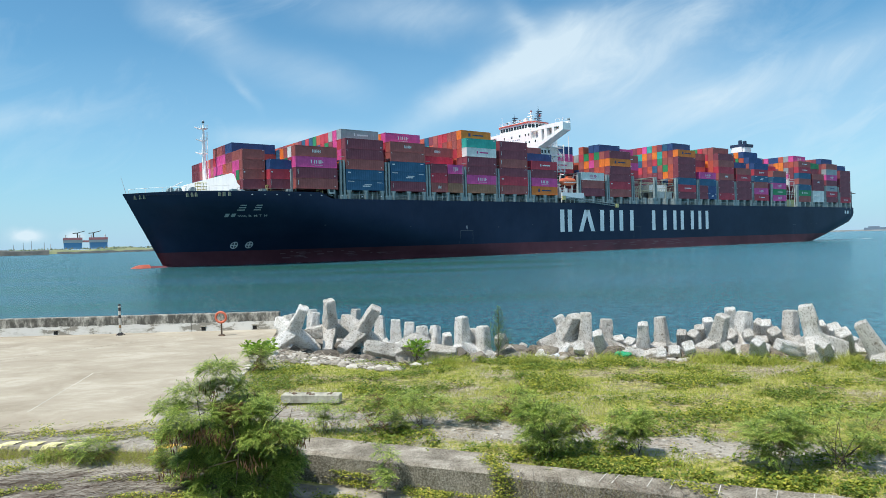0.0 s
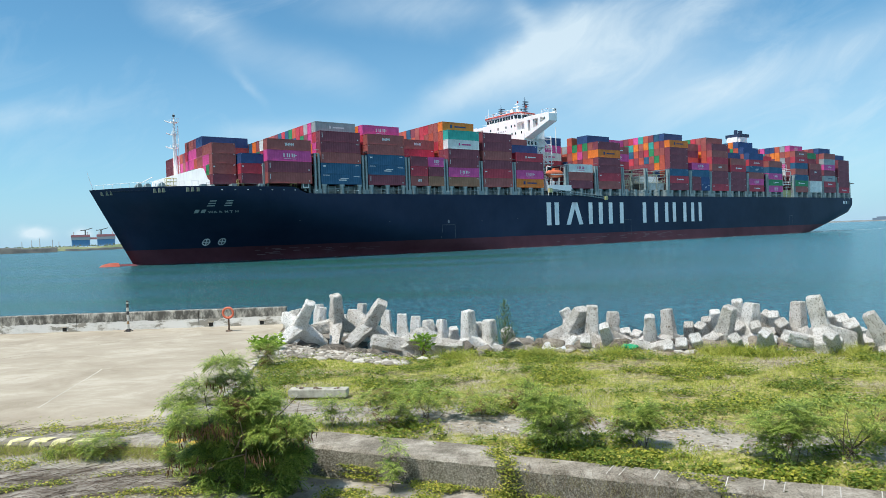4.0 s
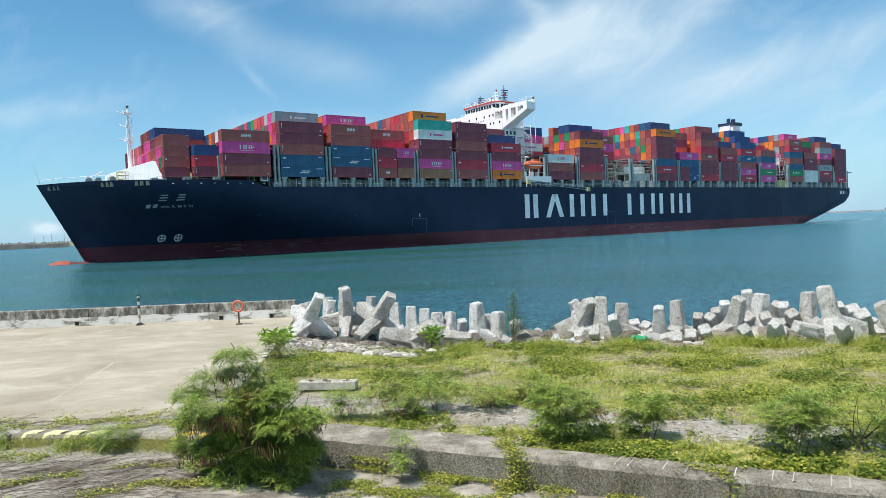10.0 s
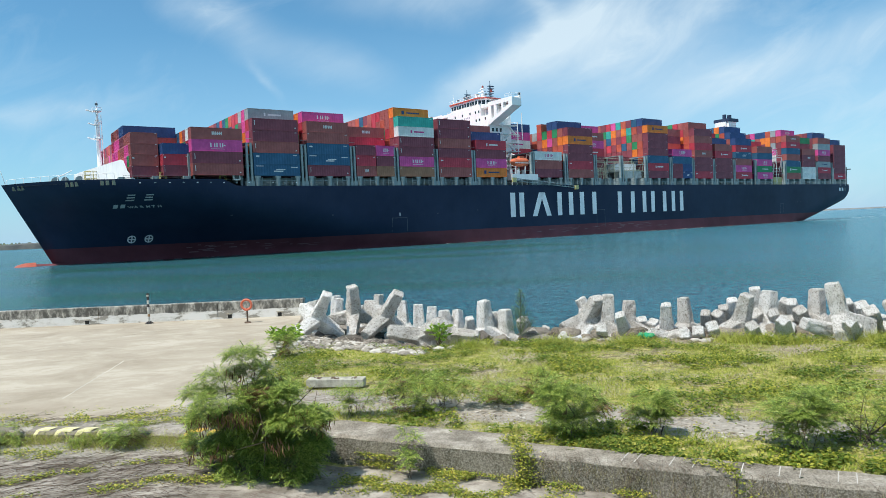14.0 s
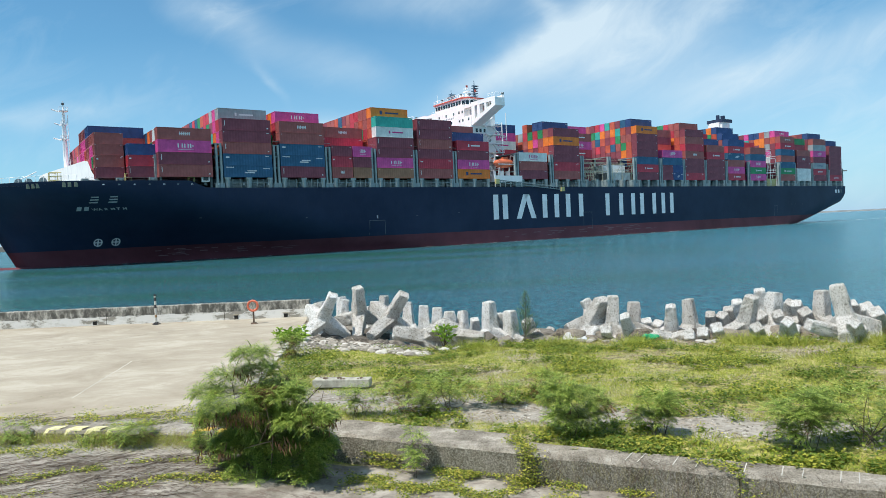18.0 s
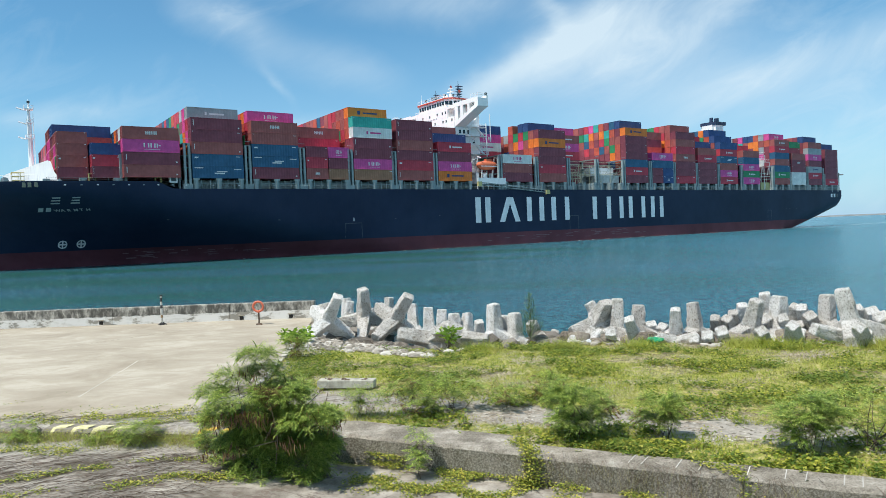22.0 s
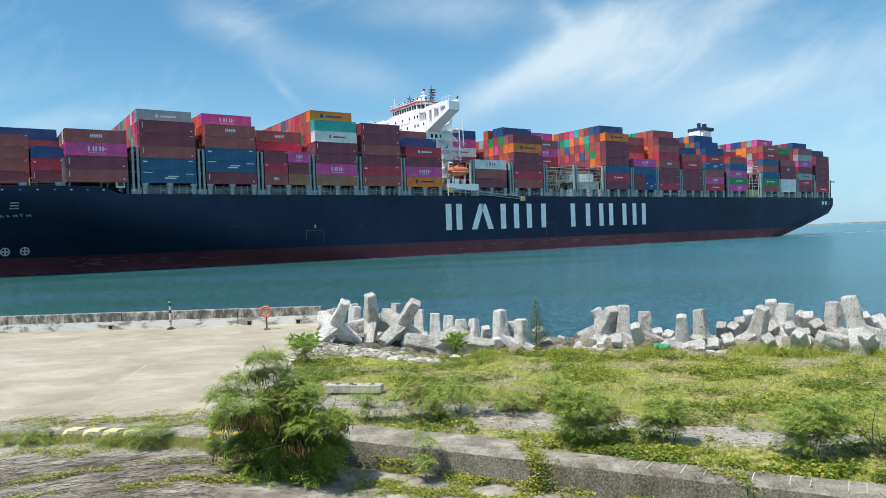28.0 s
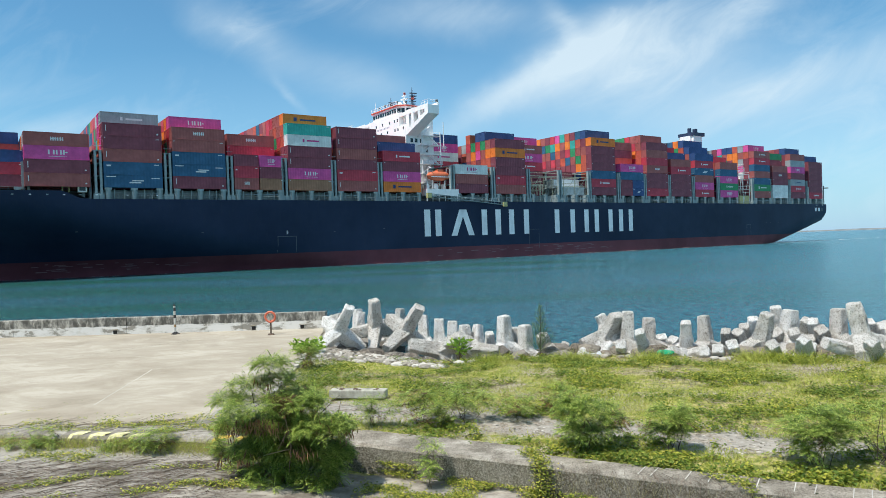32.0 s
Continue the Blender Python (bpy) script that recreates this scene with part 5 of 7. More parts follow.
for i in range(90):
    x = rf.uniform(60, 350)
    y = half_breadth(x, 0.1) + rf.uniform(0.1, 0.5)
    bm = bmesh.new()
    ring = [bm.verts.new((x + math.cos(a * math.tau / 7) * rf.uniform(0.8, 2.6), y + math.sin(a * math.tau / 7) * rf.uniform(0.12, 0.35), 0.03 + 0.001 * (i % 7))) for a in range(7)]
    bm.faces.new(ring)
    part("wake_foam", bm, foam.m, ship, "thin foam along the waterline")


# ---- armour blocks on the shore ----
k = Mat("tetrapod_concrete", 0.93)
base = k.ramp(k.random(), [(0.0, (0.28, 0.24, 0.18)), (0.28, (0.48, 0.43, 0.36)), (0.48, (0.75, 0.72, 0.66)), (1.0, (0.89, 0.87, 0.83))])
pits = k.ramp(k.noise(19, 3, 0.75), [(0.35, (0.06, 0.05, 0.035)), (0.41, (0.50, 0.47, 0.41)), (0.46, (0.88, 0.865, 0.83)), (0.60, (0.97, 0.96, 0.93))])
patches = k.ramp(k.noise(2.6, 5, 0.7), [(0.40, (0.78, 0.76, 0.73)), (0.50, (1, 1, 1))])
stain = k.ramp(k.noise(1.3, 6, 0.75), [(0.55, (0, 0, 0)), (0.70, (0.65, 0.65, 0.65))])
worn_face = k.mix(1.0, k.mix(0.55, base, pits), patches, "MULTIPLY")
k.color(k.mix(stain, worn_face, k.mix(0.5, base, (0.22, 0.18, 0.12)))).bump(k.noise(19, 4, 0.8), 1.0, 0.11)
tetra_mat = k.m


def arm(bm, way, r0, r1, length, seed):
    """One tapered arm, a rounded square in section, pitted and worn by the sea."""
    q = Vector(way).to_track_quat("Z", "Y").to_matrix()
    rings = []
    for d, r in ((0.0, r0), (0.15, r0 * 0.97), (0.3, r0 * 0.92), (0.45, r0 * 0.87), (0.6, r1 * 1.13), (0.72, r1 * 1.08), (0.84, r1 * 1.03), (0.94, r1), (0.985, r1 * 0.96), (1.0, r1 * 0.84)):
        ring = []
        for kk in range(24):
            a = kk * math.tau / 24
            c, s = math.cos(a), math.sin(a)
            rad = r / (abs(c) ** 9 + abs(s) ** 9) ** (1 / 9)
            p = q @ Vector((c * rad, s * rad, d * length))
            sd = Vector((seed, 0, 0))
            p += Vector([0.022 * noise.noise(p * 2.4 + sd + Vector((0, i * 5, 0))) + 0.030 * noise.noise(p * 8 + sd + Vector((0, i * 5, 9))) for i in range(3)])
            ring.append(bm.verts.new(p))
        rings.append(ring)
    for a, b in zip(rings, rings[1:]):
        for kk in range(24):
            bm.faces.new((a[kk], a[(kk + 1) % 24], b[(kk + 1) % 24], b[kk]))
    bm.faces.new(rings[-1])
    bm.faces.new(rings[0][::-1])


tetra_meshes = []
for s in range(5):
    bm = bmesh.new()
    for i, way in enumerate(((0, 0, 1), (0.943, 0, -0.333), (-0.471, 0.816, -0.333), (-0.471, -0.816, -0.333))):
        arm(bm, way, 0.315, 0.212 + 0.010 * s, 1.03 + 0.05 * math.sin(s * 3 + i), s * 7 + i)
    me = bpy.data.meshes.new("tetrapod")
    bm.to_mesh(me)
    bm.free()
    me.materials.append(tetra_mat)
    tetra_meshes.append(me)
tetra_n = 0


def tetrapod(x, y, z, lean, heading, size, spin, girth=0):
    """lean: degrees of the main arm from upright, towards heading."""
    global tetra_n
    ob = new("tetrapod", tetra_meshes[tetra_n % 5])
    tetra_n += 1
    tilt = Matrix.Rotation(radians(heading), 4, "Z") @ Matrix.Rotation(radians(lean), 4, "Y") @ Matrix.Rotation(radians(spin), 4, "Z")
    ob.matrix_basis = Matrix.Translation((x, y, z)) @ tilt @ Matrix.Diagonal((girth or 0.56 + 0.24 * size, girth or 0.56 + 0.24 * size, size, 1))
    state = "leaning" if lean > 25 else "upright"
    if lean > 60:
        state = "toppled"
    return tagged(ob, "weathered pale grey concrete tetrapod, " + state + " on the shore slope", "tetrapod", "armour blocks along the shore")


tetrapod(-3.71, 31.48, 0.96, 4, 0, 1.05, 56)
tetrapod(-2.39, 29.48, 0.68, 10, 100, 1.18, 72)
tetrapod(-1.63, 27.98, 0.76, 0, 0, 1.12, 0)
tetrapod(-1.10, 27.48, 0.77, 6, 67, 1.02, 21)
tetrapod(-0.56, 26.98, 0.82, 0, 180, 0.90, 19)
tetrapod(-0.12, 26.98, 0.74, 13, 66, 0.96, 74)
tetrapod(0.45, 27.98, 0.44, 20, -93, 0.88, 107)
tetrapod(1.00, 25.98, 0.91, 2, 180, 1.23, 41)
tetrapod(1.30, 26.48, 0.65, 5, 0, 0.95, 10)
tetrapod(-1.28, 25.58, 0.90, 75, -163, 1.43, 21)
tetrapod(-0.53, 25.18, 1.00, 91, -14, 1.24, 119)
tetrapod(-5.69, 31.98, 0.84, 1, -180, 1.15, 38)
tetrapod(-4.50, 31.98, 0.66, 9, 51, 0.85, 96)
tetrapod(1.77, 25.98, 0.67, 1, 180, 1.06, 44)
tetrapod(2.66, 26.98, 0.51, 25, -126, 0.87, 93)
tetrapod(2.84, 25.53, 0.58, 52, -110, 0.75, 39)
tetrapod(5.17, 26.48, 1.04, 27, 180, 1.06, 14)
tetrapod(4.79, 25.58, 1.39, 106, -163, 1.09, 26)
tetrapod(5.42, 25.28, 0.99, 4, 0, 1.21, 81)
tetrapod(6.45, 26.18, 0.92, 2, 0, 0.97, 90)
tetrapod(5.95, 24.58, 0.77, 34, -123, 1.07, 22)
tetrapod(5.39, 26.98, 0.62, 13, -98, 0.90, 66)
tetrapod(5.07, 24.58, 0.56, 42, -103, 0.92, 2)
tetrapod(4.16, 24.78, 0.44, 51, -112, 0.83, 63)
tetrapod(4.85, 25.18, 0.61, 54, -130, 0.97, 60)
tetrapod(7.39, 24.58, 0.87, 19, -107, 1.10, 1)
tetrapod(8.21, 24.98, 0.92, 4, 180, 1.10, 51)
tetrapod(6.61, 24.48, 0.39, 43, -107, 0.91, 90)
tetrapod(7.52, 26.48, 0.28, 35, -114, 0.95, 69)
tetrapod(7.32, 27.48, 0.24, 28, -110, 0.91, 104)
tetrapod(7.10, 23.78, 0.73, 66, -24, 0.82, 110)
tetrapod(7.81, 23.58, 0.56, 52, -118, 0.86, 97)
tetrapod(9.59, 23.58, 1.17, 21, -79, 1.16, 29)
tetrapod(10.99, 25.48, 1.25, 15, -128, 1.00, 106)
tetrapod(10.70, 23.98, 1.22, 4, 0, 1.06, 24)
tetrapod(12.07, 25.48, 1.00, 32, -124, 0.92, 62)
tetrapod(12.13, 24.98, 1.06, 40, -126, 0.95, 7)
tetrapod(12.12, 24.28, 0.86, 45, -128, 1.07, 43)
tetrapod(12.38, 23.98, 1.19, 1, 0, 1.04, 33)
tetrapod(12.24, 22.18, 1.41, 12, 158, 1.25, 79)
tetrapod(10.59, 22.58, 0.79, 45, -117, 1.11, 48)
tetrapod(9.79, 22.98, 0.75, 52, -117, 0.99, 37)
tetrapod(8.71, 23.58, 0.70, 51, -116, 0.99, 20)
tetrapod(8.19, 23.58, 0.60, 49, -113, 0.86, 94)
tetrapod(10.69, 24.38, 0.90, 47, -134, 0.95, 49)
tetrapod(10.96, 23.98, 0.95, 46, -120, 0.96, 21)
tetrapod(12.07, 22.28, 1.03, 71, -169, 1.16, 78)
tetrapod(13.49, 23.98, 1.04, 32, -128, 0.95, 116)
tetrapod(13.81, 23.58, 0.99, 40, -130, 1.02, 28)
tetrapod(13.62, 22.78, 0.93, 43, -128, 1.10, 119)
tetrapod(12.32, 21.78, 0.96, 50, -124, 0.94, 54)
tetrapod(9.35, 25.98, 0.61, 36, -117, 0.96, 0)
tetrapod(9.80, 25.98, 0.60, 37, -120, 0.95, 64)
tetrapod(10.44, 26.98, 0.64, 32, -123, 0.90, 105)
tetrapod(11.15, 27.98, 0.69, 22, -121, 0.96, 18)
tetrapod(9.74, 24.58, 0.51, 58, -130, 0.92, 116)
tetrapod(13.82, 21.28, 0.98, 28, 170, 1.26, 63)
tetrapod(14.28, 22.98, 0.59, 29, -102, 1.05, 37)
tetrapod(4.26, 24.18, 0.66, 68, -158, 0.85, 56)
tetrapod(-6.75, 30.98, 0.51, 20, -85, 0.87, 56)
for row in ((-5.6, 31.6, 0.75, 6, 0, 1.15, 20), (-6.5, 31.9, 0.72, 9, 180, 1.1, 70)):
    tetrapod(*row)

slim_meshes = []
for s in range(3):
    bm = bmesh.new()
    for i, way in enumerate(((0, 0, 1), (0.943, 0, -0.333), (-0.471, 0.816, -0.333), (-0.471, -0.816, -0.333))):
        arm(bm, way, 0.215, 0.150 + 0.006 * s, 1.0, 60 + s * 7 + i)
    me = bpy.data.meshes.new("tetrapod")
    bm.to_mesh(me)
    bm.free()
    me.materials.append(tetra_mat)
    slim_meshes.append(me)


def posed_tetrapod(mesh, at, first, second, size, label):
    """A slim block set by the way of two of its arms."""
    a = Vector(first).normalized()
    b = Vector(second)
    b = (b - a * b.dot(a)).normalized()
    c = a.cross(b)
    ob = new("tetrapod", mesh)
    ob.matrix_basis = Matrix.Translation(at) @ Matrix((b, c, a)).transposed().to_4x4() @ Matrix.Diagonal((size, size, size, 1))
    return tagged(ob, label, "tetrapod", "armour blocks along the shore")


posed_tetrapod(slim_meshes[0], (-5.94, 28.6, 1.40), (0.55, -0.50, 0.98), (1.10, 0.30, -0.55), 1.36, "weathered concrete tetrapod leaning, one arm on the rubble")
posed_tetrapod(slim_meshes[1], (-4.53, 29.6, 1.36), (0.05, -0.35, 1.20), (1.10, 0.70, 0.10), 1.36, "weathered concrete tetrapod with one upright and one level arm")
posed_tetrapod(slim_meshes[2], (-3.10, 28.6, 1.36), (0.64, -0.50, 0.95), (0.90, 0.35, -0.55), 1.36, "weathered concrete tetrapod tipped over on the shore slope")


# rock that carries the blocks
def stone(bm, c, r, seed):
    """A faceted lump of rock."""
    t = (1 + 5 ** 0.5) / 2
    pts = [(-1, t, 0), (1, t, 0), (-1, -t, 0), (1, -t, 0), (0, -1, t), (0, 1, t), (0, -1, -t), (0, 1, -t), (t, 0, -1), (t, 0, 1), (-t, 0, -1), (-t, 0, 1)]
    rr = random.Random(seed)
    s = (rr.uniform(0.7, 1.4), rr.uniform(0.7, 1.2), rr.uniform(0.4, 0.8))
    rot = Euler((rr.uniform(0, 6), rr.uniform(0, 6), rr.uniform(0, 6))).to_matrix()
    vs = []
    for p in pts:
        q = rot @ (Vector(p) * r * 0.53 * rr.uniform(0.8, 1.2))
        vs.append(bm.verts.new((c[0] + q.x * s[0], c[1] + q.y * s[1], c[2] + q.z * s[2])))
    for f in ((0, 11, 5), (0, 5, 1), (0, 1, 7), (0, 7, 10), (0, 10, 11), (1, 5, 9), (5, 11, 4), (11, 10, 2), (10, 7, 6), (7, 1, 8),
              (3, 9, 4), (3, 4, 2), (3, 2, 6), (3, 6, 8), (3, 8, 9), (4, 9, 5), (2, 4, 11), (6, 2, 10), (8, 6, 7), (9, 8, 1)):
        bm.faces.new([vs[i] for i in f])


# coloured extra dark, so the shade in the gaps between blocks is painted in
k = Mat("shore_rock", 0.95)
k.color(k.mix(0.35, k.ramp(k.island(), [(0, (0.05, 0.042, 0.034)), (0.6, (0.13, 0.112, 0.09)), (1, (0.34, 0.31, 0.26))]), k.ramp(k.noise(12, 4), [(0.35, (0.05, 0.042, 0.034)), (0.7, (0.36, 0.33, 0.28))]))).bump(k.noise(20, 4), 0.7, 0.04)
rr = random.Random(11)
bm = bmesh.new()
for i in range(1100):
    x = rr.uniform(-6.9, 22)
    y = edge_y(x) + rr.uniform(2.6 if x < 0 else 1.3, 5.5)
    stone(bm, (x, y, ground_height(x, y) + rr.uniform(0.0, 0.42)), rr.uniform(0.2, 0.5), i)
for i in range(22):
    stone(bm, (rr.uniform(-7.3, -3.4), rr.uniform(30.2, 33.0), rr.uniform(0.0, 0.65)), rr.uniform(0.4, 0.7), i + 700)
tagged(mesh_ob("shore_rocks", bm, k.m), "grey-brown broken rocks under the concrete blocks", "rocks", kind="stuff")
bm = bmesh.new()
for i in range(2300):
    x = rr.uniform(-7.0, -1.2) if i < 2100 else rr.uniform(-1.2, 16)
    y = edge_y(x) + (rr.uniform(-1.0, 2.8) if x < -1.2 else rr.uniform(-0.3, 0.6)) - (0.5 if x < -4 else 0)
    stone(bm, (x, y, ground_height(x, y) + 0.03 + (0.10 * max(0, y - edge_y(x) - 0.6) if x < -1.2 else 0)), 0.03 + 0.17 * rr.random() ** 3, i + 999)
k = Mat("rubble", 0.95)
k.color(k.mix(0.3, k.ramp(k.island(), [(0, (0.09, 0.075, 0.055)), (0.45, (0.30, 0.27, 0.22)), (1, (0.66, 0.63, 0.57))]), k.ramp(k.noise(12, 4), [(0.3, (0.15, 0.13, 0.1)), (0.7, (0.6, 0.57, 0.5))])))
rubble_mat = k.m
tagged(mesh_ob("rubble", bm, k.m), "pale broken concrete rubble at the lawn edge", "rubble", kind="stuff")

# washed-up sticks among the rubble
driftwood = Mat("driftwood", 0.9)
driftwood.color(driftwood.ramp(driftwood.noise(9, 4), [(0.35, (0.13, 0.10, 0.075)), (0.65, (0.46, 0.41, 0.33))]))
rw = random.Random(31)
bm = bmesh.new()
for i in range(170):
    x = rw.uniform(-6.6, -0.6)
    y = edge_y(x) + rw.uniform(-0.7, 2.3)
    z = ground_height(x, y) + 0.10 + 0.10 * max(0, y - edge_y(x) - 0.6)
    a, ln = rw.uniform(0, math.tau), rw.uniform(0.15, 0.6)
    tilt = rw.gauss(0.02, 0.07)
    tube(bm, (x, y, z), (x + math.cos(a) * ln, y + math.sin(a) * ln, z + tilt), rw.uniform(0.012, 0.028), 0.008, 5)
tagged(mesh_ob("driftwood", bm, driftwood.m), "bleached driftwood sticks strewn over the rubble", "driftwood", kind="stuff")

# brown boulders where the blocks thin out
k = Mat("boulder_rock", 0.95)
k.color(k.mix(0.5, k.ramp(k.random(), [(0, (0.07, 0.055, 0.038)), (0.6, (0.17, 0.14, 0.10)), (1, (0.34, 0.30, 0.24))]),
              k.ramp(k.noise(14, 5, 0.75), [(0.42, (0.04, 0.032, 0.024)), (0.58, (0.34, 0.30, 0.24))]))).bump(k.noise(18, 5), 0.8, 0.05)
boulder_mat = k.m
rb = random.Random(19)
for i in range(30):
    if i < 14:
        x, y, z = 2.5 + 0.19 * i + rb.uniform(-0.1, 0.1), rb.uniform(23.9, 25.0), rb.uniform(0.75, 1.0)
    else:
        x = 5.8 + 0.5 * (i - 14) + rb.uniform(-0.2, 0.2)
        y, z = edge_y(x) + rb.uniform(0.5, 1.3), rb.uniform(0.75, 1.0)
    bm = bmesh.new()
    stone(bm, (0, 0, 0), rb.uniform(0.34, 0.55), 2000 + i)
    bmesh.ops.bevel(bm, geom=bm.edges[:], offset=0.03, segments=1, affect="EDGES")
    ob = mesh_ob("boulder", bm, boulder_mat)
    ob.matrix_basis = pose(x, y, z)
    tagged(ob, "rough brown boulder wedged between concrete blocks", "rock", "boulders along the shore")

# ---- small things on the quay ----
ring_red = painted("ring_orange", (0.62, 0.15, 0.08), 0.6, 0.2, 4)
rust = Mat("rusty_steel", 0.8, 0.3)
rust.color(rust.ramp(rust.noise(14, 5), [(0.35, (0.07, 0.05, 0.04)), (0.7, (0.23, 0.16, 0.11))]))
buoy = tagged(empty("lifebuoy_stand", pose(-9.92, 32.0, G + 0.02)), "faded orange lifebuoy ring on a rusty steel stand", "lifebuoy")
bm = bmesh.new()
n, mseg, R, r = 28, 8, 0.235, 0.055
vs = [[bm.verts.new((math.cos(i * math.tau / n) * (R + r * math.cos(j * math.tau / mseg)), r * math.sin(j * math.tau / mseg), 0.86 + math.sin(i * math.tau / n) * (R + r * math.cos(j * math.tau / mseg)))) for j in range(mseg)] for i in range(n)]
for i in range(n):
    for j in range(mseg):
        bm.faces.new((vs[i][j], vs[(i + 1) % n][j], vs[(i + 1) % n][(j + 1) % mseg], vs[i][(j + 1) % mseg]))
part("ring", bm, ring_red, buoy, "faded orange ring", True)
bm = tube(bmesh.new(), (0, 0.05, 0.03), (0, 0.05, 0.72), 0.04, n=8)
part("post", bm, rust.m, buoy, "rusty steel post")
bm = tube(bmesh.new(), (0, 0.05, 0), (0, 0.05, 0.06), 0.17, 0.13, 10)
part("base_plate", bm, rust.m, buoy)
for s in (-1, 1):
    bm = tube(bmesh.new(), (s * 0.02, 0.05, 0.6), (s * 0.19, 0.05, 0.72), 0.018)
    part("cradle_arm", bm, rust.m, buoy)

pole = tagged(empty("marker_post", pose(-15.15, 33.3, G + 0.02)), "thin black and white banded marker post on a dark foot", "post")
band = [painted("band_white", (0.60, 0.58, 0.52), 0.8, 0.3, 5), painted("band_black", (0.045, 0.04, 0.04), 0.8, 0.3, 5), painted("band_rust", (0.33, 0.20, 0.10), 0.8, 0.3, 5)]
zz = [0.1, 0.36, 0.5, 0.82, 0.98, 1.16, 1.34, 1.42, 1.5]
for i, (a, b) in enumerate(zip(zz, zz[1:])):
    bm = tube(bmesh.new(), (0, 0, a), (0, 0, b), 0.058, n=8)
    part("band", bm, band[(0, 2, 0, 1, 0, 1, 0, 1)[i]], pole)
bm = tube(bmesh.new(), (0, 0, 0), (0, 0, 0.12), 0.13, 0.07, 8)
part("foot", bm, band[1], pole)
for i in range(3):
    a = i * 2.1
    bm = tube(bmesh.new(), (math.cos(a) * 0.22, math.sin(a) * 0.2, 0.02), (0, 0, 0.15), 0.025, n=6)
    part("brace", bm, band[1], pole)

# beam of concrete lying on the grass
beam = tagged(empty("concrete_beam", pose(-3.36, 18.0, G + 0.05, 0, 0.5, -5)), "pale concrete beam with broken bolt scars lying in the grass", "beam")
bm = box(bmesh.new(), -0.70, 0.83, -0.18, 0.18, 0, 0.21)
bmesh.ops.bevel(bm, geom=bm.edges[:], offset=0.015, segments=1, affect="EDGES")
pale = painted("beam_concrete", (0.42, 0.405, 0.33), 0.9, 0.55, 4)
part("body", bm, pale, beam)
for x in (-0.45, 0.05, 0.55):
    bm = bmesh.new()
    for j in range(5):
        stone(bm, (x + rr.uniform(-0.12, 0.12), rr.uniform(-0.1, 0.1), 0.208), rr.uniform(0.03, 0.06), 300 + j + int(x * 100))
    part("bolt_scar", bm, rust.m, beam, "dark rusty scar")

# green net and a sheet of pale plastic
net = Mat("green_net", 0.6).color((0.01, 0.30, 0.13))
bm = bmesh.new()
for i in range(7):
    stone(bm, (rr.uniform(-0.2, 0.2), rr.uniform(-0.1, 0.1), rr.uniform(0, 0.16)), 0.14, 500 + i)
ob = mesh_ob("fishing_net", bm, net.m)
ob.matrix_basis = pose(6.25, 23.0, G + 0.08)
tagged(ob, "crumpled bright green plastic netting in the grass", "net")
bm = bmesh.new()
stone(bm, (0, 0, 0), 0.45, 77)
bmesh.ops.scale(bm, vec=(1.2, 0.6, 0.35), verts=bm.verts)
ob = mesh_ob("foam_sheet", bm, painted("foam", (0.6, 0.63, 0.66), 0.6), smooth=True)
ob.matrix_basis = pose(4.1, 24.0, G + 0.05, 8, 0, 12)
tagged(ob, "pale washed-up foam slab among the rocks", "debris")

# steps at the end of the wall
step_mat = painted("step_concrete", (0.5, 0.47, 0.4), 0.9, 0.3, 3)
steps = tagged(empty("broken_steps", pose(-7.6, 33.2, G)), "broken concrete slabs leaning by the wall end", "steps")
for i in range(4):
    bm = box(bmesh.new(), 0.0, 0.22, -0.5, 0.7, -0.5, 0.75 - 0.18 * i, Matrix.Translation((0.25 * i, -0.5 * i, 0)) @ Matrix.Rotation(radians(18), 4, "Y"))
    part("slab", bm, step_mat, steps)
kerb_blocks = tagged(empty("apron_edging", pose(0, 0, G)), "pale stone edging along the apron side", "edging")
for i in range(26):
    v = i / 26
    x, y = -5.75 - 1.5 * v, 18.0 + 13.0 * v
    bm = box(bmesh.new(), -0.09, 0.09, -0.2, 0.2, -0.3, 0.07 + 0.02 * (i % 3), Matrix.Translation((x, y, 0)) @ Matrix.Rotation(radians(7 + 4 * math.sin(i * 5)), 4, "Z"))
    part("edging_stone", bm, step_mat, kerb_blocks)


# ---- plants ----
def leaf_mat(name, dark, mid, light, patch=None):
    """Leaves that differ one by one; patch: a second colour that takes over in places."""
    k = Mat(name, 0.55, spec=0.3)
    c = k.ramp(k.island(), [(0.0, dark), (0.5, mid), (1.0, light)])
    if patch:
        where = k.ramp(k.noise(0.7, 5, 0.65, (0.8, 1.3, 1)), [(0.44, (0, 0, 0)), (0.58, (0.85, 0.85, 0.85))])
        c = k.mix(where, c, k.mix(0.35, patch, c))
    k.color(c)
    k.b.inputs["Transmission Weight"].default_value = 0.0
    k.b.inputs["Subsurface Weight"].default_value = 0.0
    tr = k.t.nodes.new("ShaderNodeBsdfTranslucent")
    k.t.links.new(c, tr.inputs[0])
    mx = k.t.nodes.new("ShaderNodeMixShader")
    mx.inputs[0].default_value = 0.38
    out = k.t.nodes["Material Output"]
    k.t.links.new(k.b.outputs[0], mx.inputs[1])
    k.t.links.new(tr.outputs[0], mx.inputs[2])
    k.t.links.new(mx.outputs[0], out.inputs[0])
    return k.m


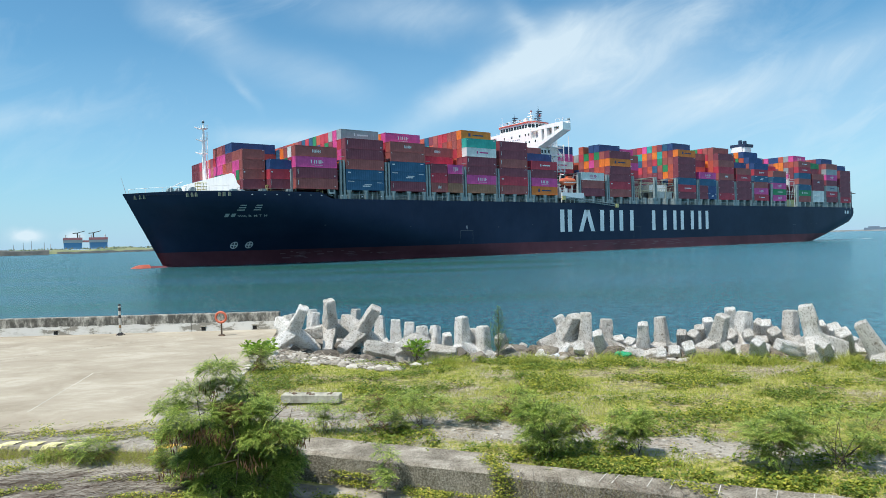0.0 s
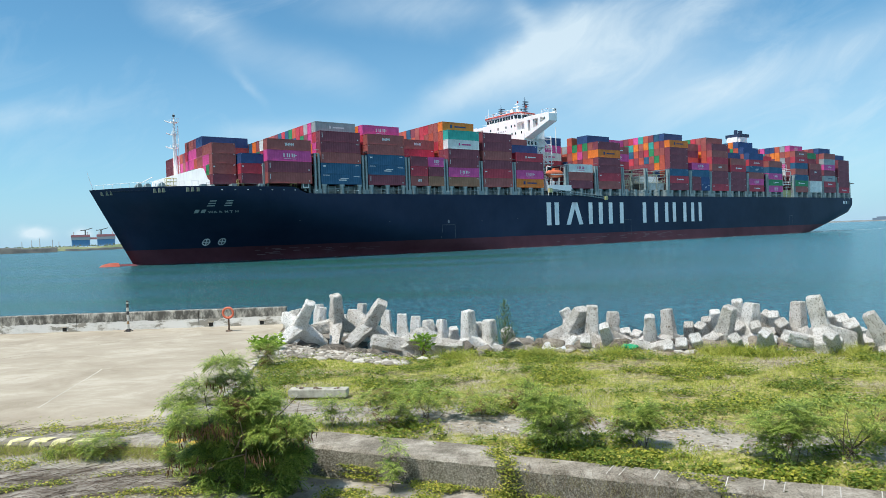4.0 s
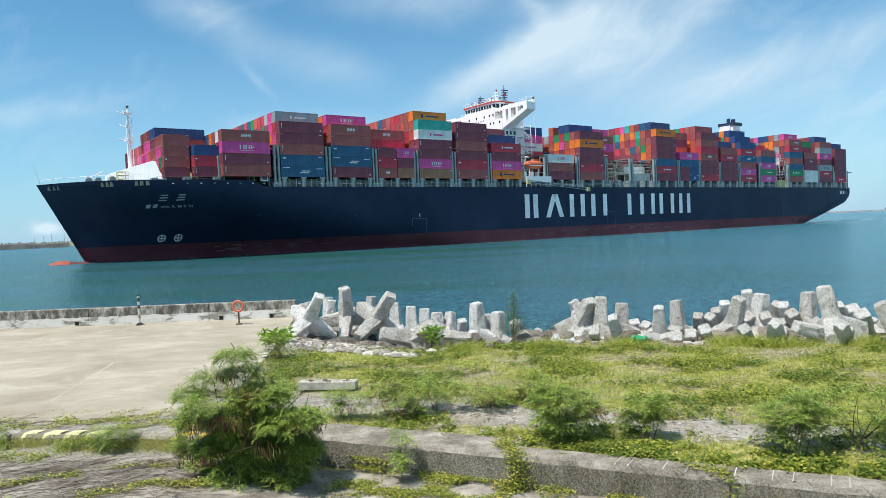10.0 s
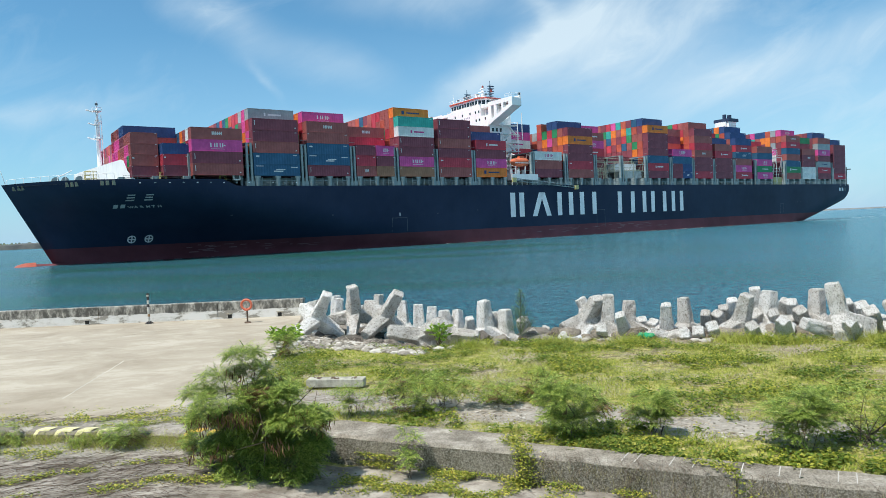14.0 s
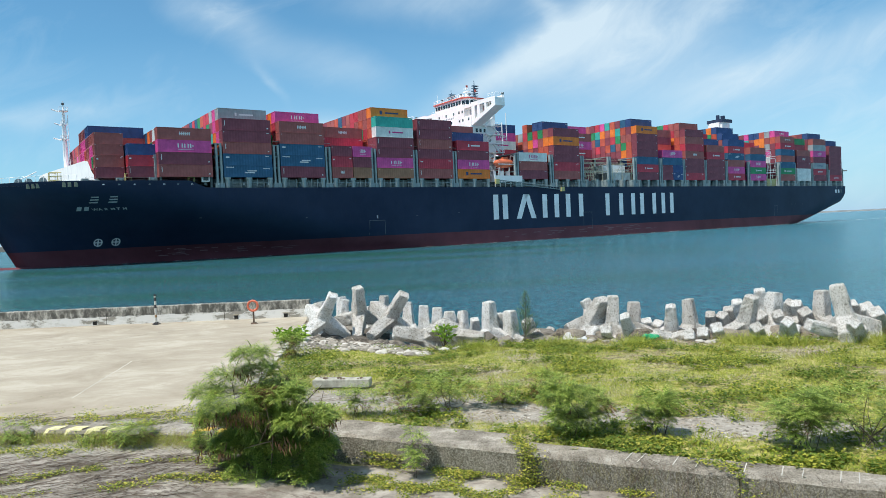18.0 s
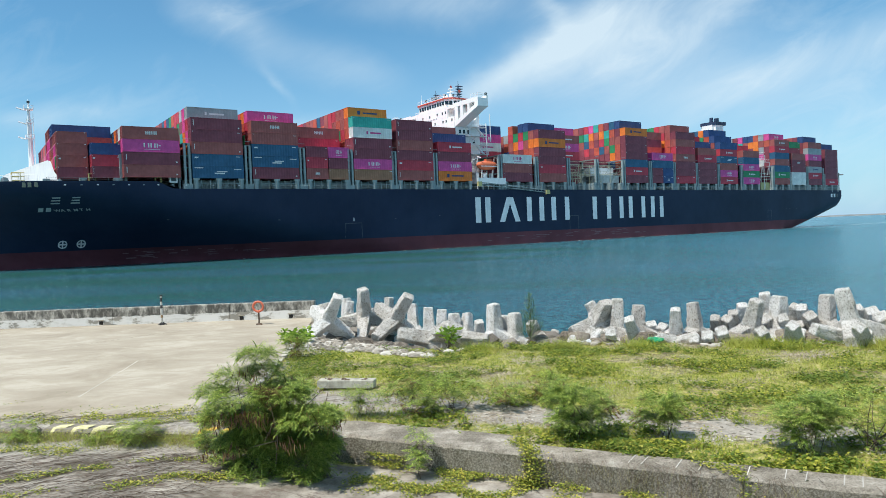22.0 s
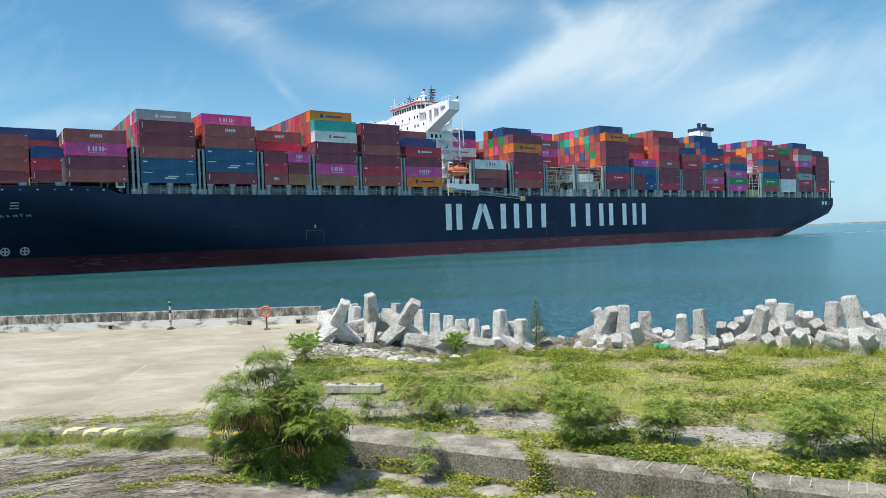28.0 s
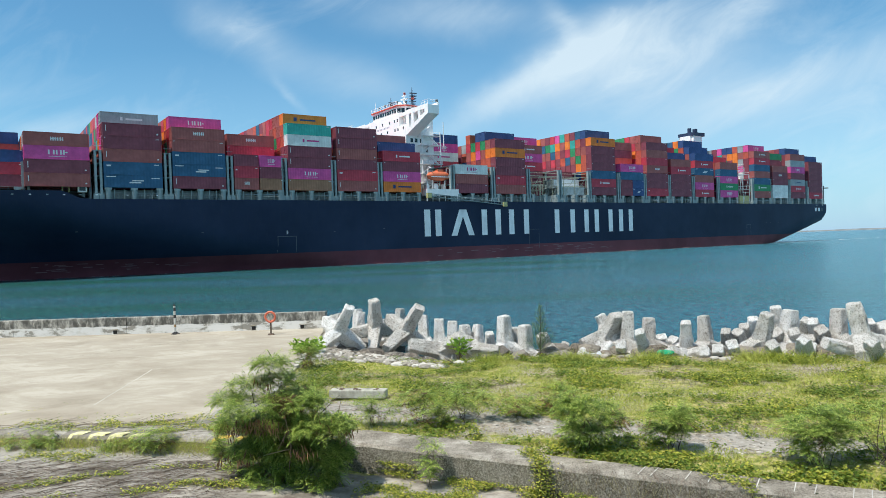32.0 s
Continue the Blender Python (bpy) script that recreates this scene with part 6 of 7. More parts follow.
feather = leaf_mat("feather_leaf", (0.095, 0.17, 0.035), (0.26, 0.37, 0.065), (0.54, 0.60, 0.16))
creeper = leaf_mat("creeper_leaf", (0.07, 0.13, 0.02), (0.21, 0.28, 0.035), (0.54, 0.50, 0.08), (0.09, 0.17, 0.03))
grass_green = leaf_mat("grass_blade", (0.17, 0.26, 0.03), (0.38, 0.45, 0.055), (0.60, 0.58, 0.13), (0.50, 0.49, 0.14))
needle = leaf_mat("needle", (0.07, 0.12, 0.045), (0.13, 0.20, 0.08), (0.22, 0.30, 0.13))
broad = leaf_mat("broad_leaf", (0.10, 0.20, 0.025), (0.22, 0.37, 0.04), (0.40, 0.52, 0.09))
dead = leaf_mat("dead_leaf", (0.07, 0.035, 0.02), (0.17, 0.085, 0.042), (0.34, 0.21, 0.10))
bark = Mat("bark", 0.9)
bark.color(bark.ramp(bark.noise(12, 4), [(0.3, (0.05, 0.035, 0.025)), (0.7, (0.15, 0.115, 0.08))]))


class Quads:
    """Gathers loose quads quickly."""

    def __init__(self):
        self.v, self.f = [], []

    def quad(self, a, b, c, d):
        n = len(self.v)
        self.v += [tuple(a), tuple(b), tuple(c), tuple(d)]
        self.f.append((n, n + 1, n + 2, n + 3))

    def leaf(self, at, way, up, length, width):
        """A leaf as a lozenge folded nowhere, from its stalk outwards."""
        side = way.cross(up)
        if side.length < 1e-4:
            side = Vector((1, 0, 0))
        side = side.normalized() * width / 2
        mid = at + way * length * 0.5
        self.quad(at, mid - side, at + way * length, mid + side)

    def object(self, name, material, parent=None, label=""):
        me = bpy.data.meshes.new(name)
        me.from_pydata(self.v, [], self.f)
        me.materials.append(material)
        ob = new(name, me)
        if parent:
            ob.parent = parent
        if label:
            ob["label"] = label
        return ob


UP = Vector((0, 0, 1))


def unit(rr, flat=1.0):
    a, h = rr.uniform(0, math.tau), rr.uniform(-1, 1) * flat
    return Vector((math.cos(a), math.sin(a), h)).normalized()


def frond(q, rr, at, way, length, pairs=7):
    """A feathery twice-divided leaf: a drooping rib with pairs of narrow pinnae."""
    way = way.normalized()
    side = way.cross(UP)
    side = side.normalized() if side.length > 1e-3 else Vector((1, 0, 0))
    p = Vector(at)
    step = length / pairs
    for i in range(pairs):
        way = (way + Vector((0, 0, -0.08))).normalized()
        p = p + way * step
        w = length * 0.34 * (1 - 0.55 * abs(i / pairs - 0.45))
        for s in (-1, 1):
            out = (side * s + way * 0.55 + Vector((0, 0, rr.uniform(-0.25, 0.1)))).normalized()
            q.leaf(p, out, UP, w, length * 0.10)
    q.leaf(p, way, UP, length * 0.3, length * 0.05)


def shrub(name, x, y, z, w, h, fronds, size, seed, label, stems=9, deadness=0.05, lobes=(), group="shrubs on the waste ground"):
    """A many-stemmed shrub; leaves sit on the outer shell in uneven tiers."""
    rr = random.Random(seed)
    root = tagged(empty(name, pose(x, y, z)), label, "shrub", group)
    live, brown, wood = Quads(), Quads(), bmesh.new()
    heads = []
    for i in range(stems):
        a = i * 2.4 + rr.uniform(-0.4, 0.4)
        reach = rr.uniform(0.25, 1.0)
        base = Vector((rr.uniform(-0.1, 0.1) * w, rr.uniform(-0.1, 0.1) * w, -0.05))
        top = Vector((math.cos(a) * w * 0.42 * reach, math.sin(a) * w * 0.36 * reach, h * (1.0 - 0.42 * reach * reach) * rr.uniform(0.78, 1.0)))
        mid = base.lerp(top, 0.5) + Vector((rr.uniform(-0.1, 0.1) * w, rr.uniform(-0.1, 0.1) * w, h * 0.06))
        tube(wood, base, mid, 0.006 * h, 0.0045 * h, 5, False)
        tube(wood, mid, top, 0.0045 * h, 0.002 * h, 5, False)
        for k in range(5):
            f = rr.uniform(0.25, 1.0)
            p = base.lerp(mid, f * 2) if f < 0.5 else mid.lerp(top, f * 2 - 1)
            d = unit(rr, 0.5)
            t = p + d * w * rr.uniform(0.10, 0.22)
            tube(wood, p, t, 0.0025 * h, 0.0012 * h, 4, False)
        heads.append(top)
    clumps, thin_out = [], 0.42 if lobes else 0.30
    if not lobes:
        # one tuft at the head of each stem and one part of the way down it
        lobes = []
        for t in heads:
            lobes.append((t.x, t.z * 0.86, w * rr.uniform(0.10, 0.16), h * rr.uniform(0.11, 0.19), t.y))
            lobes.append((t.x * 0.7, t.z * rr.uniform(0.35, 0.6), w * rr.uniform(0.09, 0.15), h * rr.uniform(0.10, 0.18), t.y * 0.7))
    area = sum(l[2] * l[3] for l in lobes)
    leaves = fronds * thin_out
    for lx, lz, lr, lh, *deep in lobes:
        ly = deep[0] if deep else rr.uniform(-0.14, 0.14) * w
        for i in range(max(3, int(leaves / 6 * lr * lh / area))):
            n = unit(rr, 1.0)
            n.z = n.z if n.z > -0.25 or lz < h * 0.2 else -n.z
            d = rr.uniform(0.55, 1.0)
            c = Vector((lx + n.x * lr * d, ly + n.y * min(lr, w * 0.25) * d + rr.uniform(-0.04, 0.04) * w, lz + n.z * lh * d))
            clumps.append((c, n))
    for at, n in clumps:
        # a rosette of long divided leaves at each shoot tip
        at.z = max(at.z, 0.05)
        axis = (n * 0.6 + UP * 0.55 + unit(rr) * 0.45).normalized()
        one = axis.orthogonal().normalized()
        two = axis.cross(one)
        turn = rr.uniform(0, math.tau)
        podded = noise.noise(at * 2.6 + Vector((seed, 0, 0))) > 0.60 - 1.7 * deadness
        for k in range(6):
            a = turn + k * math.tau / 6 + rr.uniform(-0.4, 0.4)
            way = axis * rr.uniform(0.15, 0.75) + (one * math.cos(a) + two * math.sin(a)) * 0.9
            dry = podded and rr.random() < 0.5 or rr.random() < deadness * 0.2
            frond(brown if dry else live, rr, at, way, size * rr.uniform(0.7, 1.35), 8)
    part("trunk", wood, bark.m, root)
    live.object("foliage", feather, root)
    if brown.f:
        tagged(brown.object("dead_foliage", dead, root, "brown hanging seed pods and dead leaves"), kind="stuff")
    return root


big_shrub = shrub("lead_tree_shrub", -3.72, 12.72, 0.43, 3.0, 2.35, 24000, 0.165, 5, "large dense feathery green shrub standing against the kerb", 18, 0.05,
      ((-0.30, 2.34, 0.42, 0.16, 0.0), (-0.25, 2.00, 0.40, 0.18, 0.1), (-0.35, 0.26, 0.60, 0.24, -0.12), (0.50, 0.26, 0.55, 0.24, -0.12), (-0.85, 1.98, 0.28, 0.14, -0.1), (-1.12, 1.74, 0.24, 0.15, -0.2), (-0.50, 1.66, 0.58, 0.22, -0.5), (0.36, 1.66, 0.42, 0.24, -0.35),
       (0.72, 1.22, 0.50, 0.32, -0.5), (0.98, 1.10, 0.28, 0.24, 0.0), (-0.95, 1.22, 0.36, 0.24, -0.2), (-0.25, 1.05, 0.62, 0.42, 0.1), (-0.60, 0.58, 0.55, 0.50, 0.05),
       (0.05, 0.60, 0.62, 0.52, 0.1), (0.72, 0.55, 0.50, 0.46, -0.05), (0.1, 1.5, 0.5, 0.4, 0.3)))
# brown seed pods hang below the upper tiers of the large shrub
pods, rp = Quads(), random.Random(8)
for px, py, pz, pr, pn in ((-0.65, -0.55, 1.36, 0.22, 70), (-0.25, -0.6, 1.34, 0.22, 80), (-0.35, -0.15, 2.08, 0.2, 30), (-1.08, -0.2, 1.2, 0.14, 50), (0.5, -0.35, 1.72, 0.10, 40),
                       (0.78, -0.72, 1.38, 0.10, 45), (0.25, -0.5, 1.28, 0.10, 35), (1.15, -0.2, 1.1, 0.10, 35), (-0.75, -0.6, 0.75, 0.2, 40), (0.45, -0.8, 0.95, 0.14, 30)):
    for i in range(pn):
        at = Vector((px + rp.gauss(0, pr), py + rp.gauss(0, 0.12), pz + rp.gauss(0, 0.06)))
        pods.leaf(at, Vector((rp.gauss(0, 0.25), rp.gauss(0, 0.25), -1)).normalized(), Vector((0, -1, 0)), rp.uniform(0.10, 0.17), 0.02)
tagged(pods.object("seed_pods", dead, big_shrub, "brown hanging seed pods"), kind="stuff")
shrub("lead_tree_shrub", 1.95, 13.05, 0.88, 1.8, 1.25, 4592, 0.17, 21, "feathery green shrub growing behind the kerb", 10, 0.05)
shrub("lead_tree_shrub", 3.62, 12.9, 0.88, 1.0, 1.05, 2026, 0.16, 22, "small feathery green shrub behind the kerb", 7, 0.08)
shrub("lead_tree_shrub", 5.75, 11.9, 0.88, 1.7, 1.15, 3241, 0.17, 23, "spreading feathery shrub over the kerb", 9, 0.05)
shrub("lead_tree_shrub", 7.0, 12.0, 0.88, 2.0, 1.35, 1279, 0.17, 24, "thin feathery shrub with reddish dead tips", 10, 0.14)
shrub("lead_tree_shrub", -2.45, 15.1, 0.88, 1.1, 0.85, 796, 0.16, 25, "thin feathery sapling on bare grit", 5, 0.1)
shrub("lead_tree_shrub", -1.45, 15.3, 0.88, 1.2, 0.95, 796, 0.16, 26, "thin feathery sapling with brown pods", 5, 0.3)
shrub("lead_tree_shrub", -0.45, 15.4, 0.88, 1.8, 1.0, 1422, 0.16, 27, "feathery green sapling clump on bare grit", 8, 0.1)
shrub("lead_tree_shrub", 0.85, 15.4, 0.88, 1.3, 0.7, 681, 0.16, 28, "low feathery sapling on bare grit", 5, 0.25)
shrub("lead_tree_shrub", 1.75, 16.0, 0.88, 1.2, 0.75, 853, 0.16, 32, "low feathery sapling on bare grit", 5, 0.2)
shrub("lead_tree_shrub", -0.95, 14.8, 0.88, 1.0, 0.7, 853, 0.16, 33, "low feathery sapling on bare grit", 5, 0.2)
shrub("lead_tree_shrub", -5.9, 22.6, 0.88, 1.3, 0.9, 1500, 0.17, 29, "low grey-green shrub beside the apron edge", 6, 0.1)
shrub("lead_tree_shrub", -6.9, 13.85, 0.78, 1.2, 0.62, 468, 0.16, 31, "low thin shrub in front of the painted kerb", 6, 0.1)

shrub("lead_tree_shrub", -7.9, 14.15, 0.7, 0.9, 0.25, 369, 0.15, 34, "low straggly shrub in front of the painted kerb", 5, 0.1)
shrub("lead_tree_shrub", -5.35, 13.45, 0.72, 0.9, 0.6, 369, 0.15, 35, "low grey-green shrub beside the painted kerb", 5, 0.15)
shrub("lead_tree_shrub", -9.9, 14.4, 0.72, 1.2, 0.5, 369, 0.15, 36, "low straggly shrub in front of the painted kerb", 5, 0.1)


def sapling(x, y, z, h, seed, label, leaf):
    """A slim upright seedling with whorls of fine needles."""
    rr = random.Random(seed)
    root = tagged(empty("needle_sapling", pose(x, y, z)), label, "sapling", "saplings")
    bm = tube(bmesh.new(), (0, 0, -0.05), (0.03 * h, 0, h), 0.018, 0.004, 5)
    part("stem", bm, bark.m, root)
    q = Quads()
    for i in range(int(115 * h)):
        zz = rr.uniform(0.08, 1) * h
        d = (unit(rr, 0.3) + UP * 0.7).normalized()
        ln = (h - zz) * 0.32 + 0.10
        p = Vector((0.03 * zz, 0, zz))
        q.leaf(p, d, UP, ln, 0.018)
        for j in range(3):
            m = p + d * ln * rr.uniform(0.3, 0.9)
            q.leaf(m, (d + unit(rr) * 0.7).normalized(), UP, ln * 0.5, 0.014)
    q.object("needles", leaf, root)


shrub("lead_tree_shrub", -1.02, 12.55, 0.45, 0.62, 0.95, 213, 0.17, 41, "slim feathery sapling in front of the kerb", 3, 0.02)
sapling(2.15, 24.2, 0.8, 1.85, 42, "tall slim grey-green sapling among the concrete blocks", needle)


def broad_plant(x, y, z, w, h, leaves, seed, label):
    rr = random.Random(seed)
    root = tagged(empty("broadleaf_plant", pose(x, y, z)), label, "plant", "broadleaf plants at the rubble")
    q, wood = Quads(), bmesh.new()
    for i in range(7):
        a = rr.uniform(0, 6.3)
        top = Vector((math.cos(a) * w * 0.4, math.sin(a) * w * 0.3, h * rr.uniform(0.5, 1)))
        tube(wood, (0, 0, -0.04), top, 0.02, 0.008, 5, False)
        for j in range(leaves // 7):
            at = top * rr.uniform(0.55, 1.05) + unit(rr) * 0.08 * w
            at.z = max(at.z, 0.02)
            q.leaf(at, (unit(rr, 0.5) + UP * 0.3).normalized(), unit(rr), rr.uniform(0.16, 0.30), rr.uniform(0.07, 0.12))
    part("stems", wood, bark.m, root)
    q.object("leaves", broad, root)


broad_plant(-6.5, 26.3, 0.8, 1.9, 0.62, 300, 51, "bright green broad-leaved plant beside the rubble")
broad_plant(-0.75, 24.0, 0.85, 0.75, 0.75, 90, 52, "small bright green broad-leaved plant by the blocks")
broad_plant(17.5, 21.5, 0.85, 2.0, 0.9, 260, 53, "bright green broad-leaved bush by the shore")


# lawn, creepers: uncountable
def bareness(x, y):
    b = noise.noise(Vector((x * 0.22 + 4, y * 0.5, 2.0))) * 0.45 + noise.noise(Vector((x * 0.9, y * 1.4, 8.0))) * 0.40
    strip = math.exp(-((y - (15.4 - 0.40 * x)) / 0.75) ** 2)
    return b + 0.85 * strip - 0.22


rr = random.Random(77)
lawn, vines, straw, runners = Quads(), Quads(), Quads(), Quads()


def blade(q, x, y, z, h, w):
    d = Vector((rr.uniform(-0.8, 0.8), rr.uniform(-0.8, 0.8), 1)).normalized()
    s = Vector((rr.uniform(-1, 1), rr.uniform(-1, 1), 0)).normalized() * w / 2
    p = Vector((x, y, z))
    t = p + d * h + Vector((d.x, d.y, 0)) * h * 0.5
    q.quad(p - s, p + s, t + s * 0.15, t - s * 0.15)


def off_lawn(x, y, gap):
    return y > edge_y(x) + 0.35 or x < -5.75 - (y - 18) * 0.115 or y < kerb_y(x) + gap or x > y * 0.88


n = 0
while n < 120000:
    x, y = rr.uniform(-7.0, 19.5), rr.uniform(9.6, 24.4)
    if off_lawn(x, y, 0.7):
        continue
    if bareness(x, y) > rr.uniform(0.05, 0.4):
        n += 0.4
        continue
    tall = 0.55 + 1.0 * max(0, noise.noise(Vector((x * 0.7, y * 0.7, 20))))
    h = rr.uniform(0.07, 0.17) * tall
    dry = 0.14 + 1.5 * max(0, noise.noise(Vector((x * 0.45, y * 0.8, 33))))
    if dry > 0.42 and rr.random() < 0.55:
        n += 0.6
        continue
    blade(straw if rr.random() < dry else lawn, x, y, ground_height(x, y) - 0.01, h, rr.uniform(0.012, 0.022))
    n += 1
# creeper patches: low clumps of rounded leaves
n = 0
while n < 9000:
    x, y = rr.uniform(-7.0, 19.5), rr.uniform(9.6, 24.4)
    if off_lawn(x, y, 0.6):
        continue
    c = noise.noise(Vector((x * 0.5 + 9, y * 0.75, 40))) + 0.5 * noise.noise(Vector((x * 1.5, y * 2.0, 44)))
    if c < rr.uniform(-0.05, 0.30) or bareness(x, y) > 0.45:
        n += 0.3
        continue
    z, up = ground_height(x, y), rr.uniform(0.06, 0.20)
    for i in range(11):
        g = unit(rr)
        at = Vector((x + g.x * rr.uniform(0, 0.16), y + g.y * rr.uniform(0, 0.16), z + rr.uniform(0.02, up)))
        vines.leaf(at, unit(rr, 0.6), (UP + unit(rr) * 0.7).normalized(), rr.uniform(0.04, 0.085), rr.uniform(0.03, 0.06))
    n += 1


for x0, y0 in ((8.7, 22.2), (9.2, 22.0), (10.2, 21.6), (12.6, 21.2), (14.5, 21.0), (5.6, 22.6), (3.2, 22.9), (0.4, 23.0)):
    for i in range(420):
        x, y = x0 + rr.gauss(0, 0.35), y0 + rr.gauss(0, 0.25)
        blade(lawn, x, y, ground_height(x, y) - 0.01, rr.uniform(0.15, 0.45), 0.02)


def trail(points, spread, count, q=None, size=(0.028, 0.062)):
    """Creeper leaves strewn along a line over whatever lies below."""
    q = q or runners
    for i in range(count):
        f = rr.random() * (len(points) - 1)
        a, b = Vector(points[int(f)]), Vector(points[min(int(f) + 1, len(points) - 1)])
        p = a.lerp(b, f % 1) + Vector((rr.gauss(0, spread), rr.gauss(0, spread), abs(rr.gauss(0, 0.035))))
        if noise.noise(Vector((p.x * 1.6, p.y * 2.2, 70))) < (rr.uniform(-0.1, 0.25) if spread > 0.2 else rr.uniform(-0.25, 0.1)):
            continue
        q.leaf(p, unit(rr, 0.5), (UP + unit(rr) * 0.6).normalized(), rr.uniform(*size), rr.uniform(size[0] * 0.7, size[1] * 0.7))


def floor_z(x, y):
    return ground_height(x, y) + 0.02


def low(*pts):
    return [(x, y, floor_z(x, y)) for x, y in pts]


runner_mat = leaf_mat("runner_leaf", (0.08, 0.13, 0.02), (0.27, 0.32, 0.05), (0.62, 0.55, 0.11))
trail(low((-14, 15.6), (-11, 15.5), (-8.5, 15.7), (-7.2, 15.2), (-6, 15.6), (-4.8, 15.3)), 0.45, 15750)
trail(low((-10, 15.0), (-7.5, 14.8), (-5.5, 14.4)), 0.3, 4275)
trail(low((-9.8, 13.7), (-8.7, 13.6), (-7.8, 13.4)), 0.16, 1425)
trail(low((-9.5, 11.4), (-7.6, 12.2), (-6.2, 12.7), (-4.8, 12.9)), 0.10, 2565)
trail(low((-6.6, 11.2), (-5.3, 11.9), (-4.4, 12.1)), 0.12, 1710)
trail(low((-8.6, 10.6), (-7.4, 11.3)), 0.10, 741)
trail(low((-2.3, 12.6), (-1.2, 12.2), (0.0, 11.9), (1.2, 11.6)), 0.26, 7410)
trail(low((-2.0, 11.9), (-0.8, 11.6), (0.6, 11.2), (2.2, 10.9)), 0.26, 5130)
trail([(0.75, 12.9, 1.0), (0.98, 12.5, 1.02), (1.02, 12.1, 1.0), (1.04, 11.98, 0.8), (1.05, 11.9, 0.5)], 0.11, 1482)
trail([(2.6, 12.7, 0.97), (3.0, 12.0, 0.98), (3.6, 11.45, 0.99), (4.15, 11.0, 0.98), (4.3, 10.66, 0.9), (4.35, 10.55, 0.5)], 0.09, 1482)
trail([(x, kerb_y(x) + 1.15, 0.95) for x in (1.5, 3.0, 4.5, 6.0, 8.0, 10.0)], 0.22, 11000, vines, (0.05, 0.10))
trail([(2.2, 12.4, 0.97), (3.4, 12.5, 0.95), (4.6, 12.4, 0.95)], 0.25, 1425)
trail(low((-12.6, 17.2), (-12.0, 17.6), (-11.2, 18.6)), 0.05, 390)
for a, b in (((-11.5, 15.6), (-9.6, 16.9)), ((-9.4, 15.6), (-7.6, 17.0)), ((-7.9, 15.4), (-6.0, 16.9)), ((-7.0, 15.6), (-7.1, 16.9))):
    trail(low(a, b), 0.07, 170)
for i in range(8500):
    x = rr.uniform(-11.0, -4.7)
    y = kerb_y(x) - 0.04 - abs(rr.gauss(0, 0.26))
    lump = noise.noise(Vector((x * 1.1, 3.0, 60))) + 0.4 * noise.noise(Vector((x * 3.5, y * 3, 61)))
    if lump < rr.uniform(-0.35, 0.15):
        continue
    blade(straw if rr.random() < 0.5 else lawn, x, y, floor_z(x, y) - 0.03, rr.uniform(0.12, 0.36) * (0.7 + 0.8 * max(0, lump)), 0.010)
trail([(x, kerb_y(x) - 0.16, 0.48) for x in (-2.4, -1.6, -0.9, -0.2, 0.4, 1.1)], 0.12, 3900)
trail([(x, kerb_y(x) - 0.05, 0.62) for x in (-2.2, -1.7, -1.3)], 0.09, 525)
trail([(x, kerb_y(x) - 0.14, 0.48) for x in (1.4, 2.2, 2.9)], 0.11, 1050)
# taller green weeds here and there in the lawn
n = 0
while n < 90:
    x, y = rr.uniform(-5.0, 17), rr.uniform(16.5, 23.4)
    if off_lawn(x, y, 1.5) or noise.noise(Vector((x * 0.5 + 9, y * 0.75, 40))) < 0.02:
        n += 0.05
        continue
    n += 1
    w = rr.uniform(0.15, 0.32)
    for i in range(45):
        g = unit(rr) * w * rr.random()
        at = Vector((x + g.x, y + g.y, ground_height(x, y) + rr.uniform(0.03, 0.30) * (1 - g.length / w * 0.7)))
        vines.leaf(at, unit(rr, 0.6), (UP + unit(rr) * 0.7).normalized(), rr.uniform(0.05, 0.10), rr.uniform(0.03, 0.055))
for i in range(420):
    x = rr.uniform(1.2, 6.5)
    z = rr.uniform(0.45, 0.95)
    p = Vector((x, kerb_y(x) - 0.015 - rr.random() * 0.03, z))
    straw.leaf(p, Vector((rr.uniform(-0.6, 0.6), -0.05, -1)).normalized(), Vector((0, -1, 0)), rr.uniform(0.1, 0.3), 0.006)
straw_mat = leaf_mat("dry_straw", (0.22, 0.18, 0.08), (0.38, 0.33, 0.16), (0.55, 0.50, 0.28))
tagged(lawn.object("grass", grass_green), "short yellow-green coastal grass", "grass", kind="stuff")
tagged(straw.object("dry_grass", straw_mat), "dry straw-coloured grass and hanging roots", "grass", kind="stuff")
tagged(runners.object("creeper_runners", runner_mat), "yellow-green creeper runners over concrete and road", "creeper", kind="stuff")
tagged(vines.object("creeper_leaves", creeper), "yellow-green beach creeper leaves trailing over the ground", "creeper", kind="stuff")
# loose grit on the bare strip
grit = bmesh.new()
for i in range(1300):
    x = rr.uniform(-3.5, 12)
    y = 15.4 - 0.40 * x + rr.gauss(0, 0.6)
    if y < kerb_y(x) + 0.8 or x > y * 0.75:
        continue
    stone(grit, (x, y, ground_height(x, y) + 0.003), rr.uniform(0.012, 0.042), i + 4000)
tagged(mesh_ob("grit", grit, rubble_mat), "pale grit and pebbles on the bare ground", "grit", kind="stuff")
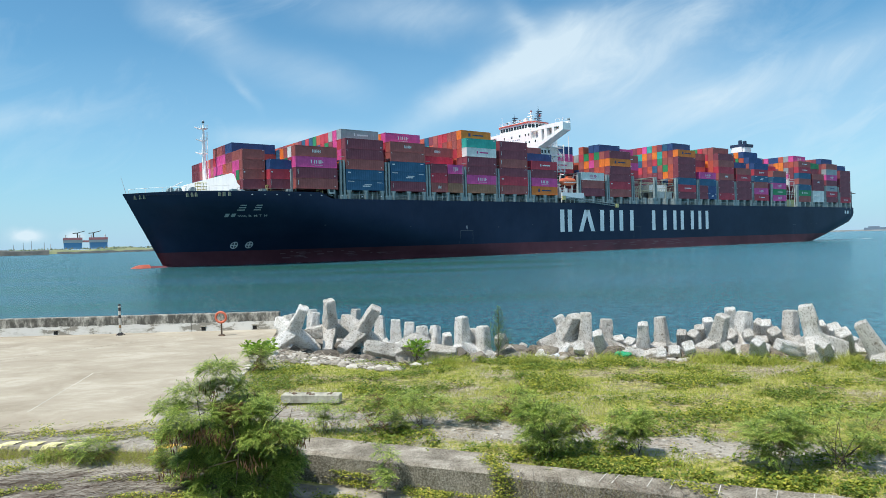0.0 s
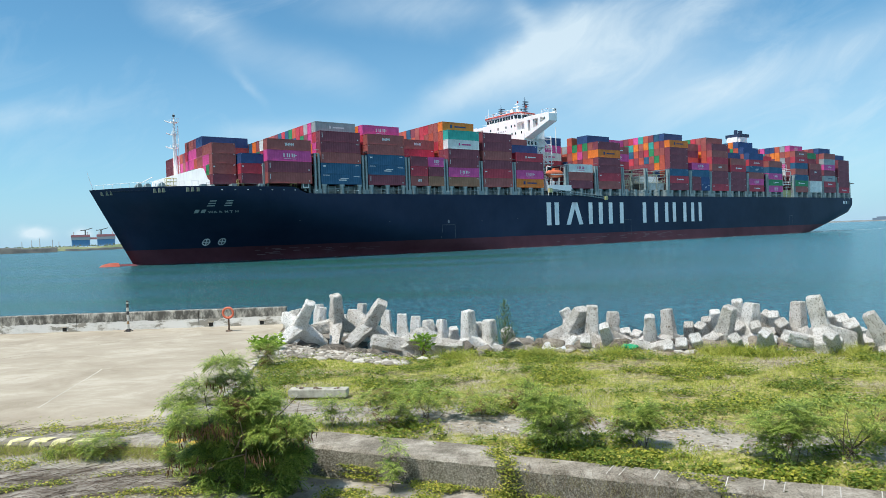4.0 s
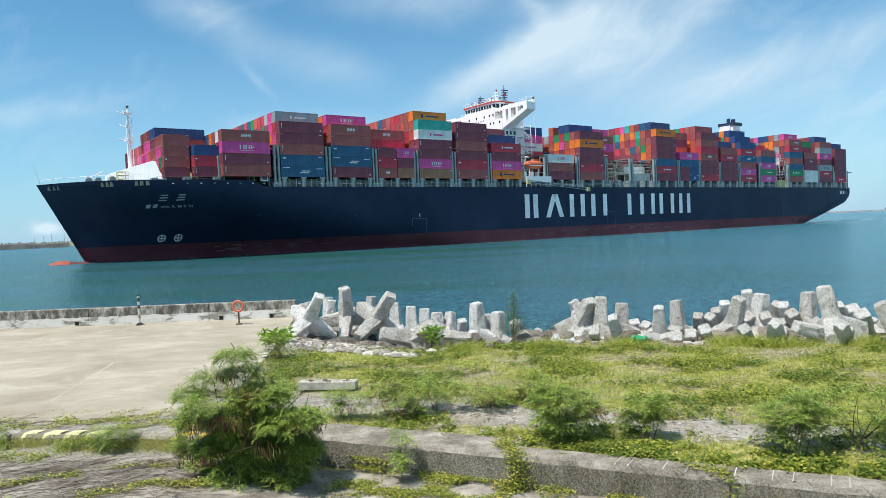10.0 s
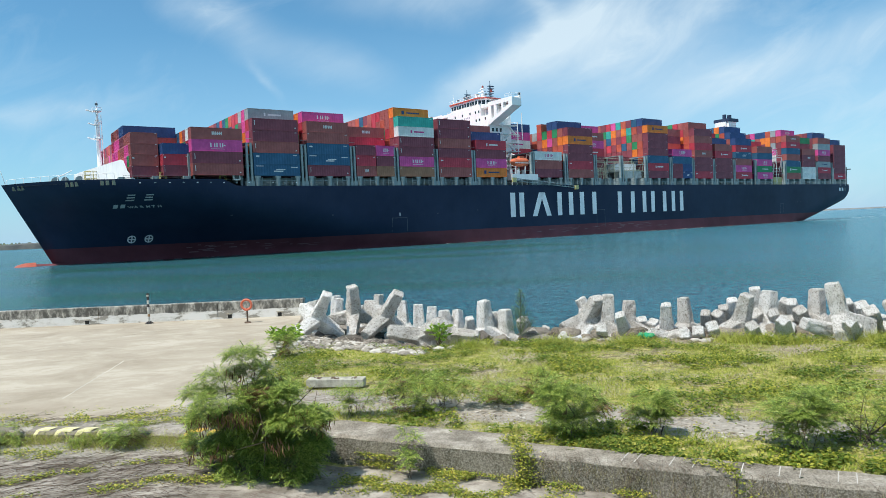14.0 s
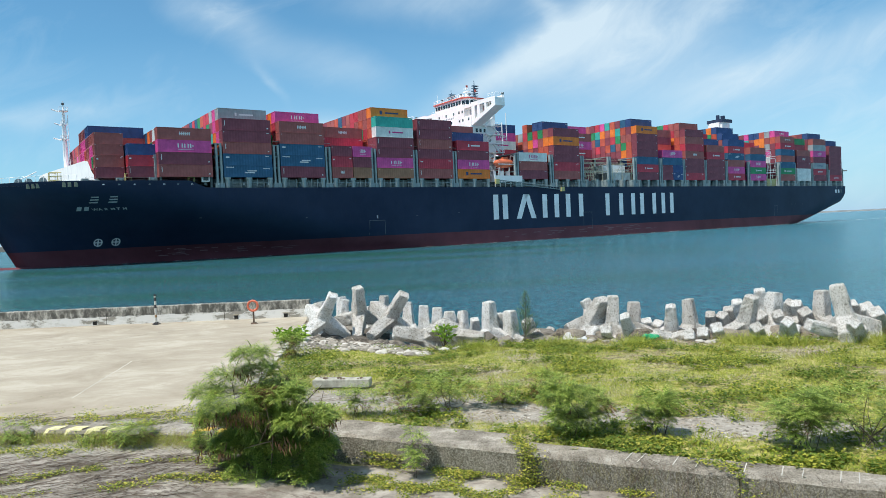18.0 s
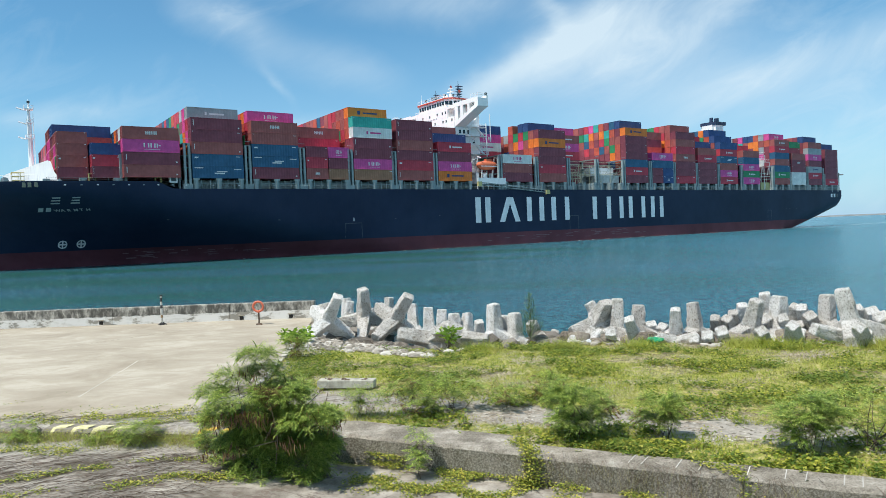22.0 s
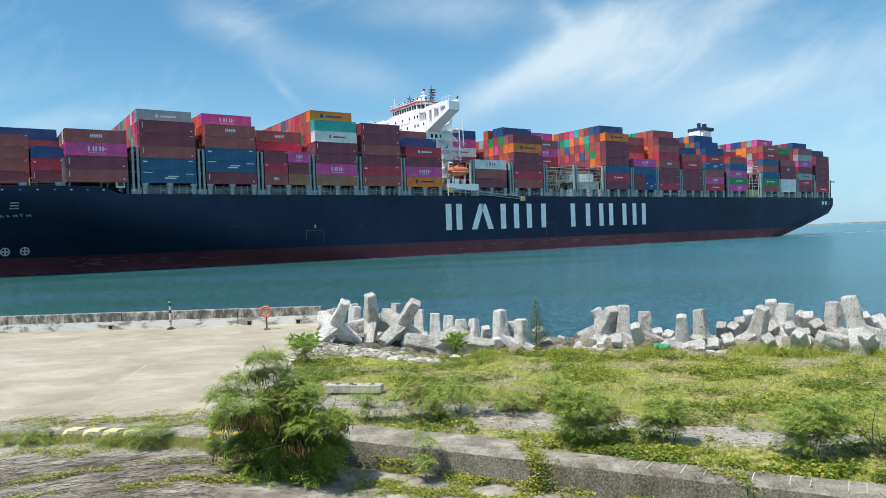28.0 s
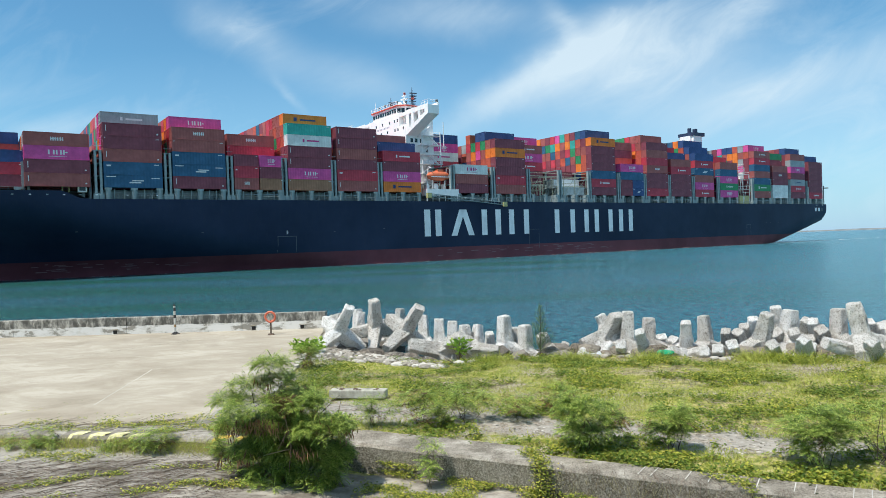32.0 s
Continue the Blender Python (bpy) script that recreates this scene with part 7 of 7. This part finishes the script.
# dry creeper stems over the road
stems = bmesh.new()
for i in range(1150):
    x, y = rr.uniform(-11, -4.8), rr.uniform(10.4, 13.2)
    if i > 900:
        x, y = rr.uniform(-12, -5), rr.uniform(14.2, 16.2)
    if y > kerb_y(x) - 0.05 and i <= 900:
        continue
    a = rr.gauss(0.35, 0.5)
    p = Vector((x, y, floor_z(x, y) + 0.012))
    for s in range(3):
        t = p + Vector((math.cos(a), math.sin(a), 0)) * rr.uniform(0.15, 0.4)
        t.z = floor_z(t.x, t.y) + 0.012
        tube(stems, p, t, 0.0028, 0.0022, 3, False)
        p, a = t, a + rr.gauss(0, 0.4)
mats = bmesh.new()
n = 0
while n < 1500:
    x, y = rr.uniform(-5.0, 17), rr.uniform(12.5, 23.2)
    if off_lawn(x, y, 0.9) or noise.noise(Vector((x * 0.45, y * 0.8, 33))) < 0.16 and bareness(x, y) < 0.3:
        n += 0.1
        continue
    n += 1
    a = rr.uniform(0, math.tau)
    p = Vector((x, y, ground_height(x, y) + rr.uniform(0.01, 0.05)))
    for s in range(3):
        t = p + Vector((math.cos(a), math.sin(a), rr.uniform(-0.1, 0.12))) * rr.uniform(0.08, 0.26)
        t.z = max(t.z, ground_height(t.x, t.y) + 0.008)
        tube(mats, p, t, 0.0045, 0.0035, 3, False)
        p, a = t, a + rr.gauss(0, 0.5)
roots = bmesh.new()
for i in range(48):
    x = rr.choice((rr.uniform(1.1, 6.6), rr.gauss(2.6, 0.35), rr.gauss(1.7, 0.3), rr.gauss(3.4, 0.5)))
    if not 1.02 < x < 8:
        continue
    p = Vector((x, kerb_y(x) + rr.uniform(0.0, 0.3), 0.985))
    t = Vector((x + rr.gauss(0, 0.05), kerb_y(x) - 0.03, 0.95))
    tube(roots, p, t, 0.0035, 0.0035, 3, False)
    d, stop = rr.gauss(0, 0.35), rr.uniform(0.42, 0.8)
    p = t
    while p.z > stop:
        d += rr.gauss(0, 0.25)
        nx = p.x + 0.09 * d
        t = Vector((nx, kerb_y(nx) - 0.035 - rr.random() * 0.02, p.z - 0.09))
        tube(roots, p, t, 0.0035, 0.003, 3, False)
        p = t
dry_stem = Mat("dry_stem", 0.9)
dry_stem.color(dry_stem.ramp(dry_stem.noise(6, 4), [(0.4, (0.10, 0.07, 0.05)), (0.6, (0.26, 0.20, 0.15))]))
pale_stem = Mat("pale_stem", 0.9)
pale_stem.color(pale_stem.ramp(pale_stem.noise(6, 4), [(0.4, (0.20, 0.155, 0.11)), (0.6, (0.46, 0.39, 0.30))]))
tagged(mesh_ob("runner_mats", mats, pale_stem.m), "dry grey-brown runner stems matted over the lawn", "stems", kind="stuff")
tagged(mesh_ob("hanging_roots", roots, dry_stem.m), "dry brown roots hanging over the kerb face", "roots", kind="stuff")
tagged(mesh_ob("dry_stems", stems, dry_stem.m), "dry brown creeper stems lying on the road", "stems", kind="stuff")



def motions():
    """The ship slides ahead past the shore."""
    rows = []
    for i in range(17):
        t = i * 2.0
        turn = -2.518998 + 0.000848 * t
        slow = -0.003123 * t * t
        x = 219.1129 + -2.05243 * t + slow * math.cos(turn)
        y = 394.0677 + -1.19843 * t + slow * math.sin(turn)
        rows.append((t, pose(x, y, 0, 0, 0, math.degrees(turn))))
    walk(ship, rows)


motions()
